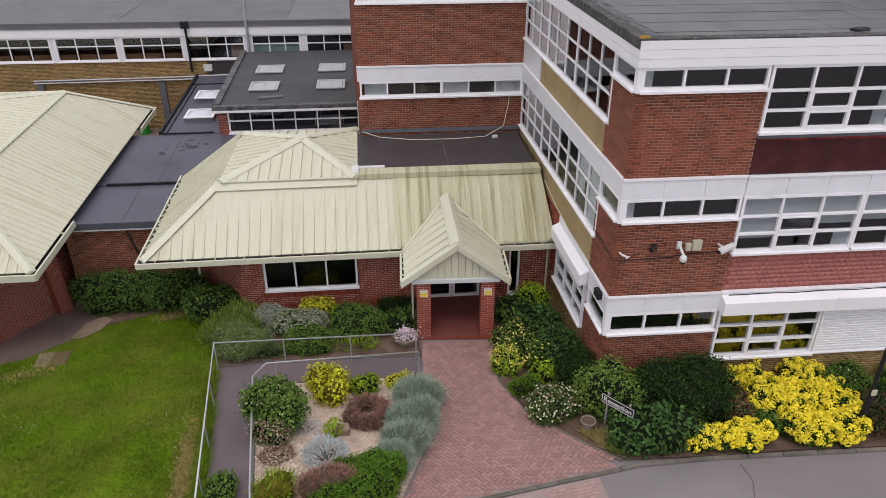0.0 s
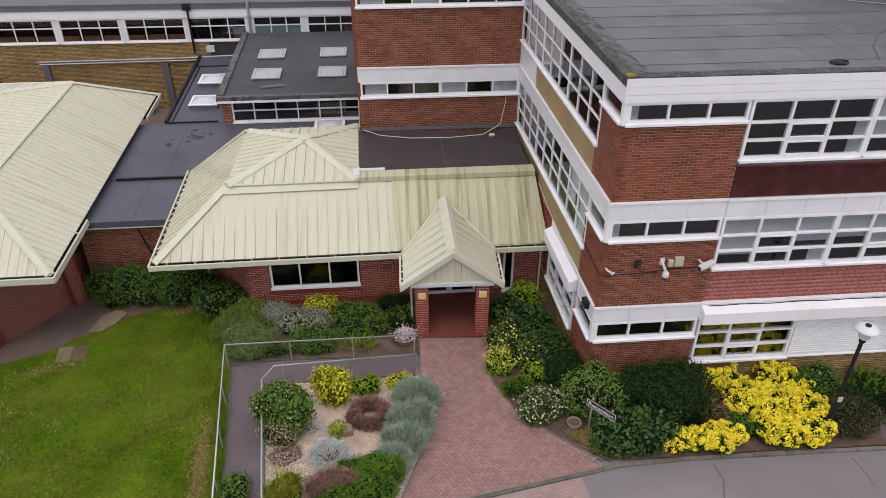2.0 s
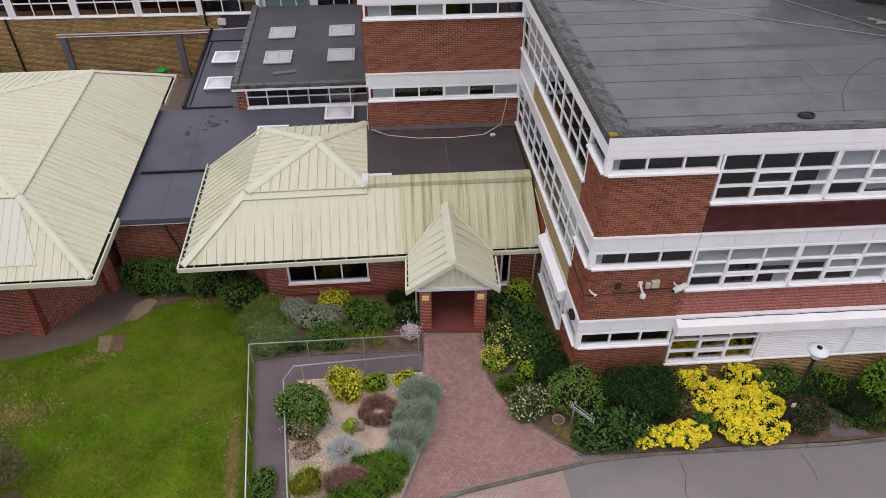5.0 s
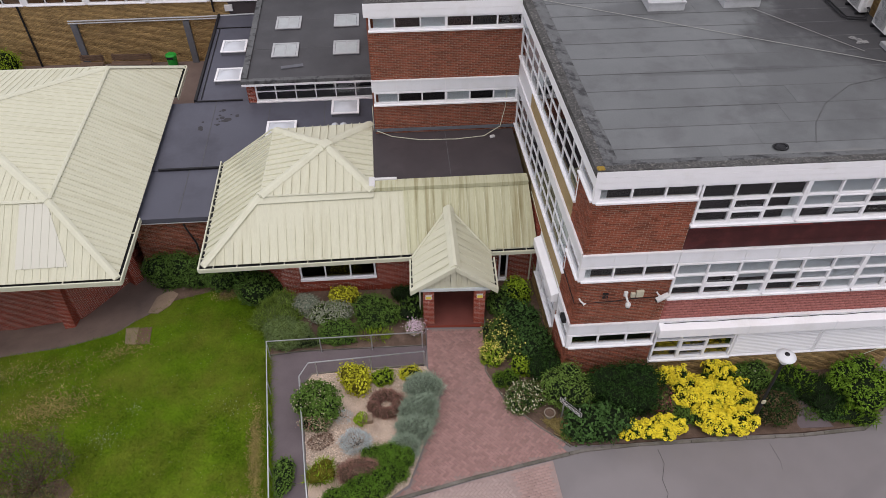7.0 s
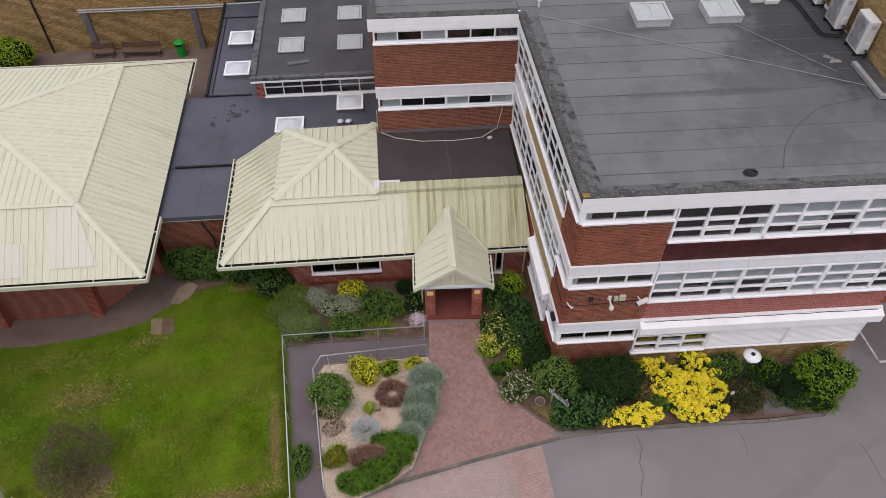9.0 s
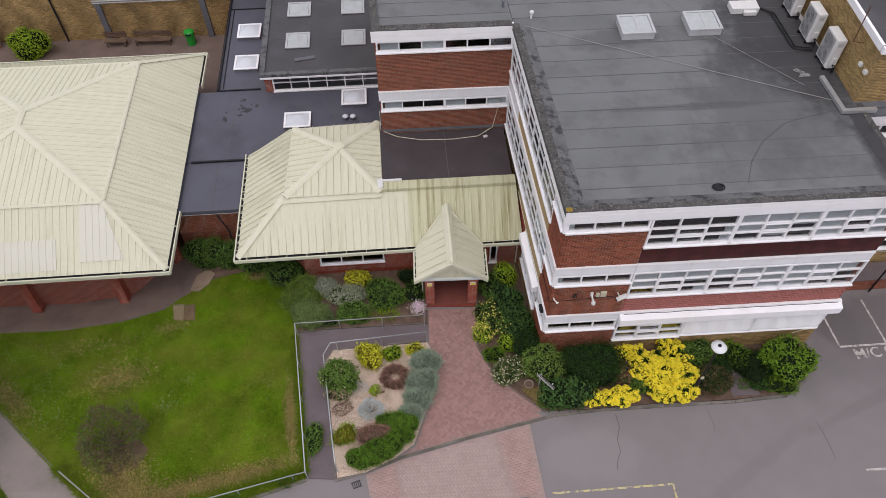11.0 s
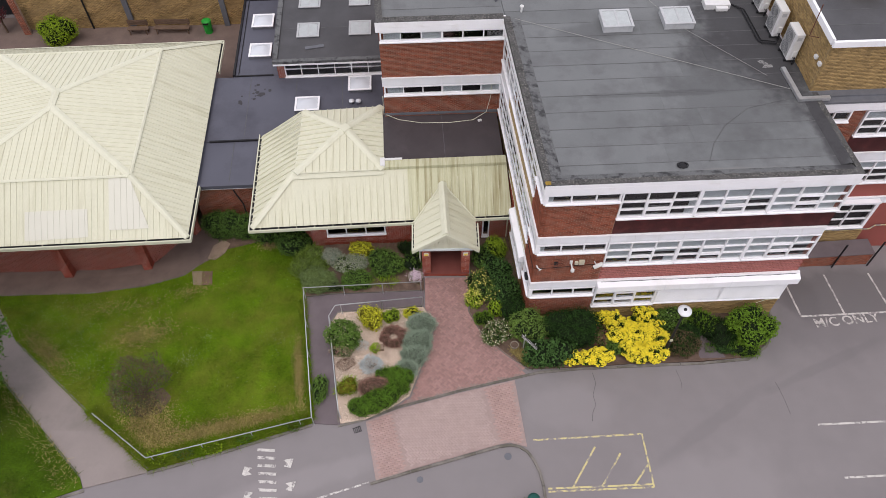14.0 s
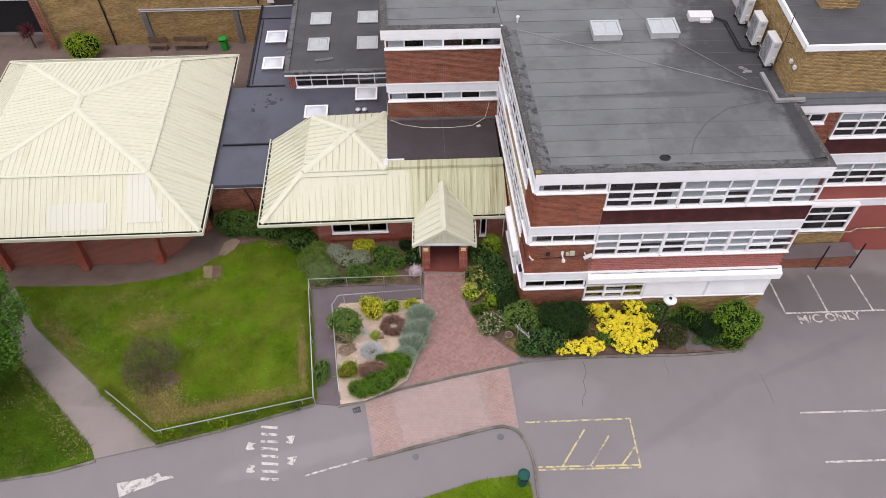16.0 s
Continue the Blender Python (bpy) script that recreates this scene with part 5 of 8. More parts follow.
flat_roof("flat_roof", reception, REC, 6.62, 12.75, 2.6, 6.3, 3.88, M_MEMB2, strips=3.2, thick=0.3, across=False, label="brown-black membrane flat roof")
bm = bmesh.new()
av = [bm.verts.new(p) for p in (rec(12.72, 0.1, RZ + 0.1), rec(13.0, 0.1, RZ + 0.1), rec(12.85, 2.5, RR + 0.12), rec(12.58, 2.5, RR + 0.12), rec(12.72, 0.1, RZ), rec(13.0, 0.1, RZ), rec(12.85, 2.5, RR), rec(12.58, 2.5, RR))]
for q in ((0, 1, 2, 3), (7, 6, 5, 4), (0, 4, 5, 1), (1, 5, 6, 2), (2, 6, 7, 3), (3, 7, 4, 0)):
    bm.faces.new([av[i] for i in q])
part("verge_flashing", finish(bm), M_CREAM2, reception)


def eave(parent, p, q, out, z, brackets=0.9, drop=0.2):
    """A gutter behind a cream fascia along an eave from p to q. out: the unit way outwards."""
    p, q, out = Vector(p), Vector(q), Vector(out)
    n = (q - p).length
    fc = Face(p.x, p.y, math.degrees(math.atan2(q.y - p.y, q.x - p.x)), math.degrees(math.atan2(out.y, out.x)))
    g = part("gutter", bm_box(fc, -0.02, n + 0.02, -0.08, 0.1, z - 0.13, z - 0.09), M_DARK, parent)
    part("fascia", finish(bm_box(fc, -0.12, n + 0.12, 0.1, 0.16, z - drop, z - 0.01), 0.008), M_TRIM, parent)
    part("soffit", bm_box(fc, 0, n, -1.1, 0.1, z - 0.19, z - 0.135), M_TRIM, parent)
    k = brackets / 2
    while k < n:
        part("gutter_strap", bm_box(fc, k - 0.015, k + 0.015, -0.06, 0.155, z - 0.03, z + 0.012), M_TRIM, g)
        k += brackets


fo = (math.sin(radians(2)), -math.cos(radians(2)), 0)
eave(reception, rec(-0.02, -0.02, 0), rec(8.02, 0.05, 0), fo, RZ)
eave(reception, rec(11.2, 0.1, 0), rec(12.95, 0.1, 0), fo, RZ)
eave(reception, rec(-0.02, 6.5, 0), rec(-0.02, -0.02, 0), (-1, -0.04, 0), RZ, 0.45)


def downpipe(parent, pts, r=0.035, material=None):
    bm = bmesh.new()
    tube(bm, pts, r)
    part("downpipe", finish(bm), material or M_TRIM, parent)


downpipe(reception, [rec(12.75, 0.05, 2.05), rec(12.8, 0.2, 1.95), rec(12.88, 0.5, 1.78), rec(12.9, 0.54, 1.65), rec(12.9, 0.545, -0.1)])
downpipe(reception, [rec(1.2, 1.2, 2.05), rec(1.2, 1.75, 1.8), rec(1.2, 1.8, -0.9)])

# ---- entrance porch ----
porch = thing("entrance_porch", (2.6, 18.5, 0), "gabled entrance porch on brick pillars with a cream metal roof", "porch")
PX0, PX1, PXM, PY0, PY1, PZ, PR = 1.05, 4.13, 2.62, 17.55, 20.72, 2.2, 3.34
metal_slope("side_slope", porch, [(PX0, PY0 + 0.04, PZ), (PX0 - 0.02, 19.15, PZ), (PXM - 0.12, PY1, PR), (PXM, PY0 + 0.02, PR)], M_CREAMX, 0.42, rib=0.022, label="cream ribbed metal roof sheet")
metal_slope("side_slope", porch, [(PX1, 19.3, PZ), (PX1, PY0 + 0.12, PZ), (PXM, PY0 + 0.02, PR), (PXM - 0.12, PY1, PR)], M_CREAMX, 0.42, rib=0.022, label="cream ribbed metal roof sheet")
ridge_cap("ridge_cap", porch, (PXM, PY0 - 0.05, PR + 0.03), (PXM - 0.12, PY1 + 0.1, PR + 0.03), 0.42, M_TRIM, 0.06, 0.16)


for x, y in ((PX0 - 0.02, 19.15), (PX1, 19.3)):
    ridge_cap("valley_trim", porch, (x, y, PZ + 0.03), (PXM - 0.12, PY1, PR + 0.03), 0.09, M_TRIM, 0.05, 0.04)


def gable_board(x0, z0, x1, z1, y, h, t):
    bm = bmesh.new()
    v = [bm.verts.new((x, yy, z)) for yy in (y, y + t) for x, z in ((x0, z0 - h), (x1, z1 - h), (x1, z1), (x0, z0))]
    for q in HEX:
        bm.faces.new([v[i] for i in q])
    return finish(bm, 0.015)


part("bargeboard", gable_board(PX0 - 0.1, PZ - 0.05, PXM, PR + 0.06, PY0 - 0.14, 0.24, 0.2), M_TRIM, porch)
part("bargeboard", gable_board(PXM + 0.002, PR + 0.06, PX1 + 0.1, PZ - 0.05, PY0 - 0.138, 0.24, 0.2), M_TRIM, porch)
for i in range(13):
    x = PX0 + 0.25 + i * 0.21
    top = PR - 0.18 - abs(x - PXM) * (PR - PZ) / (PXM - PX0)
    if top > 2.2:
        part("gable_plank", finish(bm_box(WORLD, x - 0.1, x + 0.1, PY0 + 0.02, PY0 + 0.06, 2.12, top + 0.12)), M_CREAM, porch)
part("gable_back", bm_box(WORLD, PX0 + 0.25, PX1 - 0.25, PY0 + 0.06, PY0 + 0.1, 2.1, 2.4), M_TRIM, porch)
part("beam", finish(bm_box(WORLD, PX0 + 0.22, PX1 - 0.2, PY0 - 0.04, PY0 + 0.24, 2.0, 2.14), 0.01), M_BLUEWHITE, porch, "pale blue-white painted beam")
for x, sx in ((PX0, -1), (PX1, 1)):
    part("side_fascia", finish(bm_box(WORLD, min(x + sx * 0.06, x + sx * 0.12), max(x + sx * 0.06, x + sx * 0.12), PY0 - 0.1, 19.1, PZ - 0.2, PZ - 0.02)), M_TRIM, porch)
    for k in range(5):
        y = PY0 + 0.2 + k * 0.36
        part("gutter_strap", bm_box(WORLD, x - 0.08, x + 0.08, y, y + 0.03, PZ - 0.03, PZ + 0.02), M_TRIM, porch)
    part("gutter", bm_box(WORLD, x - 0.06, x + 0.06, PY0, 19.1, PZ - 0.14, PZ - 0.1), M_DARK, porch)
part("porch_ceiling", bm_box(WORLD, PX0 + 0.1, PX1 - 0.1, PY0 + 0.2, 19.7, 2.02, 2.08), M_TRIM, porch)


def pillar(x0, x1, y0, y1, z0, z1):
    bm = bmesh.new()
    cube(bm, x0 + 0.003, x1 - 0.003, y0 + 0.003, y1 - 0.003, z0, z1)
    p = part("pillar", finish(bm), M_MORTAR2, porch, "square red brick pillar")
    z, k = z0, 0
    w = x1 - x0
    while z < z1 - 0.03:
        h = min(0.061, z1 - z)
        for i in range(2):
            if k % 2:
                r = (x0 + i * (w - 0.205) * 1.0, x0 + i * (w - 0.205) + 0.205, y0, y1) if i == 0 else (x1 - 0.205, x1, y0, y1)
            else:
                r = (x0, x1, y0, y0 + 0.202) if i == 0 else (x0, x1, y1 - 0.202, y1)
            part("brick", bm_box(WORLD, *r, z, z + h), M_BRICK2, p)
        z += 0.075
        k += 1
    return p


pillar(1.42, 1.84, 17.6, 18.02, -0.1, 2.0)
pillar(3.37, 3.79, 17.6, 18.02, -0.1, 2.0)
part("porch_floor", finish(bm_box(WORLD, 1.5, 3.75, 17.5, 19.9, -0.25, 0.03)), M_FLOORRED, porch, "dark red tiled porch floor")
part("door_step", finish(bm_box(WORLD, 1.46, 3.78, 17.42, 17.5, -0.25, 0.04)), M_BRICK2, porch)
for x in (1.44, 3.7):
    part("side_screen_post", finish(bm_box(WORLD, x, x + 0.07, 18.1, 18.17, 0.0, 2.02)), M_WHITE, porch)
    glass_pane("side_pane", bm_box(WORLD, x + 0.03, x + 0.036, 18.17, 19.6, 0.05, 2.0), porch, 2 if x < 2 else 4)
for x in (1.63, 3.58):
    s = part("safety_sign", bm_box(WORLD, x - 0.12, x + 0.12, 17.585, 17.597, 1.5, 1.74), M_CAMWHITE, porch, "small white and yellow notice plate")
    part("sign_panel", bm_box(WORLD, x - 0.1, x + 0.1, 17.578, 17.586, 1.52, 1.66), M_YLABEL, s)
downpipe(porch, [(1.3, 18.2, 2.0), (1.3, 18.2, 0.0)], 0.035, M_TRIM)
DO = Face(1.72, 19.78, 2.0, -88.0)
door = part("entrance_door", finish(bm_box(DO, 0.0, 2.0, -0.1, 0.0, 2.0, 2.2)), M_WHITE, porch, "white framed glazed double doors")
for a in (0.0, 0.94):
    bm = bmesh.new()
    for r in ((a, a + 0.09, 0.0, 2.0), (a + 0.83, a + 0.92, 0.0, 2.0), (a + 0.09, a + 0.83, 0.0, 0.14), (a + 0.09, a + 0.83, 1.9, 2.0), (a + 0.09, a + 0.83, 0.62, 0.7)):
        box(bm, DO, r[0], r[1], -0.06, 0.0, r[2], r[3])
    leaf = part("door_leaf", finish(bm), M_WHITE, door)
    glass_pane("pane", bm_box(DO, a + 0.08, a + 0.84, -0.035, -0.03, 0.1, 1.95), leaf)
    part("handle", finish(bm_box(DO, a + (0.8 if a == 0 else 0.05), a + (0.83 if a == 0 else 0.08), 0.0, 0.05, 0.85, 1.15)), M_DARK, leaf)
part("side_light", bm_box(DO, 1.9, 1.96, -0.06, 0.0, 0.0, 2.0), M_WHITE, door)

# ---- the hall: square cream roof in two pitches over splayed brick walls ----
HA = Face(-10.08, 18.45, 182.2, 92.8)
hall = thing("hall_building", (-17.5, 26, -1.2), "square brick hall under a large cream ribbed metal roof", "building")
HZ, HR, HT, HW, HD = 2.25, 3.95, 4.82, 14.5, 15.25


def ha(a, b, z):
    return HA.at(a, b, z)


IN = 2.72
ring = [(IN, IN), (HW - IN, IN), (HW - IN, HD - IN), (IN, HD - IN)]
outer = [(0, 0), (HW, 0), (HW, HD), (0, HD)]
TOP = [(HW / 2, HD / 2 - 0.55), (HW / 2, HD / 2 + 0.55)]
for i in range(4):
    j = (i + 1) % 4
    metal_slope("lower_slope", hall, [ha(*outer[i], HZ), ha(*outer[j], HZ), ha(*ring[j], HR), ha(*ring[i], HR)], M_CREAM if i % 2 == 0 else M_CREAMX, 0.3, rib=0.028, label="cream ribbed metal roof slope")
    ridge_cap("hip_cap", hall, ha(*outer[i], HZ + 0.02), ha(*ring[i], HR + 0.02), 0.3, M_TRIM)
    ridge_cap("ring_cap", hall, ha(*ring[i], HR + 0.02), ha(*ring[j], HR + 0.02), 0.2, M_TRIM, 0.05, 0.05)
for pts in ([ring[0], ring[1], TOP[0]], [ring[2], ring[3], TOP[1]], [ring[1], ring[2], TOP[1], TOP[0]], [ring[3], ring[0], TOP[0], TOP[1]]):
    metal_slope("upper_slope", hall, [ha(*p, HT if p in TOP else HR + 0.03) for p in pts], M_CREAM if len(pts) == 3 else M_CREAMX, 0.3, rib=0.028, label="cream ribbed metal upper roof sheet")
for k, t in ((0, 0), (1, 0), (2, 1), (3, 1)):
    ridge_cap("hip_cap", hall, ha(*ring[k], HR + 0.04), ha(*TOP[t], HT + 0.02), 0.38, M_TRIM)
ridge_cap("ridge_cap", hall, ha(*TOP[0], HT + 0.03), ha(*TOP[1], HT + 0.03), 0.4, M_TRIM)


def on_front(a, b):
    return ha(a, b, HZ + (HR - HZ) * b / IN + 0.04)


metal_slope("replaced_sheet", hall, [on_front(1.85, 0.45), on_front(3.78, 0.44), on_front(3.75, 2.62), on_front(2.72, 2.6)], M_CREAM3, 0.3, rib=0.02, thick=0.02, label="newer paler roof sheets")
metal_slope("replaced_sheet", hall, [on_front(4.8, 0.2), on_front(7.85, 0.15), on_front(7.83, 1.37), on_front(4.82, 1.38)], M_CREAM3, 0.3, rib=0.02, thick=0.02, label="newer paler roof sheets")
for p, q, o in ((outer[1], outer[0], (0.03, -1, 0)), ((0, 0), (0, 3.3), (1, 0.04, 0)), ((0, 12.6), (0, HD), (1, 0.04, 0)), (outer[3], outer[2], (-0.03, 1, 0)), (outer[2], outer[1], (-1, 0, 0))):
    eave(hall, ha(*p, 0), ha(*q, 0), o, HZ, 5.0, 0.24)
HF = Face(*ha(HW - 0.8, 1.35, 0).xy, 2.2, -87.8)
HFL = HW - 0.8 - 2.9
brick_wall(HF, hall, [(0, HFL, -2.9, 2.1)], M_BRICK2, M_MORTAR2, name="front_wall")
k0, k1 = ha(2.9, 1.35, 0), ha(0.95, 3.6, 0)
ang = math.degrees(math.atan2(k1.y - k0.y, k1.x - k0.x))
HC = Face(k0.x, k0.y, ang, ang - 90)
brick_wall(HC, hall, [(0, (k1 - k0).length, -2.6, 2.1)], M_BRICK2, M_MORTAR2, name="splay_wall")
k2 = ha(0.95, HD - 1.0, 0)
ang = math.degrees(math.atan2(k2.y - k1.y, k2.x - k1.x))
brick_wall(Face(k1.x, k1.y, ang, ang - 90), hall, [(0, (k2 - k1).length, -2.2, 2.1)], M_BRICK2, M_MORTAR2, name="side_wall")
part("core_wall", bm_box(HA, 1.3, HW - 0.9, 3.8, HD - 1.0, -2.5, 2.1), M_BRICK2, hall)


def buttress(f, a):
    """A brick pier that leans out towards its foot."""
    bm = bmesh.new()
    z = -2.8
    k = 0
    while z < 2.05:
        out = 0.1 + 0.55 * (2.1 - z) / 4.9
        for i in range(2):
            h = 0.23 if (i + k) % 2 else 0.22
            box(bm, f, a + i * 0.228, a + i * 0.228 + 0.219, 0.0, out, z, z + 0.062)
        z += 0.075
        k += 1
    b = part("buttress", finish(bm), M_BRICK2, hall, "leaning red brick buttress")
    bm = bmesh.new()
    v = [bm.verts.new(f.at(aa, d, zz)) for zz, o in ((-2.8, 0.646), (2.05, 0.1)) for aa, d in ((a + 0.006, -0.02), (a + 0.006, o), (a + 0.442, o), (a + 0.442, -0.02))]
    for q in HEX:
        bm.faces.new([v[i] for i in q])
    part("mortar_core", finish(bm), M_MORTAR2, b)


for a in (HFL - 0.55, HFL - 4.85, HFL - 9.15):
    buttress(HF, a)
buttress(HC, (k1 - k0).length - 0.5)

# ---- flat-roofed links between hall, reception and the rear wing ----
LINK = Face(-10.3, 21.95, 2.0, 92.8)
link = thing("link_building", (-8.6, 23.5, 0), "low brick link with grey membrane flat roofs", "building")
brick_wall(Face(-10.75, 22.2, 2.0, -88.0), link, [(0, 4.3, -2.1, 1.72)], M_BRICK, M_MORTAR, name="front_wall")
part("fascia", finish(bm_box(Face(-10.3, 22.05, 2.0, -88.0), 0.0, 3.2, -0.05, 0.06, 1.72, 1.86)), M_WHITE, link)
part("upstand", finish(bm_box(LINK, 0.0, 3.3, 0.0, 0.22, 1.8, 2.04)), M_MEMB, link)
flat_roof("roof", link, LINK, -0.6, 3.4, 0.1, 3.3, 1.96, M_MEMB, strips=2.2, thick=0.25, across=False, label="blue-grey membrane flat roof")
part("step_edge", finish(bm_box(LINK, 0.25, 3.1, 3.27, 3.36, 1.9, 2.06)), M_DARK, link)
flat_roof("roof", link, LINK, -0.6, 9.95, 3.3, 8.65, 2.0, M_MEMB, strips=2.7, thick=0.25, across=False, label="blue-grey membrane flat roof")
flat_roof("roof", link, LINK, 1.05, 3.7, 8.65, 17.9, 2.02, M_MEMB, strips=0, thick=0.25, across=False, label="blue-grey membrane flat roof")
bm = bmesh.new()
box(bm, LINK, 1.0, 1.12, 8.7, 17.8, 1.95, 2.14)
box(bm, LINK, 1.12, 3.4, 8.66, 8.74, 1.95, 2.07)
box(bm, LINK, 1.3, 1.34, 8.9, 16.2, 1.95, 2.06)
box(bm, LINK, 1.12, 3.4, 16.2, 16.26, 1.95, 2.06)
part("roof_trim", finish(bm), M_DARK, link)
part("side_wall", bm_box(LINK, 1.03, 1.2, 8.7, 17.9, -2.5, 1.9), M_BRICK, link)
part("lower_wall", bm_box(LINK, 0.1, 9.9, 5.0, 8.6, -2.0, 1.75), M_BRICK, link)

for k in range(18):
    u, v, r = 1.6 + 1.9 * random.random(), 6.3 + 1.7 * random.random(), random.uniform(0.035, 0.15)
    bm = bmesh.new()
    turned(bm, LINK.at(u, v, 2.002), [(r, -0.004), (r, 0.003), (r * 0.5, 0.004)], 12)
    for p in bm.verts:
        p.co += Vector((0.5 * r * noise.noise(p.co * 6), 0.5 * r * noise.noise(p.co * 6 + Vector((9, 0, 0))), 0))
    part("puddle_stain", finish(bm), M_SOILROOF, link, "dark dried puddle mark")

# clerestory
CLR = Face(-6.98, 30.42, 2.0, 92.6)
cler = thing("clerestory_building", (-3.7, 34, 2), "raised flat-roofed room with a strip of clerestory windows", "building")
CF = Face(-6.98, 30.52, 2.0, -88.0)
brick_wall(CF, cler, [(0, 0.42, 1.8, 3.12)], M_BRICK2, M_MORTAR2, name="front_wall")
window(CF, cler, 0.42, 6.3, 2.08, 3.12, tuple(i / 6 for i in range(1, 6)), (0.52,), depth=0.03)
part("side_wall", bm_box(CLR, 0.0, 0.2, 0.15, 9.3, 1.8, 3.1), M_BRICK2, cler)
part("core_wall", bm_box(CLR, 0.4, 6.4, 1.6, 9.3, 1.8, 3.0), M_ROOMSHADE, cler)
flat_roof("roof", cler, CLR, -0.12, 6.45, -0.1, 9.4, 3.3, M_CLER, strips=3.1, thick=0.17, label="dark grey felt flat roof")
part("roof_edge", finish(bm_box(CLR, -0.16, 6.45, -0.14, 0.12, 3.1, 3.36)), M_FILLET, cler)
part("roof_edge", finish(bm_box(CLR, -0.16, 0.14, 0.12, 9.4, 3.1, 3.4)), M_FILLET, cler)
part("front_trim", finish(bm_box(CLR, -0.14, 6.45, -0.17, -0.12, 3.08, 3.18)), M_WHITE, cler)
part("roof_plank", finish(bm_box(Face(-5.3, 31.4, 12, 102), 0, 1.1, 0, 0.25, 3.31, 3.36)), M_LEAD, cler, "loose grey board lying on the roof")

for x0, x1, y0, y1, z, lab, sp in ((-9.0, -7.7, 32.3, 33.5, 2.02, "white domed rooflight on the membrane roof", 1), (-9.2, -7.9, 35.2, 36.45, 2.02, "white domed rooflight on the membrane roof", 1), (-5.75, -4.4, 27.5, 28.6, 2.0, "white domed rooflight beside the reception roof", 1), (-2.8, -1.5, 29.15, 30.35, 2.0, "large clear pyramid rooflight below the clerestory", 1)):
    skylight(x0, x1, y0, y1, z, 2, lab, sp)
for x0, y0 in ((-5.93, 32.55), (-2.83, 32.7), (-6.08, 35.45), (-2.98, 35.6)):
    skylight(x0, x0 + 1.28, y0, y0 + 1.3, 3.28, 2, "pale twin-panel rooflight on a low kerb", 2, False, 0.08)
for x in (-2.55, -2.15):
    t = thing("roof_vent", (x, 28.2, 2.0), "small pale mushroom roof vent", "vent", "roof vents")
    bm = bmesh.new()
    turned(bm, (x, 28.2, 2.0), [(0.07, -0.02), (0.07, 0.16), (0.17, 0.17), (0.16, 0.22), (0.06, 0.27)], 14)
    part("cowl", finish(bm), M_DOME, t, smooth=True)
for x0, x1, y0, y1 in ((9.95, 11.3, 24.1, 25.35), (12.8, 14.15, 24.25, 25.5)):
    skylight(x0, x1, y0, y1, 9.73, 1.6, "grey-white twin rooflight on the main roof", 2, False, 0.28)

# ---- rear wing in yellow brick ----
BK = Face(-40, 39.35, 1.0, -89.0)
back = thing("rear_wing", (-15, 40, 0), "two-storey yellow brick rear wing with white framed windows", "building")
brick_wall(BK, back, [(14.2, 30.5, -3.2, 2.86)], M_YBRICK, M_YMORTAR, name="front_wall")
# near-black back and floor carry the rooms' shade behind the windows
part("upper_wall", bm_box(BK, 13.0, 40.5, -0.9, -0.6, 2.5, 4.25), M_ROOMSHADE, back)
part("sill_band", bm_box(BK, 13.0, 40.5, -0.3, 0.005, 2.862, 2.93), M_WHITE, back)
part("room_floor", bm_box(BK, 13.0, 40.5, -0.6, -0.3, 2.7, 2.86), M_ROOMSHADE, back)
part("side_panel", bm_box(BK, 30.5, 40.5, -0.3, 0.0, 1.5, 2.95), M_MEMB2, back)
last = 13.0
for i, (a, b) in enumerate(((15.7, 18.9), (19.17, 22.39), (22.65, 25.86), (26.13, 29.33), (29.57, 32.67), (33.05, 35.69), (36.0, 38.7))):
    # tan panels close behind some of the lower panes
    hidden = tuple((k, 0, 0, 1, 0, 1, "frost") for k in range(3)) if i == 5 else tuple((k, 0, 0.05, 0.9, 0, 0.45, "tan") for k in range(3)) if i < 4 else ((2, 0, 0.2, 0.95, 0.1, 0.9, "tan"),)
    window(BK, back, a, b, 2.93, 4.2, (0.36, 0.68) if i > 3 else THIRD, (0.62,), depth=0.03, blinds=hidden)
    part("window_pier", bm_box(BK, last, a, -0.3, 0.012, 2.93, 4.22), M_PANEL, back)
    last = b
part("window_pier", bm_box(BK, last, 40.5, -0.3, 0.012, 2.93, 4.22), M_PANEL, back)
part("fascia", finish(bm_box(BK, 13.0, 40.5, -0.2, 0.1, 4.22, 4.86)), M_WHITE, back)
part("roof_edge", finish(bm_box(BK, 13.0, 40.5, -0.2, 0.16, 4.86, 5.0)), M_LEAD, back)
flat_roof("roof", back, Face(-40, 39.2, 1.0, 91.0), -10, 40.5, 0.0, 26.0, 4.98, M_FELT, strips=9.0, thick=0.3, across=False, label="grey felted flat roof")
part("core_wall", bm_box(Face(-40, 40.6, 1.0, 91.0), 13, 40.5, 0, 0.2, -2, 4.6), M_ROOMSHADE, back)
downpipe(back, [BK.at(29.65, 0.14, 4.95), BK.at(29.65, 0.14, 2.3)], 0.06, M_DARK)
part("hopper", finish(bm_box(BK, 29.45, 29.85, 0.05, 0.3, 4.65, 5.0)), M_DARK, back)
downpipe(back, [BK.at(33.0, 0.2, 6.6), BK.at(32.9, 0.2, 5.1), BK.at(32.9, 0.16, 3.0)], 0.08, M_GALV)
downpipe(back, [BK.at(18.6, 0.1, 2.9), BK.at(18.6, 0.1, -2.6)], 0.06, M_DARK)
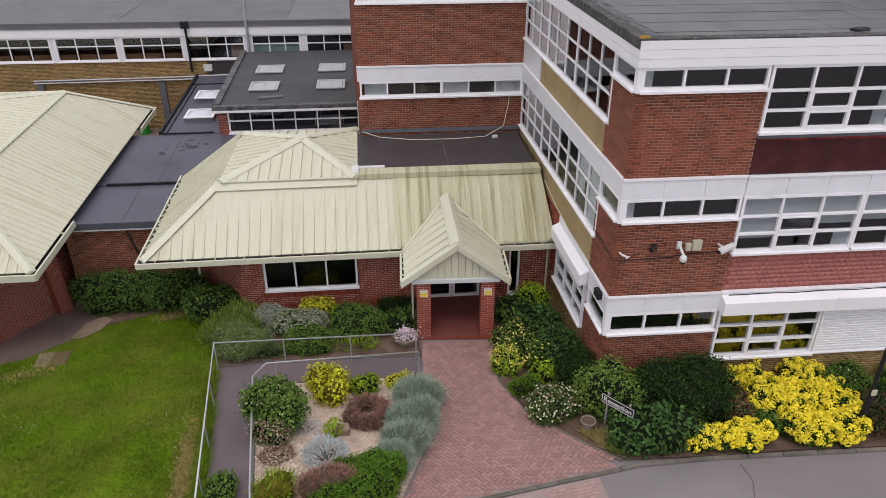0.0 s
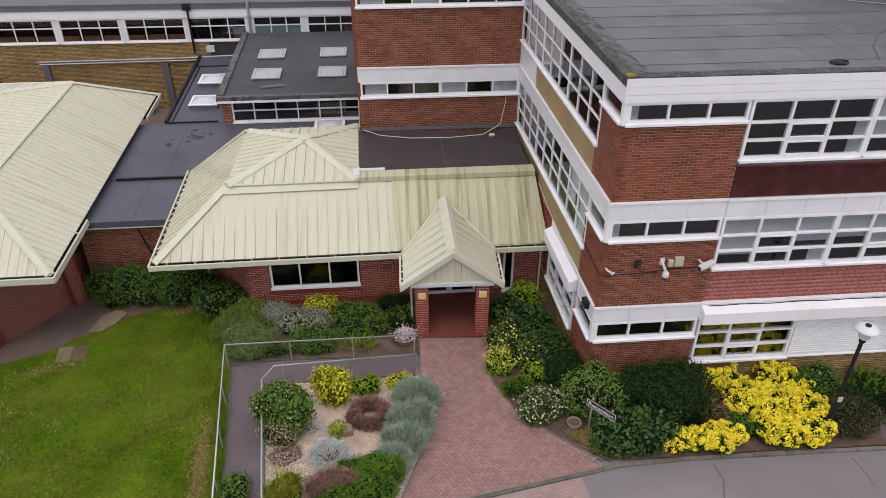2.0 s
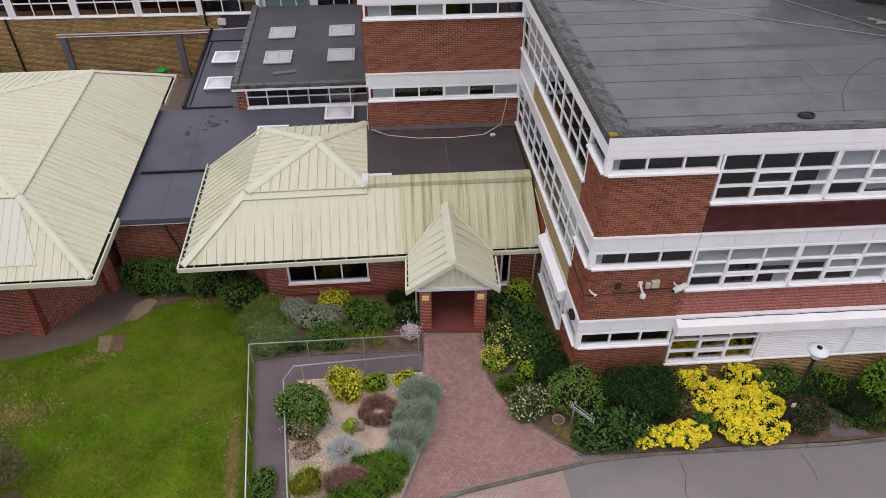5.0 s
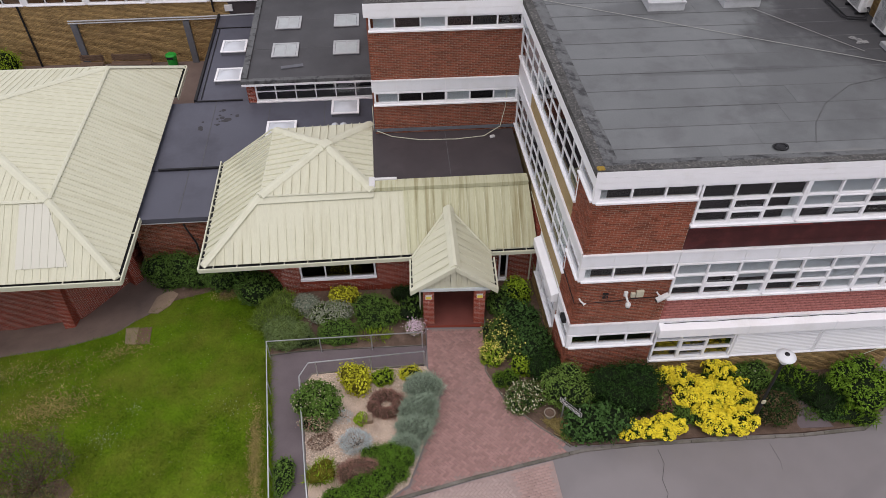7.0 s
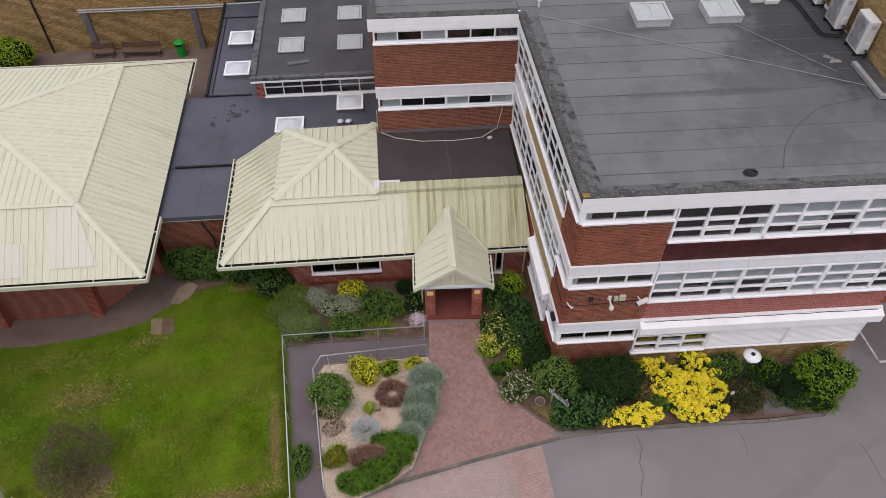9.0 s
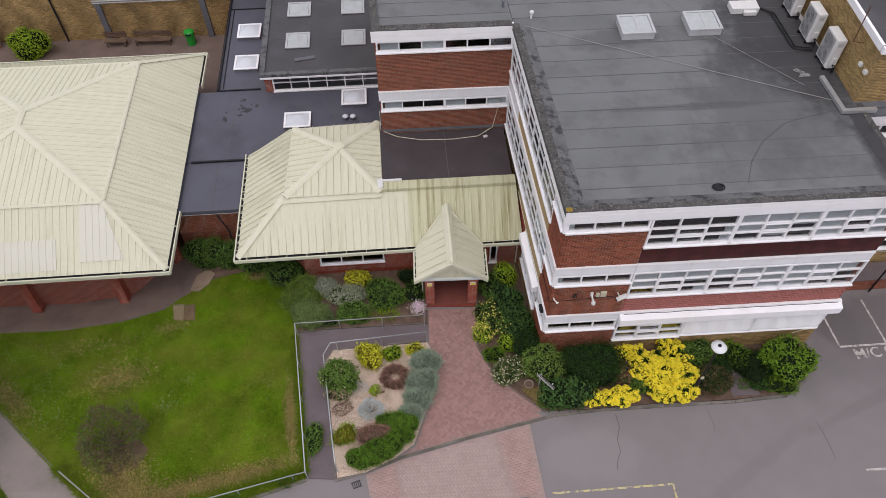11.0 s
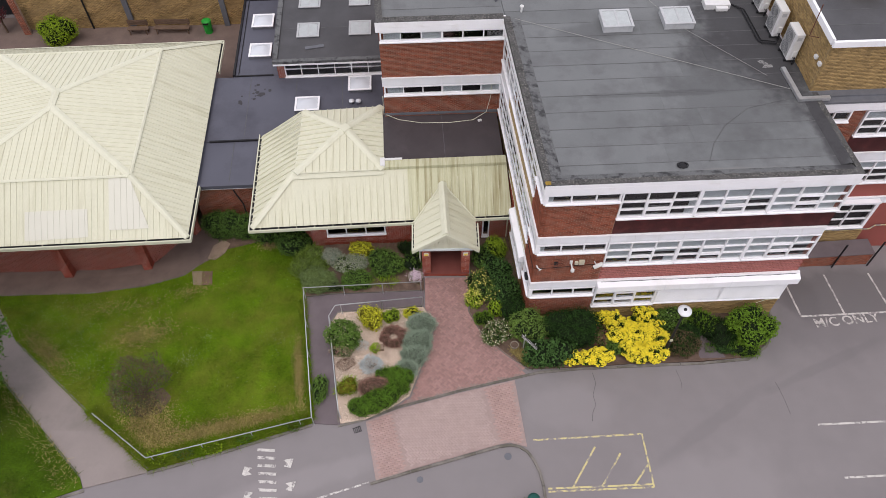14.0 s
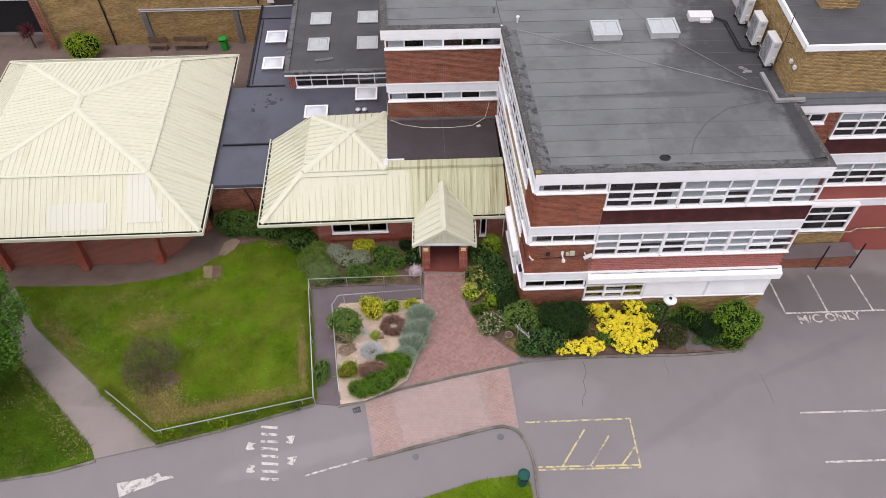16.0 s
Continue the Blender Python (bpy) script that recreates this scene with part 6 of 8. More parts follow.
for dz in (0.0, 0.14):
    downpipe(back, [BK.at(21.1, 0.12, 1.78 + dz), BK.at(29.0, 0.12, 1.86 + dz), BK.at(32.0, 0.12, 1.95 + dz)], 0.05, M_GALV)
for a in (21.2, 27.7):
    part("pipe_casing", finish(bm_box(BK, a, a + 0.35, 0.0, 0.18, -2.6, 1.75)), M_LEAD, back)
part("wall_box", finish(bm_box(BK, 30.3, 30.75, 0.0, 0.15, 2.3, 2.65)), M_CAMWHITE, back)
brick_wall(Face(-26.0, 39.0, 1.0, -89.0), back, [(0, 0.45, -3.0, 3.6)], M_BRICK, M_MORTAR, name="end_pier")

shed = thing("shelter", (-30, 43, -2), "open-fronted shelter with a grey flat roof, black sheets for its shade", "shelter")
part("roof", finish(bm_box(WORLD, -48, -26.0, 41.2, 46.5, 1.9, 2.1)), M_MEMB, shed)
part("fascia", finish(bm_box(WORLD, -48, -26.0, 41.08, 41.2, 1.82, 2.1)), M_WHITE, shed)
# black sheets, one across the open front, stand for the shade inside
part("back_wall", bm_box(WORLD, -48, -26.0, 44.0, 44.3, -3, 1.9), M_DARK, shed)
part("front_wall", bm_box(WORLD, -48, -26.0, 41.4, 41.5, -3, 1.82), M_DARK, shed)

# ---- right-hand wing and the plant room on its roof ----
RW = Face(18.5, 19.3, 1.6, -88.4)
wing = thing("school_building", (24, 19.4, 0), "set-back three-storey school wing with white window bands", "building")
school = wing
RWL = 16
for z0, z1, a1 in ((8.5, 9.0, 1.6), (5.3, 5.9, 1.6)):
    window(RW, wing, 0.1, 1.6, z0, z1 + 0.1, (0.5,), (), depth=0.05)
brick_wall(RW, wing, [(0, 2.2, 6.5, 8.44), (1.6, 2.2, 8.44, 9.15)], M_BRICK, M_MORTAR, name="front_wall")
for a in (2.25, 5.35, 8.45, 11.55):
    window(RW, wing, a, a + 3.05, 7.6, 9.1, THIRD, (0.33, 0.64), depth=0.06, blinds=((0, 2), (1, 2)))
for a in (0.1, 3.2, 6.3, 9.4, 12.5):
    window(RW, wing, a, a + 3.05, 4.4, 5.9, THIRD, (0.33, 0.64), depth=0.06, blinds=((0, 2), (1, 2), (2, 2)))
band(RW, 0, RWL, 5.9, 6.5, 15)
part("maroon_spandrel", finish(bm_box(RW, 2.2, RWL, -0.2, 0.0, 6.5, 7.5)), M_MAROON, wing)
part("red_spandrel", finish(bm_box(RW, 0, RWL, -0.2, 0.0, 3.3, 4.33)), M_SMOOTHRED, wing)
band(RW, 0, RWL, 2.75, 3.3, 12)
part("core_wall", bm_box(Face(18.5, 20.9, 1.6, 91.6), 0, RWL, 0, 0.3, -1.5, 9.2), M_ROOMSHADE, wing)
fascia(RW, 0, RWL, wing, 9.15, 9.6, 2)
part("coping", finish(bm_box(RW, -0.05, RWL, -0.7, 0.12, 9.6, 9.7)), M_LEAD, wing)
brick_wall(Face(18.5, 21.0, 1.6, -88.4), wing, [(0, 1.6, -1.6, 2.75)], M_YBRICK, M_YMORTAR, name="undercroft_wall")
part("lower_wall", bm_box(RW, 4.9, RWL, -0.25, 0.0, -1.6, 2.75), M_SMOOTHRED, wing)
part("back_wall", bm_box(RW, 0.0, 4.9, -2.2, -2.0, -1.6, 2.75), M_YBRICK, wing)
BAY = Face(20.3, 19.1, 1.6, -88.4)
bay = window(BAY, wing, 0.1, 3.72, 1.2, 3.05, THIRD, (0.35, 0.68), depth=0.05)
part("bay_box", bm_box(BAY, 0.1, 3.72, -0.195, -0.15, 1.15, 3.06), M_ROOMSHADE, wing)
part("bay_roof", finish(bm_box(BAY, 0.0, 3.82, -0.18, 0.1, 3.07, 3.16)), M_WHITE, wing)
part("bay_floor", finish(bm_box(BAY, 0.0, 3.82, -0.18, 0.08, 1.03, 1.13)), M_LEAD, wing)
part("bay_cheek", finish(bm_box(BAY, 3.74, 3.82, -0.18, 0.04, 1.14, 3.06)), M_WHITE, wing)
brick_wall(BAY, wing, [(-1.6, 3.95, -1.2, 0.96)], M_YBRICK, M_YMORTAR, thick=0.16, name="undercroft_wall")
downpipe(wing, [BAY.at(-1.4, 0.05, 0.98), BAY.at(3.0, 0.05, 1.0), BAY.at(4.2, 0.05, 1.0), BAY.at(4.6, -0.15, 1.02), BAY.at(12, -0.15, 1.1)], 0.035, M_YPAINT)
low_wall = thing("low_wall", (22.3, 17.9, -0.8), "low brown brick platform beside the motorcycle bays", "wall")
brick_wall(Face(20.4, 18.0, 3.0, -87.0), low_wall, [(0, 4.45, -1.2, 0.075)], M_BRICK, M_MORTAR, name="wall_body")
part("coping", finish(bm_box(Face(20.4, 18.0, 3.0, -87.0), -0.05, 4.5, -0.95, 0.04, 0.08, 0.13)), M_PATH, low_wall, "stained grey concrete top")
for x, y in ((22.86, 18.02), (24.82, 18.16)):
    tagged(part("steel_post", finish(bm_box(Face(x, y, 3.0, -87.0), 0, 0.06, 0, 0.06, ground(x, y) - 0.1, 1.2)), M_DARK), "thin black steel post beside the parking bays", "post", "parking posts")

pent = thing("plant_room", (22, 22, 9.7), "yellow brick plant room on the roof with a white edge", "building")
PF = Face(18.15, 19.85, 1.6, -88.4)
PL = Face(18.15, 19.85, 90.0, 181.6)
brick_wall(PF, pent, [(0, 12, 9.6, 12.08)], M_YBRICK, M_YMORTAR, name="front_wall")
brick_wall(PL, pent, [(0, 9, 9.6, 12.08)], M_YBRICK, M_YMORTAR, name="side_wall")
part("fascia", finish(bm_box(PF, -0.1, 12, -0.02, 0.1, 12.08, 12.35)), M_WHITE, pent)
part("fascia", finish(bm_box(PL, 0.1, 9, -0.02, 0.1, 12.08, 12.35)), M_WHITE, pent)
flat_roof("roof", pent, Face(18.15, 19.85, 1.6, 90.0), 0.02, 12, 0.02, 9, 12.34, M_CLER, strips=1.0, thick=0.2, label="dark gritty felt on the plant room roof")
part("flashing", finish(bm_box(PF, -0.1, 12, 0.0, 0.35, 9.6, 9.78)), M_LEAD, pent)
t = thing("chimney_stack", (20.3, 23.0, 12.3), "short yellow brick chimney stack on the plant room", "chimney")
brick_wall(Face(19.6, 22.6, 1.6, -88.4), t, [(0, 1.6, 12.25, 13.4)], M_YBRICK, M_YMORTAR, name="stack", thick=0.8)
part("flaunching", finish(bm_box(Face(19.5, 22.5, 1.6, 91.6), 0, 1.8, 0, 1.0, 13.4, 13.48)), M_LEAD, t)


# ---- roof plant, cables and fittings on the walls ----
def ac_unit(x, y, z, turn, label):
    """An outdoor condenser: casing, grille panel with two fans, side cover, feet and pipes."""
    t = thing("air_conditioner", (x, y, z), label, "air conditioner", "roof condensers")
    f = Face(x, y, turn, turn - 90)
    part("casing", finish(bm_box(f, -0.48, 0.48, -0.2, 0.18, z + 0.1, z + 1.42), 0.018), M_CAMWHITE, t)
    g = part("grille_panel", finish(bm_box(f, -0.43, 0.32, 0.18, 0.2, z + 0.17, z + 1.36), 0.006), M_GRILLE, t, "grey wire fan guard")
    n, s = Vector((f.d[0], f.d[1], 0)), Vector((f.a[0], f.a[1], 0))
    for k in (0.46, 1.06):
        bm = bmesh.new()
        c = f.at(-0.055, 0.203, z + k)
        for r in (0.08, 0.15, 0.22, 0.28):
            tube(bm, [c + n * 0.01 + s * r * math.cos(i * math.tau / 20) + Vector((0, 0, r * math.sin(i * math.tau / 20))) for i in range(21)], 0.008, 4)
        part("fan_ring", finish(bm), M_LEAD, g)
    part("side_cover", finish(bm_box(f, 0.48, 0.55, -0.12, 0.06, z + 0.3, z + 0.62), 0.01), M_CAMWHITE, t)
    part("badge", finish(bm_box(f, 0.48, 0.484, -0.1, 0.1, z + 1.12, z + 1.3)), M_RIM, t)
    for a in (-0.36, 0.36):
        part("foot", finish(bm_box(f, a - 0.04, a + 0.04, -0.24, 0.24, z - 0.02, z + 0.1)), M_DARK, t)
    for d in (-0.06, 0.0):
        bm = bmesh.new()
        tube(bm, [f.at(0.53, d, z + 0.34), f.at(0.66, d, z + 0.3), f.at(0.68, d, z + 0.05)], 0.022, 6)
        part("pipe", finish(bm), M_DARK, t)


M_GRILLE = mat("condenser_grille", (0.33, 0.33, 0.32), 0.6, var=0.15, scale=8, fine=120, bump=0.3)
for x, y in ((17.83, 22.27), (17.68, 23.95), (17.6, 25.75)):
    ac_unit(x, y, 9.73, -88, "tall white twin-fan air conditioning unit on the roof")


def low_unit():
    t = thing("roof_vent_box", (15.6, 26.0, 9.73), "low white ventilation box with a hood on the roof", "vent")
    f = Face(15.6, 26.0, 0, -90)
    part("casing", finish(bm_box(f, -0.6, 0.6, -0.3, 0.3, 9.7, 9.98), 0.015), M_CAMWHITE, t)
    part("hood", finish(bm_box(f, -0.1, 0.45, 0.3, 0.5, 9.74, 9.92), 0.015), M_CAMWHITE, t)


low_unit()


def line_thing(name, points, r, material, label, category):
    bm = bmesh.new()
    tube(bm, points, r, 6)
    tagged(part(name, finish(bm), material), label, category)


line_thing("roof_pipe", [(16.3, 26.0, 9.8), (16.7, 25.6, 9.8), (16.85, 23.3, 9.8), (16.95, 23.1, 9.8), (17.6, 23.0, 9.8), (17.7, 23.2, 9.85)], 0.032, M_DARK, "black insulated pipe run on the roof felt", "pipe")
line_thing("roof_pipe", [(16.4, 26.0, 9.78), (16.85, 25.6, 9.78), (17.0, 23.3, 9.78), (17.6, 23.15, 9.8)], 0.026, M_DARK, "black insulated pipe run on the roof felt", "pipe")


line_thing("cable", [(5.75, 25.3, 9.78)] + [(6.4 + k * 1.1, 25.0 - k * 0.5, 9.755) for k in range(11)] + [(17.5, 19.75, 9.8)], 0.011, M_CABLE, "pale cable lying across the flat roof", "cable")
line_thing("cable", [(11.5, 28.5, 9.76), (13.5, 24.5, 9.76), (16.6, 20.9, 9.76)], 0.007, M_CABLE, "thin pale cable across the roof", "cable")
line_thing("roof_seam_crack", [(12.9, 15.9, 9.735), (13.3, 16.9, 9.735), (14.0, 17.9, 9.735), (15.2, 18.9, 9.735), (17.3, 19.5, 9.735)], 0.01, M_SEAM, "dark wandering crack in the roof felt", "crack")
line_thing("cable", [(-0.35, 25.0, 4.05), (0.3, 24.75, 3.92), (1.5, 24.5, 3.9), (3.0, 24.5, 3.9), (4.2, 24.65, 3.92), (4.9, 24.95, 4.2), (5.1, 25.2, 5.0), (5.15, 25.25, 6.3)], 0.016, M_TRIM, "pale cable looped across the flat roof to the wall", "cable")
line_thing("cable", [(-0.5, 25.2, 3.9), (-0.48, 25.15, 5.2)], 0.015, M_TRIM, "pale cable running up the brick corner", "cable")
tagged(part("roof_debris", finish(bm_box(Face(4.55, 24.6, 20, 110), -0.1, 0.1, -0.06, 0.06, 3.88, 3.97), 0.01), M_CAMWHITE), "small white block lying on the flat roof", "debris")
tagged(part("white_gutter_end", finish(bm_box(Face(-0.45, 21.85, 2, 92), 0.0, 0.95, -0.06, 0.06, 3.9, 4.0), 0.01), M_CAMWHITE), "bright white plastic trim at the roof edge", "trim")
tagged(part("white_corner_piece", finish(bm_box(Face(-0.45, 21.6, 2, 92), -0.15, 0.1, -0.2, 0.35, 3.86, 4.02), 0.02), M_CAMWHITE), "bright white flashing piece at the roof corner", "trim")


def roof_outlet():
    t = thing("roof_outlet", (11.8, 15.72, 9.73), "low black rainwater outlet with a loose coil round it", "roof outlet")
    bm = bmesh.new()
    turned(bm, (11.8, 15.72, 9.72), [(0.15, 0.0), (0.15, 0.03), (0.09, 0.06), (0.03, 0.065)], 14)
    part("guard", finish(bm), M_DARK, t)
    bm = bmesh.new()
    tube(bm, [(11.8 + (0.17 + 0.006 * k) * math.cos(k), 15.73 + (0.13 + 0.004 * k) * math.sin(k), 9.755 + 0.012 * math.sin(k * 2.1)) for k in np.linspace(0, 10.5, 34)], 0.02, 5)
    part("loose_ring", finish(bm), M_DARK, t)


roof_outlet()
for x, y in ((5.2, 26.6), (6.35, 25.75)):
    t = thing("roof_vent", (x, y, 9.73), "small grey vent pipe with a cap", "vent", "roof vents")
    bm = bmesh.new()
    turned(bm, (x, y, 9.72), [(0.05, 0.0), (0.05, 0.28), (0.1, 0.29), (0.09, 0.34), (0.03, 0.38)], 12)
    part("cowl", finish(bm), M_LEAD if x < 6 else M_CAMWHITE, t)
tagged(part("moss_clump", finish(bm_box(INNER, -0.08, 0.14, -0.06, 0.12, 9.8, 9.88), 0.03), mat("ochre_moss", (0.3, 0.2, 0.04), 0.95, var=0.4, scale=12, bump=0.8)), "ochre moss clump on the roof corner", "moss")
# square trunking along the edge of the roof
def duct(points, w, h):
    """A square-sided channel swept along a line, mitred at the bends."""
    pts = [Vector(p) for p in points]
    bm = bmesh.new()
    rings = []
    for i, p in enumerate(pts):
        a = (p - pts[i - 1]).normalized() if i else (pts[1] - p).normalized()
        b = (pts[i + 1] - p).normalized() if i + 1 < len(pts) else a
        m = (a + b).normalized()
        side = Vector((-m.y, m.x, 0)) * w / 2 / max(0.4, m.dot(a))
        rings.append([bm.verts.new(q) for q in (p - side, p + side, p + side + Vector((0, 0, h)), p - side + Vector((0, 0, h)))])
    for a, b in zip(rings, rings[1:]):
        for k in range(4):
            bm.faces.new((a[k], a[(k + 1) % 4], b[(k + 1) % 4], b[k]))
    bm.faces.new(rings[0][::-1])
    bm.faces.new(rings[-1])
    return finish(bm)


tagged(part("cable_tray", duct([(17.36, 21.3, 9.76), (17.5, 19.3, 9.76), (18.7, 19.26, 9.84)], 0.18, 0.14), M_GALV), "galvanised cable trunking along the roof edge", "trunking")
M_SPLASH = mat("dried_paint", (0.24, 0.24, 0.235), 0.8, var=0.4, scale=6, fine=30, bump=0.1, stain=(0.09, 0.09, 0.092), stain_amount=0.9, stain_scale=7.0, span=(0.47, 0.56))
bm = bmesh.new()
turned(bm, (16.73, 21.65, 9.742), [(0.24, -0.006), (0.24, 0.003), (0.1, 0.004)], 22)
for p in bm.verts:
    p.co += Vector((0.45 * noise.noise(p.co * 4.1), 0.3 * noise.noise(p.co * 4.1 + Vector((9, 0, 0))), 0))
tagged(part("paint_splash", finish(bm), M_SPLASH), "pale dried paint splash on the roof felt", "stain")
for x, y, z in ((18.2, 20.9, 11.0),):
    bm = bmesh.new()
    tube(bm, [PL.at(1.2, 0.0, 11.6), PL.at(1.2, 0.45, 11.7), PL.at(1.2, 0.5, 13.2)], 0.02, 6)
    tagged(part("aerial_bracket", finish(bm), M_RUST), "rusty aerial pole on the plant room wall", "bracket")
for a in (0.15, 0.6):
    tagged(part("wall_lamp", finish(bm_box(PL, a, a + 0.2, 0.0, 0.12, 10.95, 11.1), 0.01), M_CAMWHITE), "small white floodlight on yellow brickwork", "light", "roof lights")


def dome_camera(a, z):
    t = thing("security_camera", FRONT.at(a, 0.1, z), "white dome security camera on a wall bracket", "camera", "security cameras")
    part("bracket", finish(bm_box(FRONT, a - 0.06, a + 0.06, 0.0, 0.08, z + 0.05, z + 0.25), 0.01), M_CAMWHITE, t)
    bm = bmesh.new()
    tube(bm, [FRONT.at(a, 0.06, z + 0.16), FRONT.at(a, 0.22, z + 0.1), FRONT.at(a + 0.05, 0.3, z - 0.02)], 0.035, 8)
    part("arm", finish(bm), M_CAMWHITE, t)
    bm = bmesh.new()
    turned(bm, FRONT.at(a + 0.05, 0.3, z - 0.2), [(0.04, 0.2), (0.085, 0.16), (0.09, 0.07), (0.08, 0.03)], 16)
    part("housing", finish(bm), M_CAMWHITE, t, smooth=True)
    bm = bmesh.new()
    turned(bm, FRONT.at(a + 0.05, 0.3, z - 0.2), [(0.074, 0.03), (0.066, -0.02), (0.04, -0.05), (0.01, -0.058)], 16)
    part("dome", finish(bm), M_DARK, t, smooth=True)


dome_camera(1.62, 4.5)
for a, w, h in ((1.86, 0.14, 0.2), (2.08, 0.24, 0.28)):
    tagged(part("junction_box", finish(bm_box(FRONT, a - w / 2, a + w / 2, 0.0, 0.1, 4.5, 4.5 + h), 0.01), M_BEIGE), "beige electrical box fixed to the brick wall", "junction box", "wall boxes")


def box_camera(a, z, turn, size, label):
    c = FRONT.at(a, 0.25, z)
    t = thing("security_camera", c, label, "camera", "security cameras")
    f = Face(c.x, c.y, turn, turn + 90)
    bm = bmesh.new()
    tube(bm, [FRONT.at(a - 0.12, 0.0, z), FRONT.at(a - 0.1, 0.12, z), c], 0.03, 6)
    part("arm", finish(bm), M_CAMWHITE, t)
    bm = bmesh.new()
    box(bm, f, -size, size, -size * 0.36, size * 0.36, z - size * 0.28, z + size * 0.28)
    finish(bm)
    bmesh.ops.rotate(bm, cent=c, matrix=Matrix.Rotation(radians(14), 3, Vector((-f.d[0], -f.d[1], 0))), verts=bm.verts)
    part("housing", finish(bm, 0.02), M_CAMWHITE, t)
    part("lens", finish(bm_box(f, -size - 0.02, -size + 0.01, -size * 0.2, size * 0.2, z - size * 0.45, z - size * 0.12)), M_DARK, t)


box_camera(2.78, 4.62, 18, 0.225, "white box security camera on the brick wall")
box_camera(0.24, 4.48, 30, 0.07, "small white bullet camera near the wall corner")


def old_bracket():
    t = thing("wall_bracket", FRONT.at(0.95, 0.05, 4.6), "rusty old antenna bracket on the brickwork", "bracket")
    for s in ((0, 0, 0.28, 0.16), (0, 0.02, -0.25, 0.12), (0.05, -0.1, 0.1, -0.14)):
        bm = bmesh.new()
        tube(bm, [FRONT.at(0.95, 0.02, 4.6), FRONT.at(0.95 + s[2], 0.16, 4.6 + s[3])], 0.02, 5)
        part("arm", finish(bm), M_RUST, t)
    part("plate", finish(bm_box(FRONT, 0.87, 1.05, 0.0, 0.05, 4.48, 4.7)), M_DARK, t)


old_bracket()
line_thing("cable", [LEFT.at(1.5, 0.03, 4.35), FRONT.at(-0.02, 0.03, 4.26), FRONT.at(0.6, 0.03, 4.27), FRONT.at(1.3, 0.03, 4.3), FRONT.at(1.9, 0.03, 4.38), FRONT.at(2.9, 0.03, 4.42)], 0.014, M_DARK, "dark cable clipped along the brick wall", "cable")
line_thing("cable", [LEFT.at(1.75, 0.03, 3.1), LEFT.at(3.2, 0.03, 3.2), LEFT.at(5.0, 0.04, 3.35), LEFT.at(6.5, 0.05, 3.6)], 0.014, M_TRIM, "pale cable along the side wall", "cable")
tagged(part("flood_light", finish(bm_box(LEFT, 0.35, 0.68, 0.02, 0.18, 2.82, 3.05), 0.02), M_DARK), "black floodlight on the corner of the wall", "light")
line_thing("cable", [FRONT.at(11.2, 0.1, 0.7), FRONT.at(11.6, 0.1, 0.95), FRONT.at(12.2, 0.08, 0.95)], 0.014, M_TRIM, "pale cable under the shutter sill", "cable")
line_thing("cable", [FRONT.at(3.2 + k * 0.45, 0.115 + 0.012 * math.sin(k * 1.9), 3.108 + 0.006 * math.sin(k * 1.3)) for k in range(21)], 0.012, M_DARK, "black cable lying along the window hood", "cable")
line_thing("downpipe", [(-8.5, 22.0, 1.7), (-8.45, 21.98, 1.5), (-8.2, 21.97, 0.6), (-8.2, 21.97, -1.2)], 0.04, M_DARK, "black downpipe on the link wall", "downpipe")


# ---- rails and fences ----
def handrail(name, tops, posts, label, r=0.025, mid=False):
    """A tubular rail on posts. tops: places along the top; posts: how far along, as parts of the whole length."""
    pts = [Vector(p) for p in tops]
    t = thing(name, (pts[0].x, pts[0].y, ground(pts[0].x, pts[0].y)), label, "railing", "tubular railings")
    bm = bmesh.new()
    tube(bm, pts, r, 8)
    part("top_rail", finish(bm), M_KNEE if name == "knee_rail" else M_GALV, t, smooth=True)
    seg = [(b - a).length for a, b in zip(pts, pts[1:])]
    total = sum(seg)
    for k in posts:
        d = k * total
        for a, b, s in zip(pts, pts[1:], seg):
            if d <= s + 1e-6:
                p = a.lerp(b, min(1, d / s))
                break
            d -= s
        bm = bmesh.new()
        tube(bm, [(p.x, p.y, p.z - 0.01), (p.x + 0.001, p.y, ground(p.x, p.y) - 0.1)], r * 0.9, 8)
        part("post", finish(bm), M_KNEE if name == "knee_rail" else M_GALV, t)


handrail("handrail", [(-3.33, 9.25, 1.5), (-4.37, 16.08, 1.16), (1.34, 16.38, 1.05)], (0.0, 0.135, 0.27, 0.405, 0.544, 0.7, 0.85, 1.0), "galvanised tubular handrail along the outside of the ramp")
handrail("handrail", [(-2.2, 9.5, 1.56), (-2.36, 10.4, 1.5), (-2.99, 14.4, 1.27), (-2.74, 15.0, 1.22), (1.4, 15.48, 1.06)], (0.0, 0.17, 0.34, 0.505, 0.6, 0.8, 1.0), "galvanised tubular handrail beside the gravel bed")
handrail("knee_rail", [(-12.75, 9.65, 1.43), (-10.0, 7.6, 1.5), (-3.4, 9.35, 1.2)], (0.0, 0.18, 0.355, 0.55, 0.75, 0.95), "low grey tubular knee rail round the lawn", 0.024)


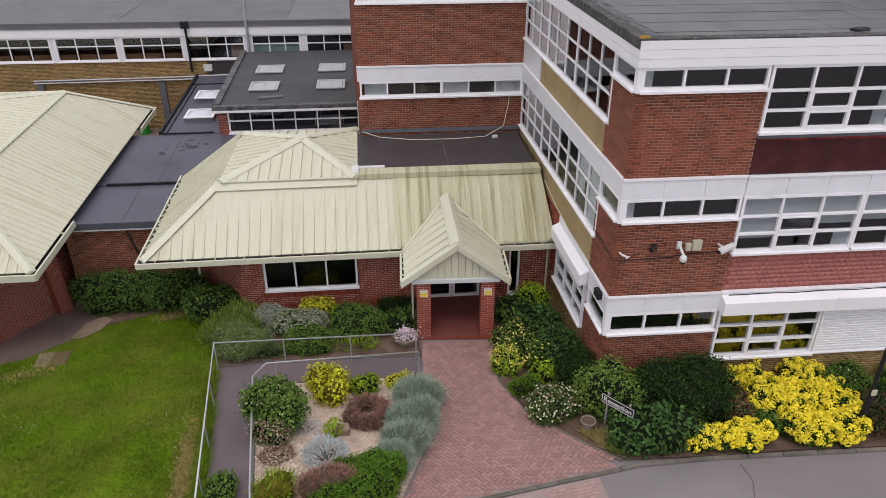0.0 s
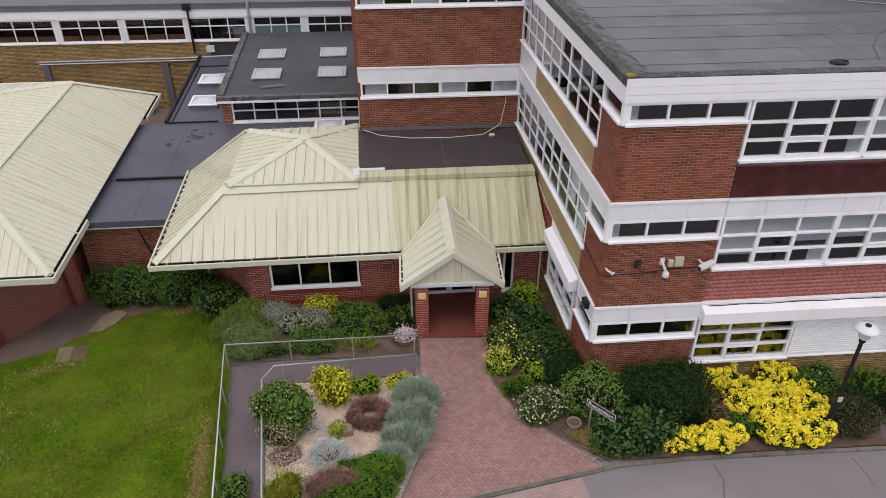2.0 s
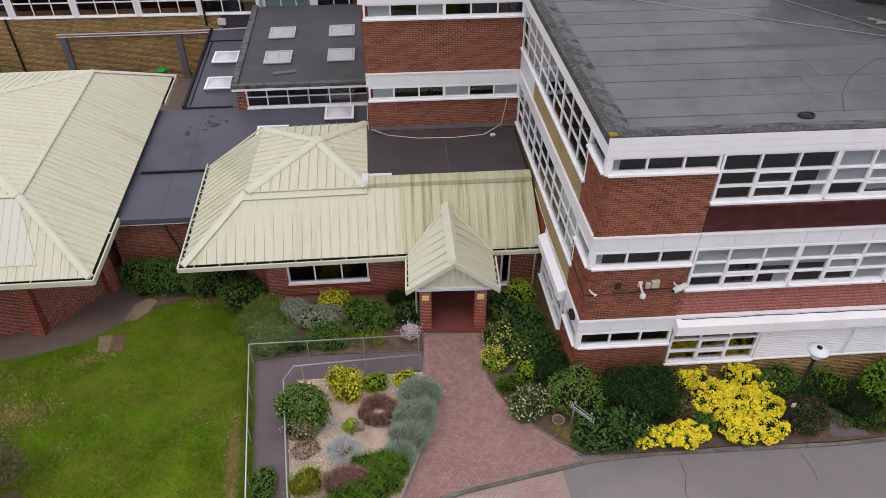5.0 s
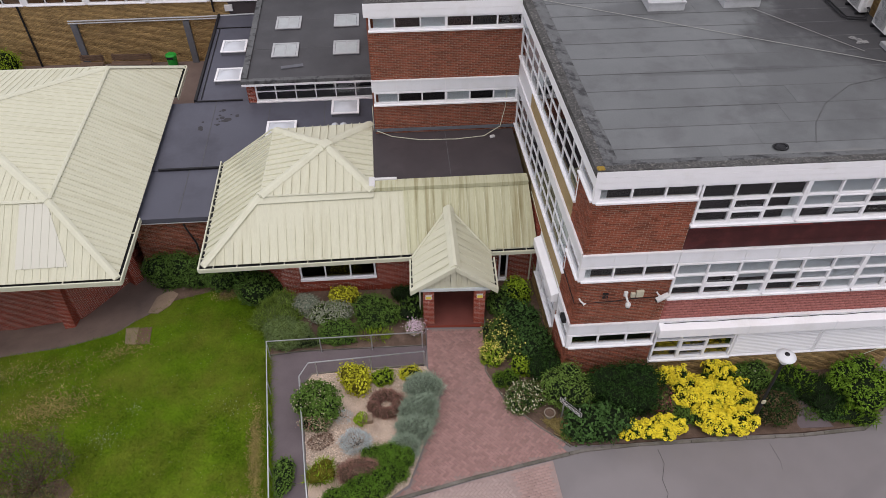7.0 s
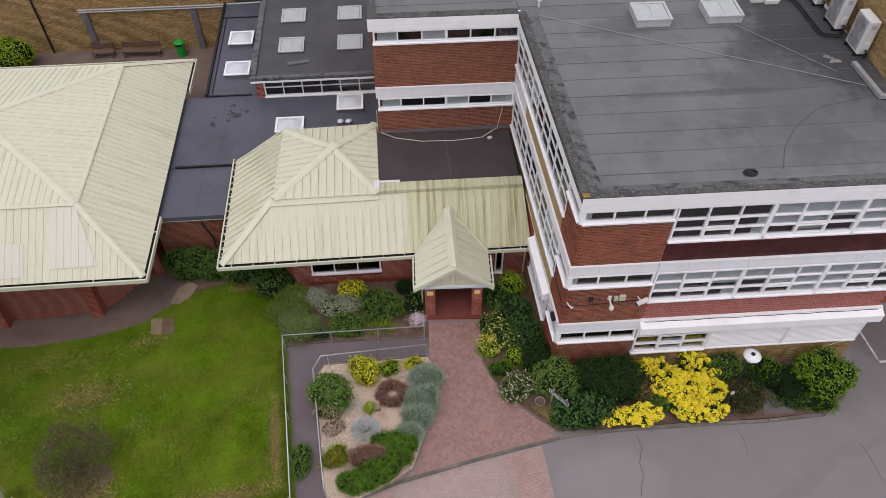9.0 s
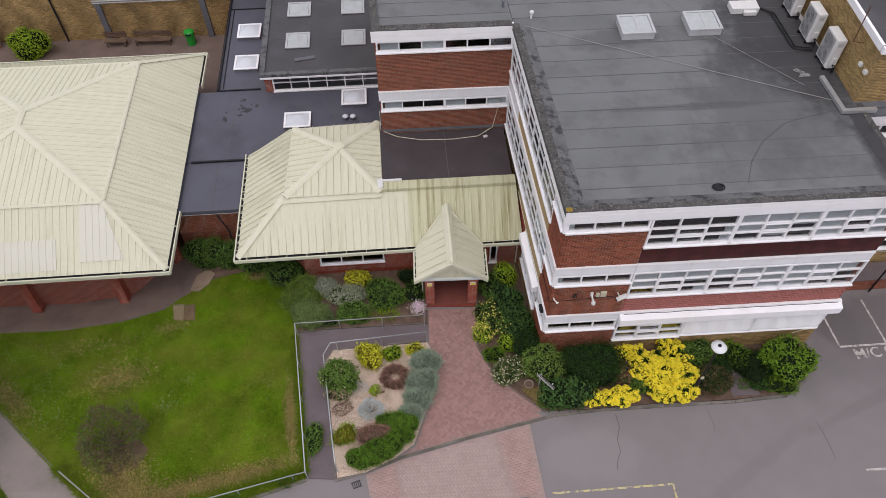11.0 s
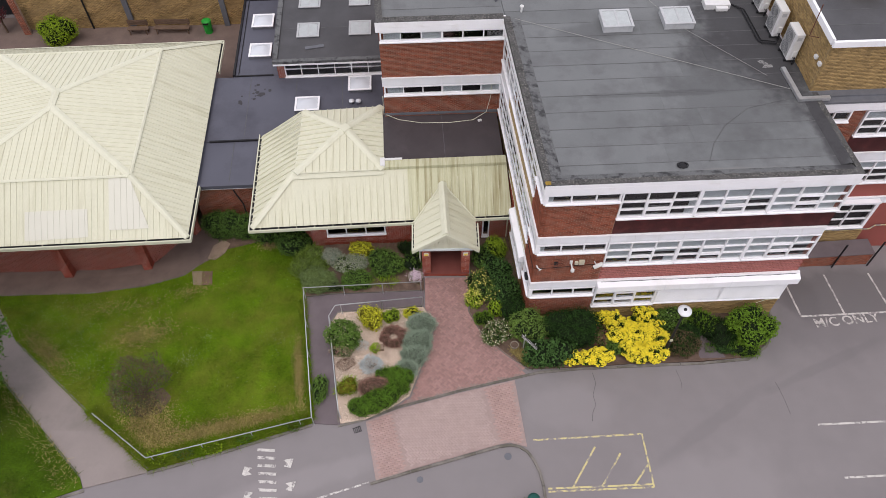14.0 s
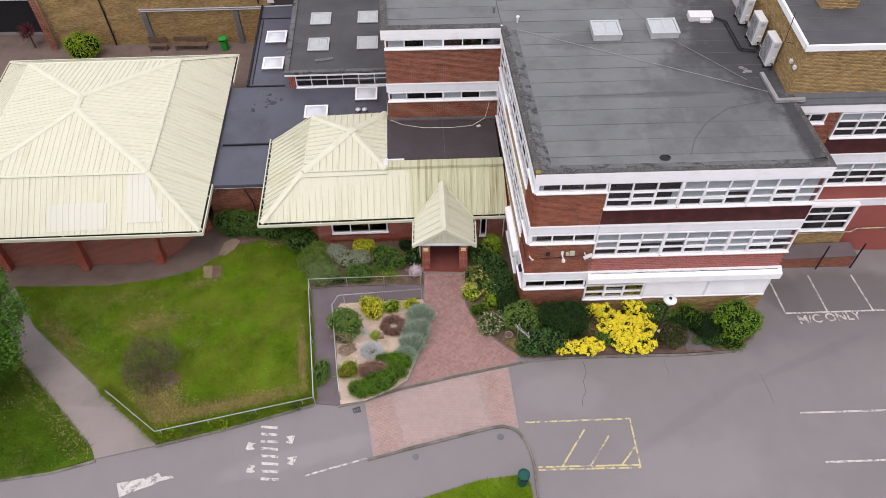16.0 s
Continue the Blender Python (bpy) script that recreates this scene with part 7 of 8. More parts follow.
# ---- lamp, sign, bins, benches, pots ----
def street_lamp(x, y):
    g = ground(x, y)
    t = thing("street_lamp", (x, y, g), "black lamp post with a white disc shade", "street lamp")
    bm = bmesh.new()
    turned(bm, (x, y, g), [(0.09, -0.1), (0.09, 1.3), (0.055, 1.42), (0.05, 3.5), (0.085, 3.56), (0.09, 3.66)], 12)
    part("post", finish(bm), M_DARK, t)
    bm = bmesh.new()
    turned(bm, (x, y, g), [(0.1, 3.66), (0.14, 3.7), (0.17, 3.93), (0.2, 3.95)], 16)
    part("lantern", finish(bm), M_LAMPW, t, "white translucent lantern body", smooth=True)
    bm = bmesh.new()
    turned(bm, (x, y, g), [(0.2, 3.93), (0.3, 3.96), (0.305, 3.99), (0.17, 4.05), (0.08, 4.07)], 28)
    part("shade", finish(bm), M_LAMPW, t, "white metal disc shade", smooth=True)
    bm = bmesh.new()
    turned(bm, (x, y, g), [(0.075, 4.06), (0.075, 4.1), (0.04, 4.12)], 12)
    part("cap", finish(bm), M_DARK, t)
    part("tag", finish(bm_box(WORLD, x - 0.06, x + 0.06, y - 0.11, y - 0.07, g + 1.5, g + 1.66)), M_BEIGE, t)


street_lamp(12.75, 12.67)


def reception_sign():
    a, b = Vector((6.04, 13.14)), Vector((6.62, 12.5))
    g = ground(6.35, 12.8)
    ang = math.degrees(math.atan2(b.y - a.y, b.x - a.x))
    f = Face(a.x, a.y, ang, ang - 90)
    n = (b - a).length
    t = thing("reception_sign", (6.35, 12.8, g), "black reception sign with white border on two posts", "sign")
    for k in (0.1, n - 0.14):
        part("post", finish(bm_box(f, k, k + 0.045, -0.06, -0.015, g - 0.1, g + 1.26)), M_GALV, t)
    z0 = g + 0.93
    part("board", finish(bm_box(f, -0.04, n + 0.04, -0.012, 0.012, z0, z0 + 0.27)), M_DARK, t)
    bm = bmesh.new()
    for r in ((-0.03, n + 0.03, z0 + 0.008, z0 + 0.026), (-0.03, n + 0.03, z0 + 0.244, z0 + 0.262), (-0.03, -0.012, z0 + 0.03, z0 + 0.24), (n + 0.012, n + 0.03, z0 + 0.03, z0 + 0.24)):
        box(bm, f, r[0], r[1], 0.012, 0.016, r[2], r[3])
    part("border", finish(bm), M_CAMWHITE, t)
    me = writing("Reception", 0.2, f.at(n / 2, 0.016, z0 + 0.13) - Vector(t.location), ang, M_CAMWHITE, 0.002, True)
    ob = new("lettering", me)
    ob.parent = t


reception_sign()


def litter_bin(x, y, z, r, h, material, label):
    t = thing("litter_bin", (x, y, z), label, "bin")
    bm = bmesh.new()
    turned(bm, (x, y, z), [(r * 0.88, -0.03), (r, h * 0.72), (r * 1.05, h * 0.74), (r * 1.05, h * 0.8)], 18)
    part("body", finish(bm), material, t, smooth=False)
    bm = bmesh.new()
    turned(bm, (x, y, z), [(r * 1.05, h * 0.8), (r * 1.08, h * 0.9), (r * 0.7, h * 0.98), (r * 0.2, h)], 18)
    part("hood", finish(bm), material, t)
    part("opening", finish(bm_box(WORLD, x - r * 0.6, x + r * 0.6, y - r * 1.07, y - r * 0.9, z + h * 0.76, z + h * 0.88)), M_DARK, t)


litter_bin(5.8, 5.55, ground(5.8, 5.55) + 0.07, 0.24, 0.95, M_TEALBIN, "dark green round litter bin on the grass corner")
litter_bin(-13.3, 39.0, ground(-13.3, 39.0) + 0.03, 0.3, 1.05, M_GREENBIN, "bright green plastic bin beside the yellow wall")


def bench(x, y, w):
    g = ground(x, y) + 0.035
    t = thing("bench", (x, y, g), "dark weathered wooden bench against the yellow wall", "bench", "courtyard benches")
    for k in range(4):
        part("seat_slat", finish(bm_box(WORLD, x - w / 2, x + w / 2, y - 0.4 + k * 0.11, y - 0.31 + k * 0.11, g + 0.42, g + 0.46)), M_WOOD, t)
    for k in range(3):
        part("back_slat", finish(bm_box(WORLD, x - w / 2, x + w / 2, y + 0.06, y + 0.1, g + 0.52 + k * 0.13, g + 0.62 + k * 0.13)), M_WOOD, t)
    for a in (-w / 2 + 0.1, w / 2 - 0.16):
        part("leg", finish(bm_box(WORLD, x + a, x + a + 0.06, y - 0.38, y - 0.32, g, g + 0.42)), M_WOOD, t)
        part("leg", finish(bm_box(WORLD, x + a, x + a + 0.06, y + 0.02, y + 0.08, g, g + 0.95)), M_WOOD, t)


bench(-15.75, 39.2, 2.4)
bench(-18.1, 39.15, 1.4)


def pot(x, y, r, h, label):
    g = ground(x, y) + 0.05
    t = thing("planter", (x, y, g), label, "planter", "garden pots")
    bm = bmesh.new()
    turned(bm, (x, y, g), [(r * 0.62, -0.02), (r * 0.9, h * 0.55), (r, h * 0.9), (r * 1.06, h * 0.92), (r * 1.06, h), (r * 0.92, h), (r * 0.88, h * 0.86)], 22)
    part("bowl", finish(bm), M_TERRA, t)
    bm = bmesh.new()
    turned(bm, (x, y, g), [(r * 0.87, h * 0.84), (r * 0.86, h * 0.88), (r * 0.2, h * 0.9)], 22)
    part("compost", finish(bm), M_SOIL, t)
    return t, g + h


# ---- planting ----
def leafy(pts, nrm, length, width, mode, curl=0.25):
    """Corners of leaves at pts. mode 0: lying over the surface, 1: standing out of it, 2: hanging strap."""
    n = len(pts)
    rnd = np.random.normal(size=(n, 3))
    if mode == 0:
        normal = nrm + 0.8 * rnd + np.array((0, 0, 0.35))
        normal /= np.linalg.norm(normal, axis=1)[:, None]
        axis = np.cross(normal, np.random.normal(size=(n, 3)))
    else:
        axis = nrm * 1.0 + 0.42 * rnd + np.array((0, 0, 0.55 if mode == 1 else 0.25))
        normal = np.cross(axis, np.random.normal(size=(n, 3)))
        normal /= np.linalg.norm(normal, axis=1)[:, None]
    axis /= np.linalg.norm(axis, axis=1)[:, None]
    side = np.cross(normal, axis)
    l = (length * np.random.uniform(0.6, 1.25, n))[:, None]
    w = (width * np.random.uniform(0.7, 1.2, n))[:, None]
    droop = normal * l * curl * np.random.uniform(-0.6, 1.0, n)[:, None]
    base = pts - axis * l * 0.4
    mid = pts + droop * 0.15
    out = np.stack([base, mid + side * w * 0.5, pts + axis * l * 0.6 - droop * 0.5, mid - side * w * 0.5], axis=1)
    return out.reshape(-1, 3)


def lobes_of(x, y, g, rx, ry, h, n, spread=0.55, size=0.55):
    """The rounded masses that a shrub is made of: centre and radii."""
    out = [np.array((x, y, g + h * 0.45, rx * 0.72, ry * 0.72, h * 0.5))]
    for i in range(n):
        a = i * 2.399 + random.uniform(-0.4, 0.4)
        k = spread * random.uniform(0.6, 1.15)
        s = size * random.uniform(0.7, 1.15)
        out.append(np.array((x + math.cos(a) * rx * k, y + math.sin(a) * ry * k, g + h * random.uniform(0.3, 0.68), rx * s, ry * s, h * 0.42 * random.uniform(0.75, 1.1))))
    return out


def on_lobes(lobes, count, g, shell=0.12):
    """Places and ways out over the joined surface of the lobes."""
    area = np.array([l[3] * l[4] + l[3] * l[5] + l[4] * l[5] for l in lobes])
    pick = np.random.choice(len(lobes), size=int(count * 2.2), p=area / area.sum())
    d = np.random.normal(size=(len(pick), 3))
    d /= np.linalg.norm(d, axis=1)[:, None]
    L = np.array(lobes)[pick]
    bumps = 1 + 0.2 * np.sin(d[:, 0] * 9 + L[:, 0] * 5) * np.sin(d[:, 1] * 8 + L[:, 1] * 7) + 0.07 * np.sin(d[:, 2] * 17 + L[:, 0] * 11 + d[:, 0] * 13)
    p = L[:, :3] + d * L[:, 3:] * (bumps + np.random.uniform(-shell, 0.05, len(pick)))[:, None]
    stray = np.random.uniform(size=len(pick)) < 0.14
    p += d * (stray * np.random.uniform(0.0, 0.13, len(pick)))[:, None] * np.minimum(1, L[:, 3:4] / 0.35)
    keep = p[:, 2] > g + 0.02
    for i, l in enumerate(lobes):
        q = (((p - l[:3]) / l[3:]) ** 2).sum(axis=1)
        keep &= (q > 0.72) | (pick == i)
    p, d, L = p[keep][:count], d[keep][:count], L[keep][:count]
    n = d / L[:, 3:]
    return p, n / np.linalg.norm(n, axis=1)[:, None]


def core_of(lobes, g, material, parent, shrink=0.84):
    # solid core whose darker colour puts in the shade between the leaves
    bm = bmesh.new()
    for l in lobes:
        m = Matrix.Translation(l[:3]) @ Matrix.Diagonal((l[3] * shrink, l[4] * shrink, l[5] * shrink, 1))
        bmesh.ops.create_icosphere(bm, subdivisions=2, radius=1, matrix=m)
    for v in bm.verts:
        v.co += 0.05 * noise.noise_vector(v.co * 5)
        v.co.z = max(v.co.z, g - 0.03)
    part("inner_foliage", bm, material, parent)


QUAD = np.array(((0, 1, 2, 3),))


def leaves_mesh(name, verts, material, parent, label=""):
    n = len(verts) // 4
    arrays(name, verts, (np.arange(n) * 4)[:, None] + QUAD, material, parent, label, "stuff")


def shrub(label, x, y, rx, ry, h, leaf, length=0.075, width=0.045, mode=0, n=7, density=1.0, blooms=(), name="shrub", dark=None, lift=0.05, spread=0.55, size=0.55, core=True, shell=0.14, group=""):
    """A shrub of leaves over rounded masses, on stems, with or without blooms. blooms: (material, count, size, cluster)."""
    g = ground(x, y) + lift
    t = thing(name, (x, y, g), label, name.replace("_", " "), group)
    lobes = lobes_of(x, y, g, rx, ry, h, n, spread, size)
    bm = bmesh.new()
    for l in lobes:
        tube(bm, [(x + random.uniform(-0.06, 0.06), y + random.uniform(-0.06, 0.06), g - 0.08), ((x + l[0]) / 2, (y + l[1]) / 2, g + (l[2] - g) * 0.5), (l[0], l[1], l[2])], [0.022, 0.016, 0.008], 5)
    part("branchwork", finish(bm), M_STEM, t)
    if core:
        core_of(lobes, g, dark or M_LEAFSHADE, t)
    area = 2 * math.pi * max(rx, ry) * (h + min(rx, ry)) * 0.6
    count = int(min(14000, density * 2.6 * area / (length * width)))
    p, nrm = on_lobes(lobes, count, g, shell)
    leaves_mesh("leaves", leafy(p, nrm, length, width, mode), leaf, t)
    for bmat, bcount, bsize, cluster in blooms:
        p, nrm = on_lobes([l for l in lobes], bcount, g, 0.0)
        p, nrm = p[nrm[:, 2] > -0.1], nrm[nrm[:, 2] > -0.1]
        if cluster > 1:
            ball = np.random.normal(size=(len(p) * cluster, 3))
            nrm = np.repeat(nrm, cluster, axis=0)
            if cluster < 20:
                p = np.repeat(p, cluster, axis=0) + ball * bsize * 1.1
            else:
                ball += nrm * 0.9
                ball /= np.linalg.norm(ball, axis=1)[:, None]
                p = np.repeat(p, cluster, axis=0) + ball * np.repeat(np.random.uniform(0.07, 0.115, (len(p), 1)), cluster, axis=0)
                nrm = ball
        p = p + nrm * (0.04 if cluster < 20 else 0.0)
        slim = bmat is L_TWIG
        leaves_mesh("twig_growth" if slim else "blossom", leafy(p, nrm, bsize, 0.014 if slim else bsize * 0.9, 1 if slim else 0), bmat, t)
    return t


M_STEM = mat("bark", (0.11, 0.075, 0.05), 0.9, var=0.3, scale=8, bump=0.3)
# darkened core colours stand in for the shade deep in each shrub
M_LEAFSHADE = mat("leaf_gap_shade", (0.009, 0.016, 0.006), 0.9, var=0.4, scale=6, fine=30, bump=0.5, spec=0.1)
M_GOLDCORE = mat("gold_gap_shade", (0.1, 0.09, 0.012), 0.9, var=0.5, scale=6, fine=30, bump=0.5, spec=0.1)
M_FEATHERCORE = mat("feather_gap_shade", (0.07, 0.1, 0.025), 0.9, var=0.5, scale=6, fine=30, bump=0.5, spec=0.1)
M_GREYCORE = mat("grey_gap_shade", (0.12, 0.15, 0.11), 0.9, var=0.4, scale=6, fine=30, bump=0.5, spec=0.1)
L_LAUREL = leaf_material("laurel_leaf", (0.068, 0.125, 0.025), rough=0.6)
L_DARK = leaf_material("dark_leaf", (0.021, 0.05, 0.011), rough=0.65)
L_MID = leaf_material("mid_green_leaf", (0.092, 0.165, 0.029))
L_HEDGE = leaf_material("clipped_hedge_leaf", (0.088, 0.175, 0.018))
L_BRIGHT = leaf_material("bright_green_leaf", (0.118, 0.215, 0.02))
L_FEATHER = leaf_material("feathery_leaf", (0.155, 0.23, 0.04))
L_GOLD = leaf_material("golden_leaf", (0.44, 0.44, 0.028))
L_LIME = leaf_material("lime_leaf", (0.21, 0.31, 0.02))
L_GREY = leaf_material("grey_leaf", (0.25, 0.265, 0.2), pieces=0.3)
L_GREYGREEN = leaf_material("grey_green_leaf", (0.13, 0.18, 0.065), pieces=0.3)
L_LAV = leaf_material("lavender_leaf", (0.34, 0.42, 0.32), pieces=0.25)
L_SILVER = leaf_material("silver_leaf", (0.55, 0.6, 0.6), pieces=0.25)
L_HEATH = leaf_material("dried_heather", (0.33, 0.19, 0.15))
L_BROWN = leaf_material("dry_brown_leaf", (0.2, 0.12, 0.085))
L_ROSE = leaf_material("dull_rose_leaf", (0.25, 0.07, 0.08))
L_PURPLE = leaf_material("bronze_leaf", (0.12, 0.08, 0.045))
L_TWIG = leaf_material("bare_twig", (0.125, 0.085, 0.058))
L_DULL = leaf_material("dull_olive_leaf", (0.085, 0.095, 0.045))
L_LIGHT = leaf_material("light_green_leaf", (0.13, 0.21, 0.042))
L_BLUE = leaf_material("blue_green_leaf", (0.047, 0.1, 0.026))
B_YELLOW = leaf_material("yellow_bloom", (0.9, 0.765, 0.055), var=0.12, pieces=0.2)
B_WHITE = leaf_material("white_bloom", (0.66, 0.63, 0.46), var=0.1, pieces=0.2)
B_PALE = leaf_material("pale_yellow_bloom", (0.7, 0.6, 0.15), var=0.15, pieces=0.3)
B_PINK = leaf_material("pale_pink_bloom", (0.66, 0.52, 0.6), var=0.2, pieces=0.35)
B_CREAM = leaf_material("cream_bloom", (0.5, 0.46, 0.3), var=0.2, pieces=0.3)

HEDGE = "dark glossy evergreen hedge shrub against the brick wall"
shrub(HEDGE, -9.45, 21.3, 0.95, 0.8, 1.35, L_LAUREL, 0.095, 0.06, n=9, group="hedge shrubs")
shrub(HEDGE, -8.1, 21.05, 1.1, 0.8, 1.35, L_LAUREL, 0.095, 0.06, n=9, group="hedge shrubs")
shrub(HEDGE, -6.7, 20.6, 1.1, 0.85, 1.25, L_LAUREL, 0.095, 0.06, n=9, group="hedge shrubs")
shrub(HEDGE, -5.35, 19.75, 1.05, 0.85, 1.15, L_LAUREL, 0.095, 0.06, n=9, group="hedge shrubs")
shrub("spreading grey-green feathery shrub by the handrail", -3.8, 16.85, 0.95, 0.75, 0.7, L_GREYGREEN, 0.12, 0.024, 0, n=9, density=1.2, dark=M_FEATHERCORE)
shrub("tall feathery green shrub at the edge of the lawn", -4.5, 18.2, 0.95, 0.95, 0.8, L_FEATHER, 0.2, 0.022, 1, n=9, density=1.3, dark=M_FEATHERCORE)
shrub("woolly grey-white shrub under the window", -3.25, 18.55, 0.58, 0.5, 0.68, L_GREY, 0.06, 0.035, n=7, dark=M_GREYCORE)
shrub("golden yellow-leaved shrub under the reception window", -1.78, 18.98, 0.64, 0.52, 0.8, L_GOLD, 0.12, 0.065, n=9, dark=M_GOLDCORE)
shrub("grey-green leafy shrub in the soil bed", -2.2, 17.95, 0.8, 0.55, 0.72, L_GREYGREEN, 0.07, 0.035, n=9, blooms=((L_GREY, 2200, 0.07, 1),))
shrub("low spreading green shrub behind the rail", -2.0, 17.05, 0.85, 0.6, 0.62, L_MID, 0.08, 0.035, n=8)
shrub("low green cover along the foot of the rail", -3.2, 16.6, 0.75, 0.3, 0.35, L_GREYGREEN, 0.1, 0.03, 1, n=6)
shrub("low green cover along the foot of the rail", -1.9, 16.68, 0.7, 0.28, 0.38, L_MID, 0.08, 0.04, n=6)
shrub("rounded dense green shrub beside the porch", -0.45, 18.0, 0.95, 0.82, 0.85, L_MID, 0.07, 0.038, n=9)
shrub("broad-leaved glossy green plant by the pillar", 0.85, 18.1, 0.5, 0.55, 0.6, L_LAUREL, 0.24, 0.14, 1, n=6, density=0.7)
shrub("bare twiggy dark bush against the wall", 0.7, 19.15, 0.6, 0.4, 0.75, L_DARK, 0.1, 0.02, 1, n=6, density=0.5)
shrub("strappy yellow-green clump behind the handrail", -0.5, 16.85, 0.65, 0.26, 0.35, L_LIME, 0.26, 0.025, 1, n=4, density=0.5, core=False)
shrub("large shrub with cream flowers in the gravel", -2.3, 13.45, 0.8, 0.8, 1.25, L_MID, 0.075, 0.03, n=9, blooms=((L_MID, 1500, 0.1, 1), (B_CREAM, 340, 0.055, 1)))
shrub("faded tan flower heads low on the shrub", -2.33, 12.72, 0.5, 0.22, 0.75, L_GREYGREEN, 0.07, 0.035, n=6, density=0.6, blooms=((B_CREAM, 260, 0.05, 1), (L_HEATH, 500, 0.05, 1)))
shrub("golden-leaved rounded shrub in the gravel", -1.05, 14.5, 0.58, 0.52, 0.9, L_GOLD, 0.11, 0.065, n=8, dark=M_GOLDCORE)
shrub("small lime-green shrub in the gravel", -0.15, 14.78, 0.42, 0.36, 0.5, L_LIME, 0.07, 0.045, n=6)
shrub("small yellow-flowered plant in the gravel", 0.85, 14.98, 0.45, 0.3, 0.4, L_GOLD, 0.1, 0.05, n=6, density=0.9)


def hollow_heather(x, y):
    """A low ring of dried twigs round a hollow."""
    g = ground(x, y) + 0.05
    t = thing("shrub", (x, y, g), "low mound of dried brown heather with a hollow centre", "shrub")
    lobes = [np.array((x + math.cos(i * 0.57) * 0.43, y + math.sin(i * 0.57) * 0.4, g + 0.12, 0.2 + 0.03 * math.sin(i * 2.3), 0.18, 0.34)) for i in range(11)]
    core_of(lobes, g, M_STEM, t, 0.78)
    p, nrm = on_lobes(lobes, 6500, g, 0.22)
    leaves_mesh("leaves", leafy(p, nrm, 0.08, 0.02, 1), L_HEATH, t)


hollow_heather(0.02, 13.62)
tagged(part("stone_block", finish(bm_box(Face(-0.62, 13.02, 8, 98), -0.2, 0.2, -0.13, 0.13, ground(-0.62, 13.02) + 0.02, ground(-0.62, 13.02) + 0.3), 0.02), M_SLAB), "small weathered stone block on the gravel", "stone block")
for x, y, r in ((1.33, 14.3, 0.72), (1.25, 13.33, 0.76), (0.95, 12.5, 0.68), (0.68, 11.8, 0.6)):
    shrub("rounded grey-green lavender mound beside the paving", x, y, r, r * 0.85, 0.74, L_LAV, 0.15, 0.014, 1, n=5, density=1.5, group="lavender mounds", dark=M_GREYCORE, size=0.62, spread=0.36)
shrub("silvery-leaved bushy plant in the gravel", -0.95, 12.1, 0.5, 0.44, 0.6, L_SILVER, 0.07, 0.028, 1, n=8, density=1.3, core=False, shell=0.45)
shrub("spindly yellow-green plant in the gravel", -0.8, 12.95, 0.25, 0.22, 0.5, L_LIME, 0.09, 0.045, n=5, density=0.8, core=False)
shrub("sparse silvery ground plant in the gravel", -1.5, 13.2, 0.45, 0.3, 0.22, L_SILVER, 0.06, 0.025, n=5, density=0.25, core=False)
for x, y, h in ((-1.35, 9.95, 0.6), (-0.95, 10.02, 0.7), (-0.5, 10.25, 0.75), (-0.08, 10.5, 0.78), (0.25, 10.95, 0.8), (0.5, 11.35, 0.78), (0.1, 11.42, 0.72), (-0.3, 11.38, 0.5)):
    shrub("clipped green low hedge at the bed corner", x, y, 0.5, 0.46, h, L_HEDGE, 0.055, 0.032, n=8, group="clipped hedge", density=1.2, shell=0.08)
shrub("purple-brown twiggy heather along the hedge", -0.78, 10.88, 0.72, 0.36, 0.85, L_HEATH, 0.13, 0.014, 1, n=8, density=0.9, dark=M_STEM)
shrub("spiky yellow-green clump of sword leaves", -1.95, 10.95, 0.5, 0.5, 0.6, L_LIME, 0.34, 0.03, 1, n=5, density=0.6, dark=M_GOLDCORE)
shrub("dry brown withered plant on the gravel", -2.1, 12.2, 0.45, 0.32, 0.2, L_BROWN, 0.08, 0.02, 1, n=5, density=0.5, core=False)
shrub("leafy weeds growing at the foot of the rail", -3.2, 10.9, 0.36, 0.75, 0.4, L_MID, 0.085, 0.05, n=8, density=0.8)

shrub("yellow-green feathery shrub in the corner by the wall", 5.15, 18.8, 0.62, 0.55, 1.1, L_LIME, 0.11, 0.05, n=8)
shrub("dark green leafy shrub beside the porch pillar", 4.5, 18.2, 0.6, 0.75, 1.05, L_LAUREL, 0.14, 0.08, n=8)
shrub("dense dark blue-green shrub along the wall", 5.1, 17.3, 0.85, 0.85, 1.1, L_BLUE, 0.12, 0.07, n=9)
shrub("dense dark blue-green shrub along the wall", 5.55, 16.2, 0.75, 0.85, 1.0, L_BLUE, 0.12, 0.07, n=9)
shrub("green shrub with yellow flowers spilling to the paving", 4.3, 16.5, 0.6, 0.9, 0.85, L_LAUREL, 0.1, 0.06, n=9, blooms=((B_PALE, 420, 0.07, 1),))
shrub("yellow-flowered clump at the paving edge", 4.0, 15.75, 0.42, 0.5, 0.65, L_LIME, 0.07, 0.04, n=7, blooms=((B_PALE, 60, 0.045, 10),))
shrub("yellow-flowered leafy shrub in the bed", 4.85, 16.0, 0.5, 0.5, 0.8, L_LAUREL, 0.09, 0.055, n=7, blooms=((B_PALE, 120, 0.07, 1),))
shrub("bright lime-green leafy plant in the bed", 5.0, 15.15, 0.45, 0.4, 0.6, L_LIME, 0.12, 0.07, n=7)
shrub("small green mound at the paving edge", 4.4, 14.6, 0.48, 0.45, 0.5, L_BRIGHT, 0.08, 0.025, 1, n=6)
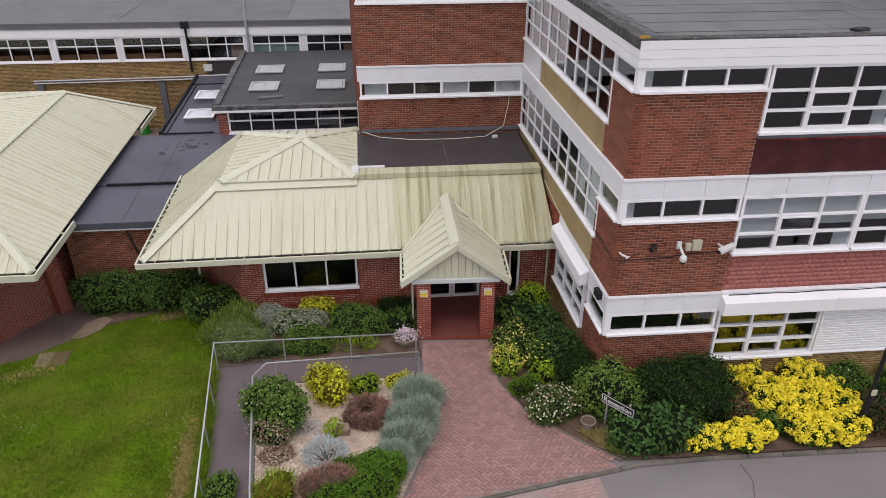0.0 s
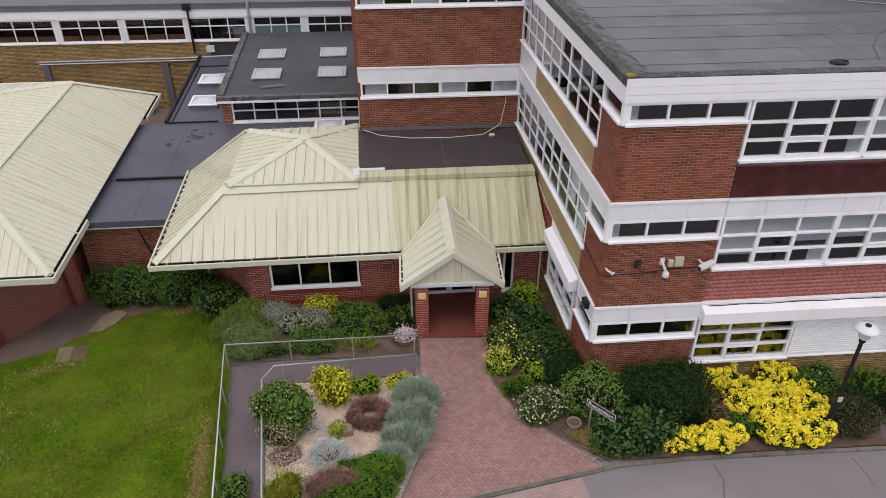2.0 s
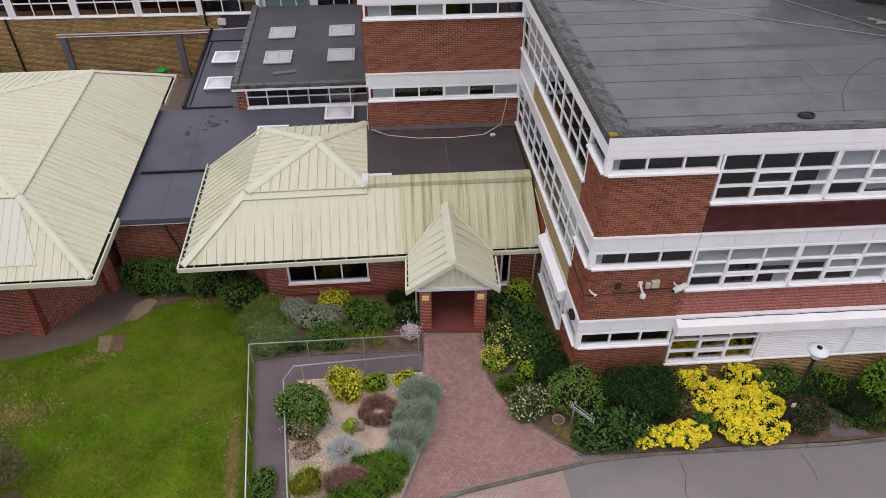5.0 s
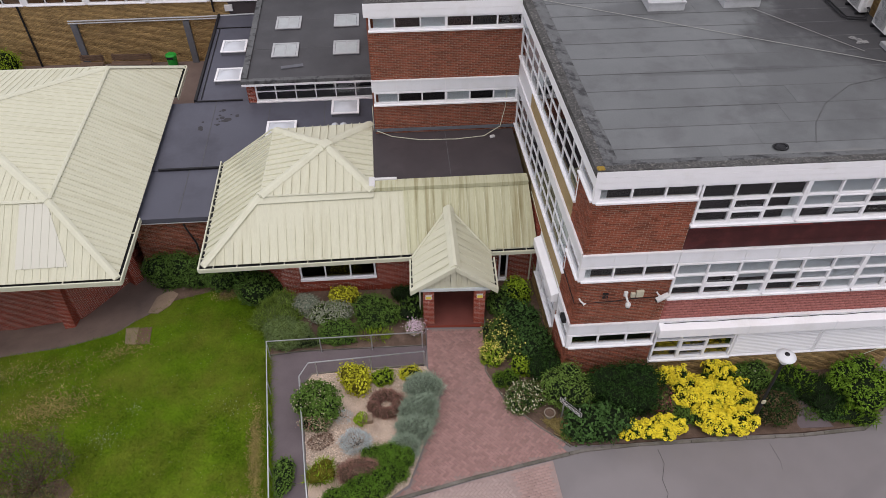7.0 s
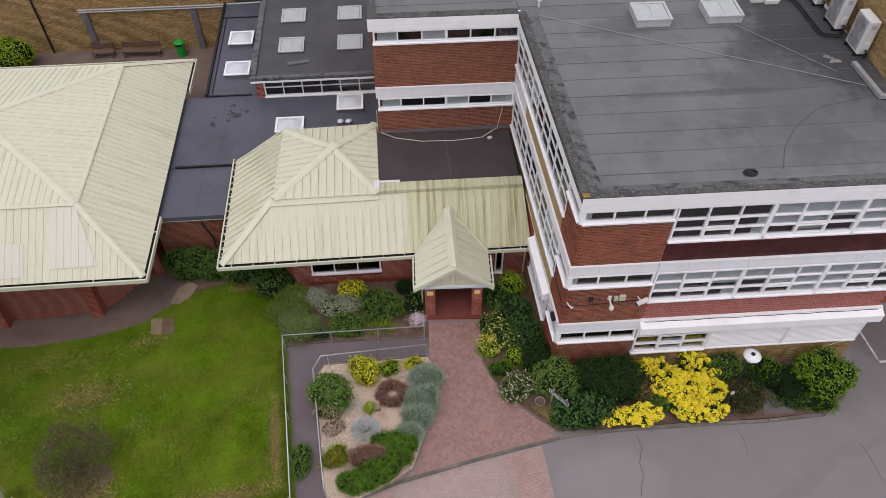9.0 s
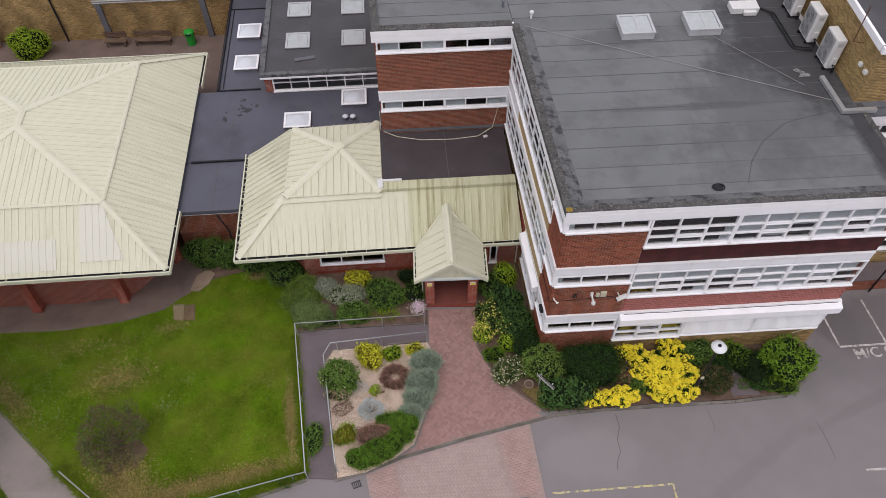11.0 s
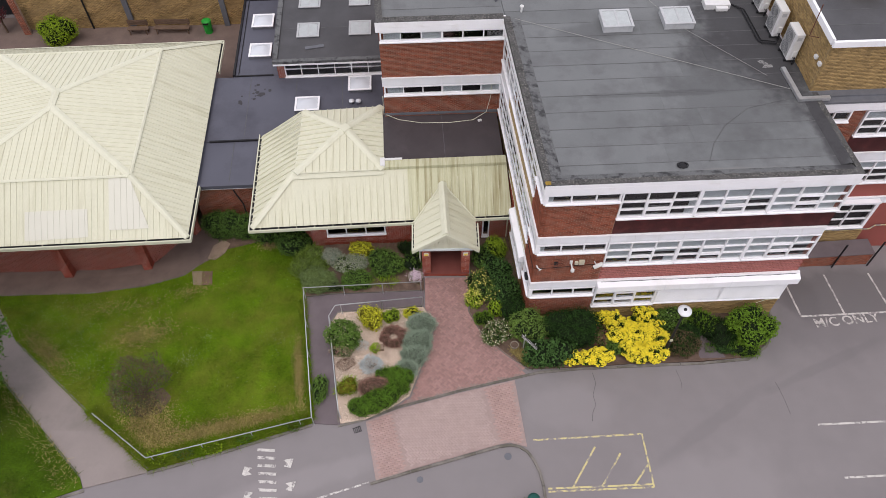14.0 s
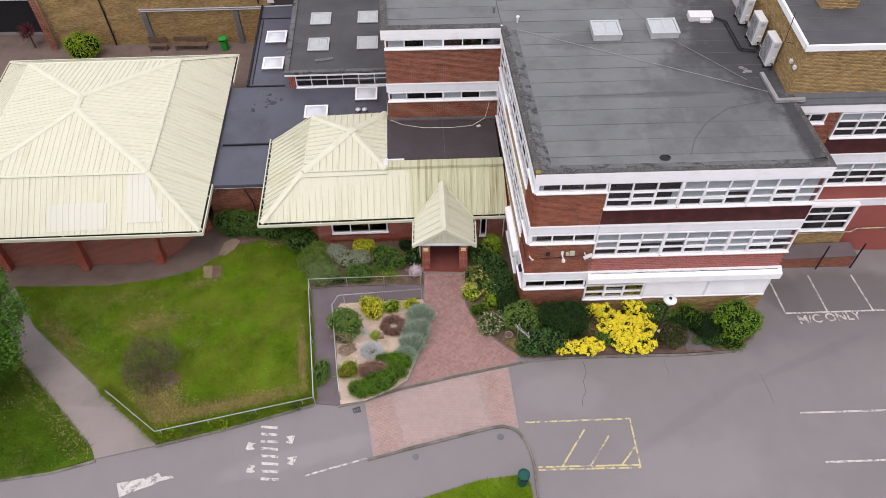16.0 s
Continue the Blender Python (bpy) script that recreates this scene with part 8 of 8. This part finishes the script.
shrub("white daisy-flowered shrub at the paving edge", 4.92, 13.75, 0.74, 0.64, 0.72, L_LAUREL, 0.06, 0.03, n=8, blooms=((L_PURPLE, 500, 0.06, 1), (B_WHITE, 430, 0.062, 1), (B_CREAM, 130, 0.05, 1)))
shrub("dark bushy shrub at the wall corner", 5.8, 15.0, 0.58, 0.65, 1.0, L_DARK, 0.09, 0.045, n=8)
shrub("large rounded light green shrub behind the sign", 6.4, 13.85, 0.98, 0.85, 1.4, L_LIGHT, 0.085, 0.042, n=12)
shrub("large dark green evergreen bush below the wall", 8.3, 13.75, 1.55, 0.95, 1.55, L_DARK, 0.09, 0.045, n=12)
shrub("dark green leafy shrub behind the kerb", 7.3, 12.55, 1.05, 0.8, 0.95, L_BLUE, 0.15, 0.09, n=9)
shrub("low dark leafy shrub beside the sign", 6.72, 12.35, 0.6, 0.42, 0.55, L_BLUE, 0.13, 0.08, n=7)
shrub("dark green leafy shrub behind the kerb", 8.0, 12.6, 0.75, 0.45, 0.65, L_DARK, 0.1, 0.05, n=8)
shrub("bronze and pink twiggy shrub between the bushes", 9.75, 13.45, 0.5, 0.65, 0.8, L_PURPLE, 0.08, 0.03, n=6, blooms=((L_ROSE, 420, 0.06, 1), (L_MID, 500, 0.07, 1)))
shrub("dark green leafy filler between the yellow shrubs", 10.3, 12.85, 0.42, 0.4, 0.6, L_MID, 0.08, 0.04, n=6)
YL = "shrub smothered in bright yellow flowers"
for x, y, rx, ry, h in ((10.75, 13.75, 0.72, 0.7, 1.05), (11.5, 13.45, 0.75, 0.75, 1.05), (12.35, 13.5, 0.72, 0.75, 1.0), (11.15, 12.75, 0.6, 0.55, 0.8), (12.2, 12.62, 0.62, 0.5, 0.75), (11.5, 12.4, 0.5, 0.32, 0.6), (9.6, 12.38, 0.58, 0.4, 0.68), (9.0, 12.3, 0.45, 0.3, 0.6), (8.45, 12.28, 0.4, 0.27, 0.62), (12.05, 14.55, 0.6, 0.38, 1.0), (10.0, 14.45, 0.42, 0.32, 0.85)):
    shrub(YL, x, y, rx, ry, h, L_HEDGE, 0.06, 0.03, n=9, density=0.4, blooms=((B_YELLOW, int((285 if h > 0.5 else 220) * (rx * ry / 0.5) ** 0.8), 0.055, 40),), group="yellow flowering shrubs", dark=M_LEAFSHADE, size=0.36, spread=0.74)
shrub("green shrub with a few white flowers below the shutter", 13.2, 14.35, 0.85, 0.6, 0.9, L_MID, 0.08, 0.04, n=8, blooms=((B_WHITE, 40, 0.05, 1),))
shrub("bronze-red twiggy shrub beside the lamp post", 13.75, 13.05, 0.8, 0.68, 0.8, L_PURPLE, 0.07, 0.035, n=9, blooms=((L_DARK, 1500, 0.07, 1),))
shrub("lime-green fern-like shrub below the shutter", 14.8, 14.3, 0.72, 0.6, 0.8, L_BRIGHT, 0.2, 0.05, 1, n=7, density=0.8)
shrub("dark grassy clump below the shutter", 15.65, 13.85, 0.85, 0.85, 0.75, L_DARK, 0.26, 0.03, 1, n=6, density=0.7)
shrub("low green ground cover near the kerb", 15.85, 12.95, 0.6, 0.4, 0.45, L_BLUE, 0.1, 0.04, n=5, density=0.8)
shrub("large bright green shrub at the end of the bed", 17.0, 13.85, 1.2, 1.0, 1.4, L_BRIGHT, 0.13, 0.06, n=10)
shrub("strappy bright green clump at the foot of the end shrub", 16.55, 12.85, 0.8, 0.4, 0.5, L_BRIGHT, 0.32, 0.03, 1, n=6, density=0.8)
shrub("dark leafy shrub behind the lamp post", 14.1, 13.75, 0.6, 0.5, 0.75, L_DARK, 0.08, 0.04, n=7)
shrub("spindly weeds on the bare bed", 15.05, 13.0, 0.3, 0.3, 0.3, L_MID, 0.1, 0.04, 1, n=3, density=0.5, core=False)
shrub("low weeds spilling over the kerb", 6.35, 12.25, 0.42, 0.25, 0.25, L_FEATHER, 0.12, 0.02, 1, n=5, density=0.5, core=False)
shrub("grey-green twiggy bush on worn ground on the lawn", -11.1, 10.95, 1.3, 1.2, 1.8, L_DULL, 0.07, 0.03, n=30, density=0.27, core=False, spread=0.85, size=0.24, shell=0.9, blooms=((L_GREYGREEN, 800, 0.06, 1), (L_PURPLE, 1100, 0.07, 1), (L_TWIG, 2600, 0.3, 1)))
shrub("rounded light green bush behind the hall", -23.3, 38.2, 1.3, 0.8, 1.7, L_LIME, 0.12, 0.07, n=8)

planter, top = pot(1.06, 17.15, 0.36, 0.32, "round stone planter of pale pink flowers by the pillar")
p = np.random.normal(size=(700, 3)) * np.array((0.15, 0.15, 0.06)) + np.array((1.06, 17.15, top + 0.03))
leaves_mesh("flowers", leafy(p, np.tile((0, 0, 1.0), (700, 1)), 0.06, 0.055, 0), B_PINK, planter, "pale pink and white bedding flowers")
p = np.random.normal(size=(260, 3)) * np.array((0.16, 0.16, 0.04)) + np.array((1.06, 17.15, top - 0.01))
leaves_mesh("leaves", leafy(p, np.tile((0, 0, 1.0), (260, 1)), 0.07, 0.04, 0), L_MID, planter)
pot(5.72, 13.1, 0.19, 0.3, "empty weathered stone pot in the bed")


def cordyline(x, y):
    g = ground(x, y)
    t = thing("cordyline", (x, y, g), "spiky red-leaved palm in the courtyard", "palm")
    bm = bmesh.new()
    tube(bm, [(x, y, g - 0.1), (x + 0.03, y, g + 1.3)], [0.08, 0.06], 8)
    part("trunk", finish(bm), M_STEM, t)
    d = np.random.normal(size=(160, 3)) + np.array((0, 0, 0.5))
    d /= np.linalg.norm(d, axis=1)[:, None]
    leaves_mesh("leaves", leafy(np.array((x, y, g + 1.35)) + d * 0.35, d, 0.8, 0.05, 1), leaf_material("red_palm_leaf", (0.12, 0.035, 0.04)), t)


cordyline(-27.3, 39.3)


def tree(x, y, h, r, label):
    """A small broadleaf tree: tapered trunk, limbs, and a crown of leaf clumps with gaps."""
    g = ground(x, y) + 0.05
    t = thing("tree", (x, y, g), label, "tree")
    bm = bmesh.new()
    tube(bm, [(x, y, g - 0.2), (x + 0.05, y, g + h * 0.25), (x + 0.1, y + 0.05, g + h * 0.5), (x, y + 0.1, g + h * 0.85)], [0.16, 0.13, 0.09, 0.03], 10)
    clumps = []
    for i in range(90):
        a, k = i * 2.399, math.sqrt((i + 0.5) / 90)
        z = g + h * (0.4 + 0.55 * (1 - k * k) * random.uniform(0.6, 1.0) + 0.06 * random.random())
        c = Vector((x + math.cos(a) * r * k, y + math.sin(a) * r * k, z))
        clumps.append(np.array((c.x, c.y, c.z, r * 0.2, r * 0.2, r * 0.17)))
        tube(bm, [(x + 0.06, y + 0.04, g + h * (0.28 + 0.3 * random.random())), ((x + c.x) / 2, (y + c.y) / 2, (g + h * 0.45 + c.z) / 2), c], [0.05, 0.03, 0.01], 5)
    part("trunk", finish(bm), M_STEM, t)
    p, n = on_lobes(clumps, 70000, g, 0.5)
    leaves_mesh("crown", leafy(p, n, 0.14, 0.085, 0), leaf_material("tree_leaf", (0.06, 0.135, 0.018)), t)


# crown widened out of view so that it shades the grass beside the path
tree(-20.9, 10.7, 6.2, 4.3, "broadleaf tree with a wide green crown on the lawn")


# grass, daisies, pebbles
def scatter(poly, count, seed):
    r = np.random.RandomState(seed)
    xs, ys = [p[0] for p in poly], [p[1] for p in poly]
    out = []
    while len(out) < count:
        x, y = r.uniform(min(xs), max(xs)), r.uniform(min(ys), max(ys))
        if inside(x, y, poly):
            out.append((x, y))
    return out, r


def grass(poly, count, seed, h, label, lift=0.06, blade=M_BLADE):
    pts, r = scatter(poly, count, seed)
    v = []
    for x, y in pts:
        z = ground(x, y) + lift - 0.01
        a, k = r.uniform(0, math.tau), h * r.uniform(0.5, 1.4)
        c, s, w = math.cos(a), math.sin(a), 0.014
        lean = r.normal(size=2) * k * 1.1
        v += [(x - c * w, y - s * w, z), (x + c * w, y + s * w, z), (x + lean[0], y + lean[1], z + k)]
    arrays("grass_tufts", v, np.arange(len(v)).reshape(-1, 3), blade, None, label, "stuff")["category"] = "grass"


grass(LAWN, 90000, 3, 0.075, "short mown grass blades on the lawn")
grass([p for p in ((-20, 14.6), (-17.7, 11.8), (-12.7, 7.1), (-14, 5.95), (-16, 5.6), (-24, 4.6), (-24, 14.6))], 26000, 4, 0.12, "longer grass blades beside the path, darkened as tree shade", blade=M_SHADEBLADE)
grass([(-17.6, 11.9), (-12.75, 7.15), (-12.6, 6.6), (-13.4, 6.4), (-18.0, 11.4)], 900, 14, 0.1, "dry ragged grass along the path edge", blade=M_DRYBLADE)
grass(LAWN_C[:4] + [(6.2, 3.5), (1.5, 3.5)], 5000, 5, 0.08, "short grass blades on the corner")
grass([(-9.9, 7.25), (-7.1, 8.1), (-3.45, 9.3), (-3.5, 9.75), (-7.0, 8.75), (-9.9, 8.0)], 9000, 6, 0.16, "rough longer green weeds outside the knee rail")
grass([(-13.3, 9.9), (-10.0, 7.3), (-9.7, 7.7), (-13.0, 10.3)], 4000, 7, 0.14, "rough longer green grass along the path edge")
grass([(-3.6, 9.5), (-3.35, 9.5), (-4.4, 16.0), (-4.65, 16.0)], 5000, 8, 0.13, "rough grass along the foot of the handrail")


def dry_patch(spots, seed):
    """Yellowed grass that thins out towards the rim of each spot."""
    r = np.random.RandomState(seed)
    v = []
    for cx, cy, rx, ry, turn, count in spots:
        c, s = math.cos(radians(turn)), math.sin(radians(turn))
        for k in range(count):
            p, q = r.normal(size=2) * 0.5
            x, y = cx + p * rx * c - q * ry * s, cy + p * rx * s + q * ry * c
            if not inside(x, y, LAWN):
                continue
            z, a, h = ground(x, y) + 0.075, r.uniform(0, math.tau), r.uniform(0.03, 0.08)
            lean = r.normal(size=2) * 0.045
            v += [(x - math.cos(a) * 0.02, y - math.sin(a) * 0.02, z), (x + math.cos(a) * 0.02, y + math.sin(a) * 0.02, z), (x + lean[0], y + lean[1], z + h)]
    arrays("dry_grass", v, np.arange(len(v)).reshape(-1, 3), M_DRYBLADE, None, "dry yellowed grass patches on the lawn", "stuff")["category"] = "grass"


tagged(part("dirt_patch", sheet([(-10.1, 19.5), (-9.64, 19.35), (-9.2, 19.75), (-9.0, 20.4), (-9.4, 20.7), (-9.95, 20.4)], 0.1, 0.1, 0.4, 0.02), M_SLAB), "bare tan dirt at the corner of the lawn", "dirt", kind="structure")
tagged(part("dirt_patch", sheet([(-7.1, 19.95), (-6.6, 19.75), (-6.1, 19.9), (-6.3, 20.3), (-6.9, 20.35)], 0.1, 0.1, 0.4, 0.02), M_SLAB2), "bare brown soil at the foot of the hedge", "dirt", kind="structure")

dry_patch([(-4.2, 11.9, 0.3, 1.8, 8, 3800), (-10.2, 8.9, 1.2, 1.0, 0, 4200), (-8.2, 8.75, 2.4, 0.55, 14, 6500), (-6.0, 9.35, 2.2, 0.5, 16, 5000), (-10.7, 9.8, 1.2, 0.9, 0, 3000), (-12.1, 14.4, 1.6, 0.9, 10, 2600), (-16.6, 13.6, 2.2, 0.5, -40, 2200), (-14.2, 16.5, 3, 0.8, 0, 900), (-10.4, 17.2, 1.2, 0.5, 0, 500), (-6.7, 19.9, 0.6, 0.3, 0, 900)], 12)
tagged(part("dirt_patch", sheet([(-11.3, 10.0), (-10.7, 9.5), (-10.0, 9.9), (-9.8, 10.7), (-10.3, 11.2), (-11.0, 10.9)], 0.085, 0.1, 0.3, 0.03), M_SOIL), "bare brown soil under the lawn bush", "dirt", kind="structure")
for x, y, r in ((-9.7, 7.75, 0.5), (-8.6, 7.85, 0.4), (-7.4, 8.15, 0.45), (-6.2, 8.5, 0.35), (-4.2, 9.15, 0.4)):
    shrub("low leafy weeds outside the knee rail", x, y, r, r * 0.6, 0.28, L_LIME if r > 0.42 else L_MID, 0.12, 0.06, 1, n=5, density=0.6, core=False, group="knee rail weeds")
grass([(5.5, 12.9), (6.1, 12.2), (6.6, 12.1), (6.4, 12.6), (5.8, 13.1)], 1500, 13, 0.12, "dry weeds and grass at the corner of the bed", blade=M_DRYBLADE)


def daisies():
    """Clover and daisies: drifts of known places over a thin scatter."""
    r = np.random.RandomState(9)
    spots = [(x, y) for x, y in scatter(LAWN, 450, 21)[0] if noise.noise((x * 0.5, y * 0.5, 3.0)) > -0.1]
    for cx, cy, rad, count in ((-16.2, 14.9, 1.7, 420), (-17.6, 15.9, 1.2, 220), (-14.1, 12.5, 1.0, 150), (-15.0, 13.7, 1.0, 120), (-9.55, 12.8, 0.42, 110), (-8.9, 14.05, 0.25, 40), (-5.6, 13.8, 0.8, 60), (-12.6, 15.8, 1.6, 120)):
        spots += [tuple(np.array((cx, cy)) + r.normal(size=2) * rad * 0.7) for k in range(count)]
    v = []
    for x, y in spots:
        if inside(x, y, LAWN):
            z, s = ground(x, y) + 0.12, r.uniform(0.006, 0.014)
            for a, b in ((-s, -s), (s, -s), (s, s), (-s, s)):
                v.append((x + a, y + b, z + 0.3 * a))
    for x, y in [(-17.2 + r.normal() * 0.5, 9.2 + r.normal() * 0.3) for k in range(70)] + [p for p in scatter(LAWN_B[1:6] + [(-22, 5)], 120, 22)[0]]:
        z, s = ground(x, y) + 0.13, r.uniform(0.008, 0.02)
        v += [(x + a, y + b, z + 0.3 * a) for a, b in ((-s, -s), (s, -s), (s, s), (-s, s))]
    arrays("daisies", v, np.arange(len(v)).reshape(-1, 4), M_CLOVER, None, "scattered white daisies and clover in the lawn", "stuff")["category"] = "flowers"


daisies()


def pebbles():
    pts, r = scatter(GRAVEL, 15000, 11)
    v, f = [], []
    for x, y in pts:
        z, s = ground(x, y) + 0.075, r.uniform(0.014, 0.036)
        k = len(v)
        v += [(x + s, y, z), (x, y + s * 0.8, z), (x - s, y, z), (x, y - s * 0.8, z), (x, y, z + s * 0.7)]
        f += [(k, k + 1, k + 4), (k + 1, k + 2, k + 4), (k + 2, k + 3, k + 4), (k + 3, k, k + 4)]
    arrays("pebbles", v, np.array(f), M_PEBBLE, None, "loose pale pebbles on the gravel bed", "stuff")["category"] = "gravel"


pebbles()


# ---- single bricks and paving blocks ----
for wall, me, place, angle in PIECES:
    ob = new("brick", me)
    ob.parent = wall
    base = wall.parent.location
    ob.matrix_basis = Matrix.Translation(place - base) @ pose(0, 0, 0, 0, 0, angle)
PAVER_MESH = {}
for parent, material, b, lift in PAVERS:
    key = (material.name, b[4], b[5])
    if key not in PAVER_MESH:
        me = bpy.data.meshes.new("paver")
        l, w = b[4] / 2, b[5] / 2
        v = [(s * (l - c), t * (w - c), h) for c, h in ((0, -0.02), (0, -0.006), (0.006, 0.0)) for s, t in ((-1, -1), (1, -1), (1, 1), (-1, 1))]
        me.from_pydata(v, [], [tuple(int(i) for i in q) for q in PAVER_FACES])
        me.materials.append(material)
        PAVER_MESH[key] = me
    ob = new("paver", PAVER_MESH[key])
    ob.parent = parent
    x, y = b[0], b[1]
    gx, gy = (ground(x + 0.1, y) - ground(x - 0.1, y)) / 0.2, (ground(x, y + 0.1) - ground(x, y - 0.1)) / 0.2
    up = Vector((-gx, -gy, 1)).normalized()
    ex = Vector((b[2], b[3], gx * b[2] + gy * b[3])).normalized()
    ey = up.cross(ex)
    m = Matrix((ex, ey, up)).transposed().to_4x4()
    ob.matrix_basis = Matrix.Translation((x, y, ground(x, y) + lift)) @ m
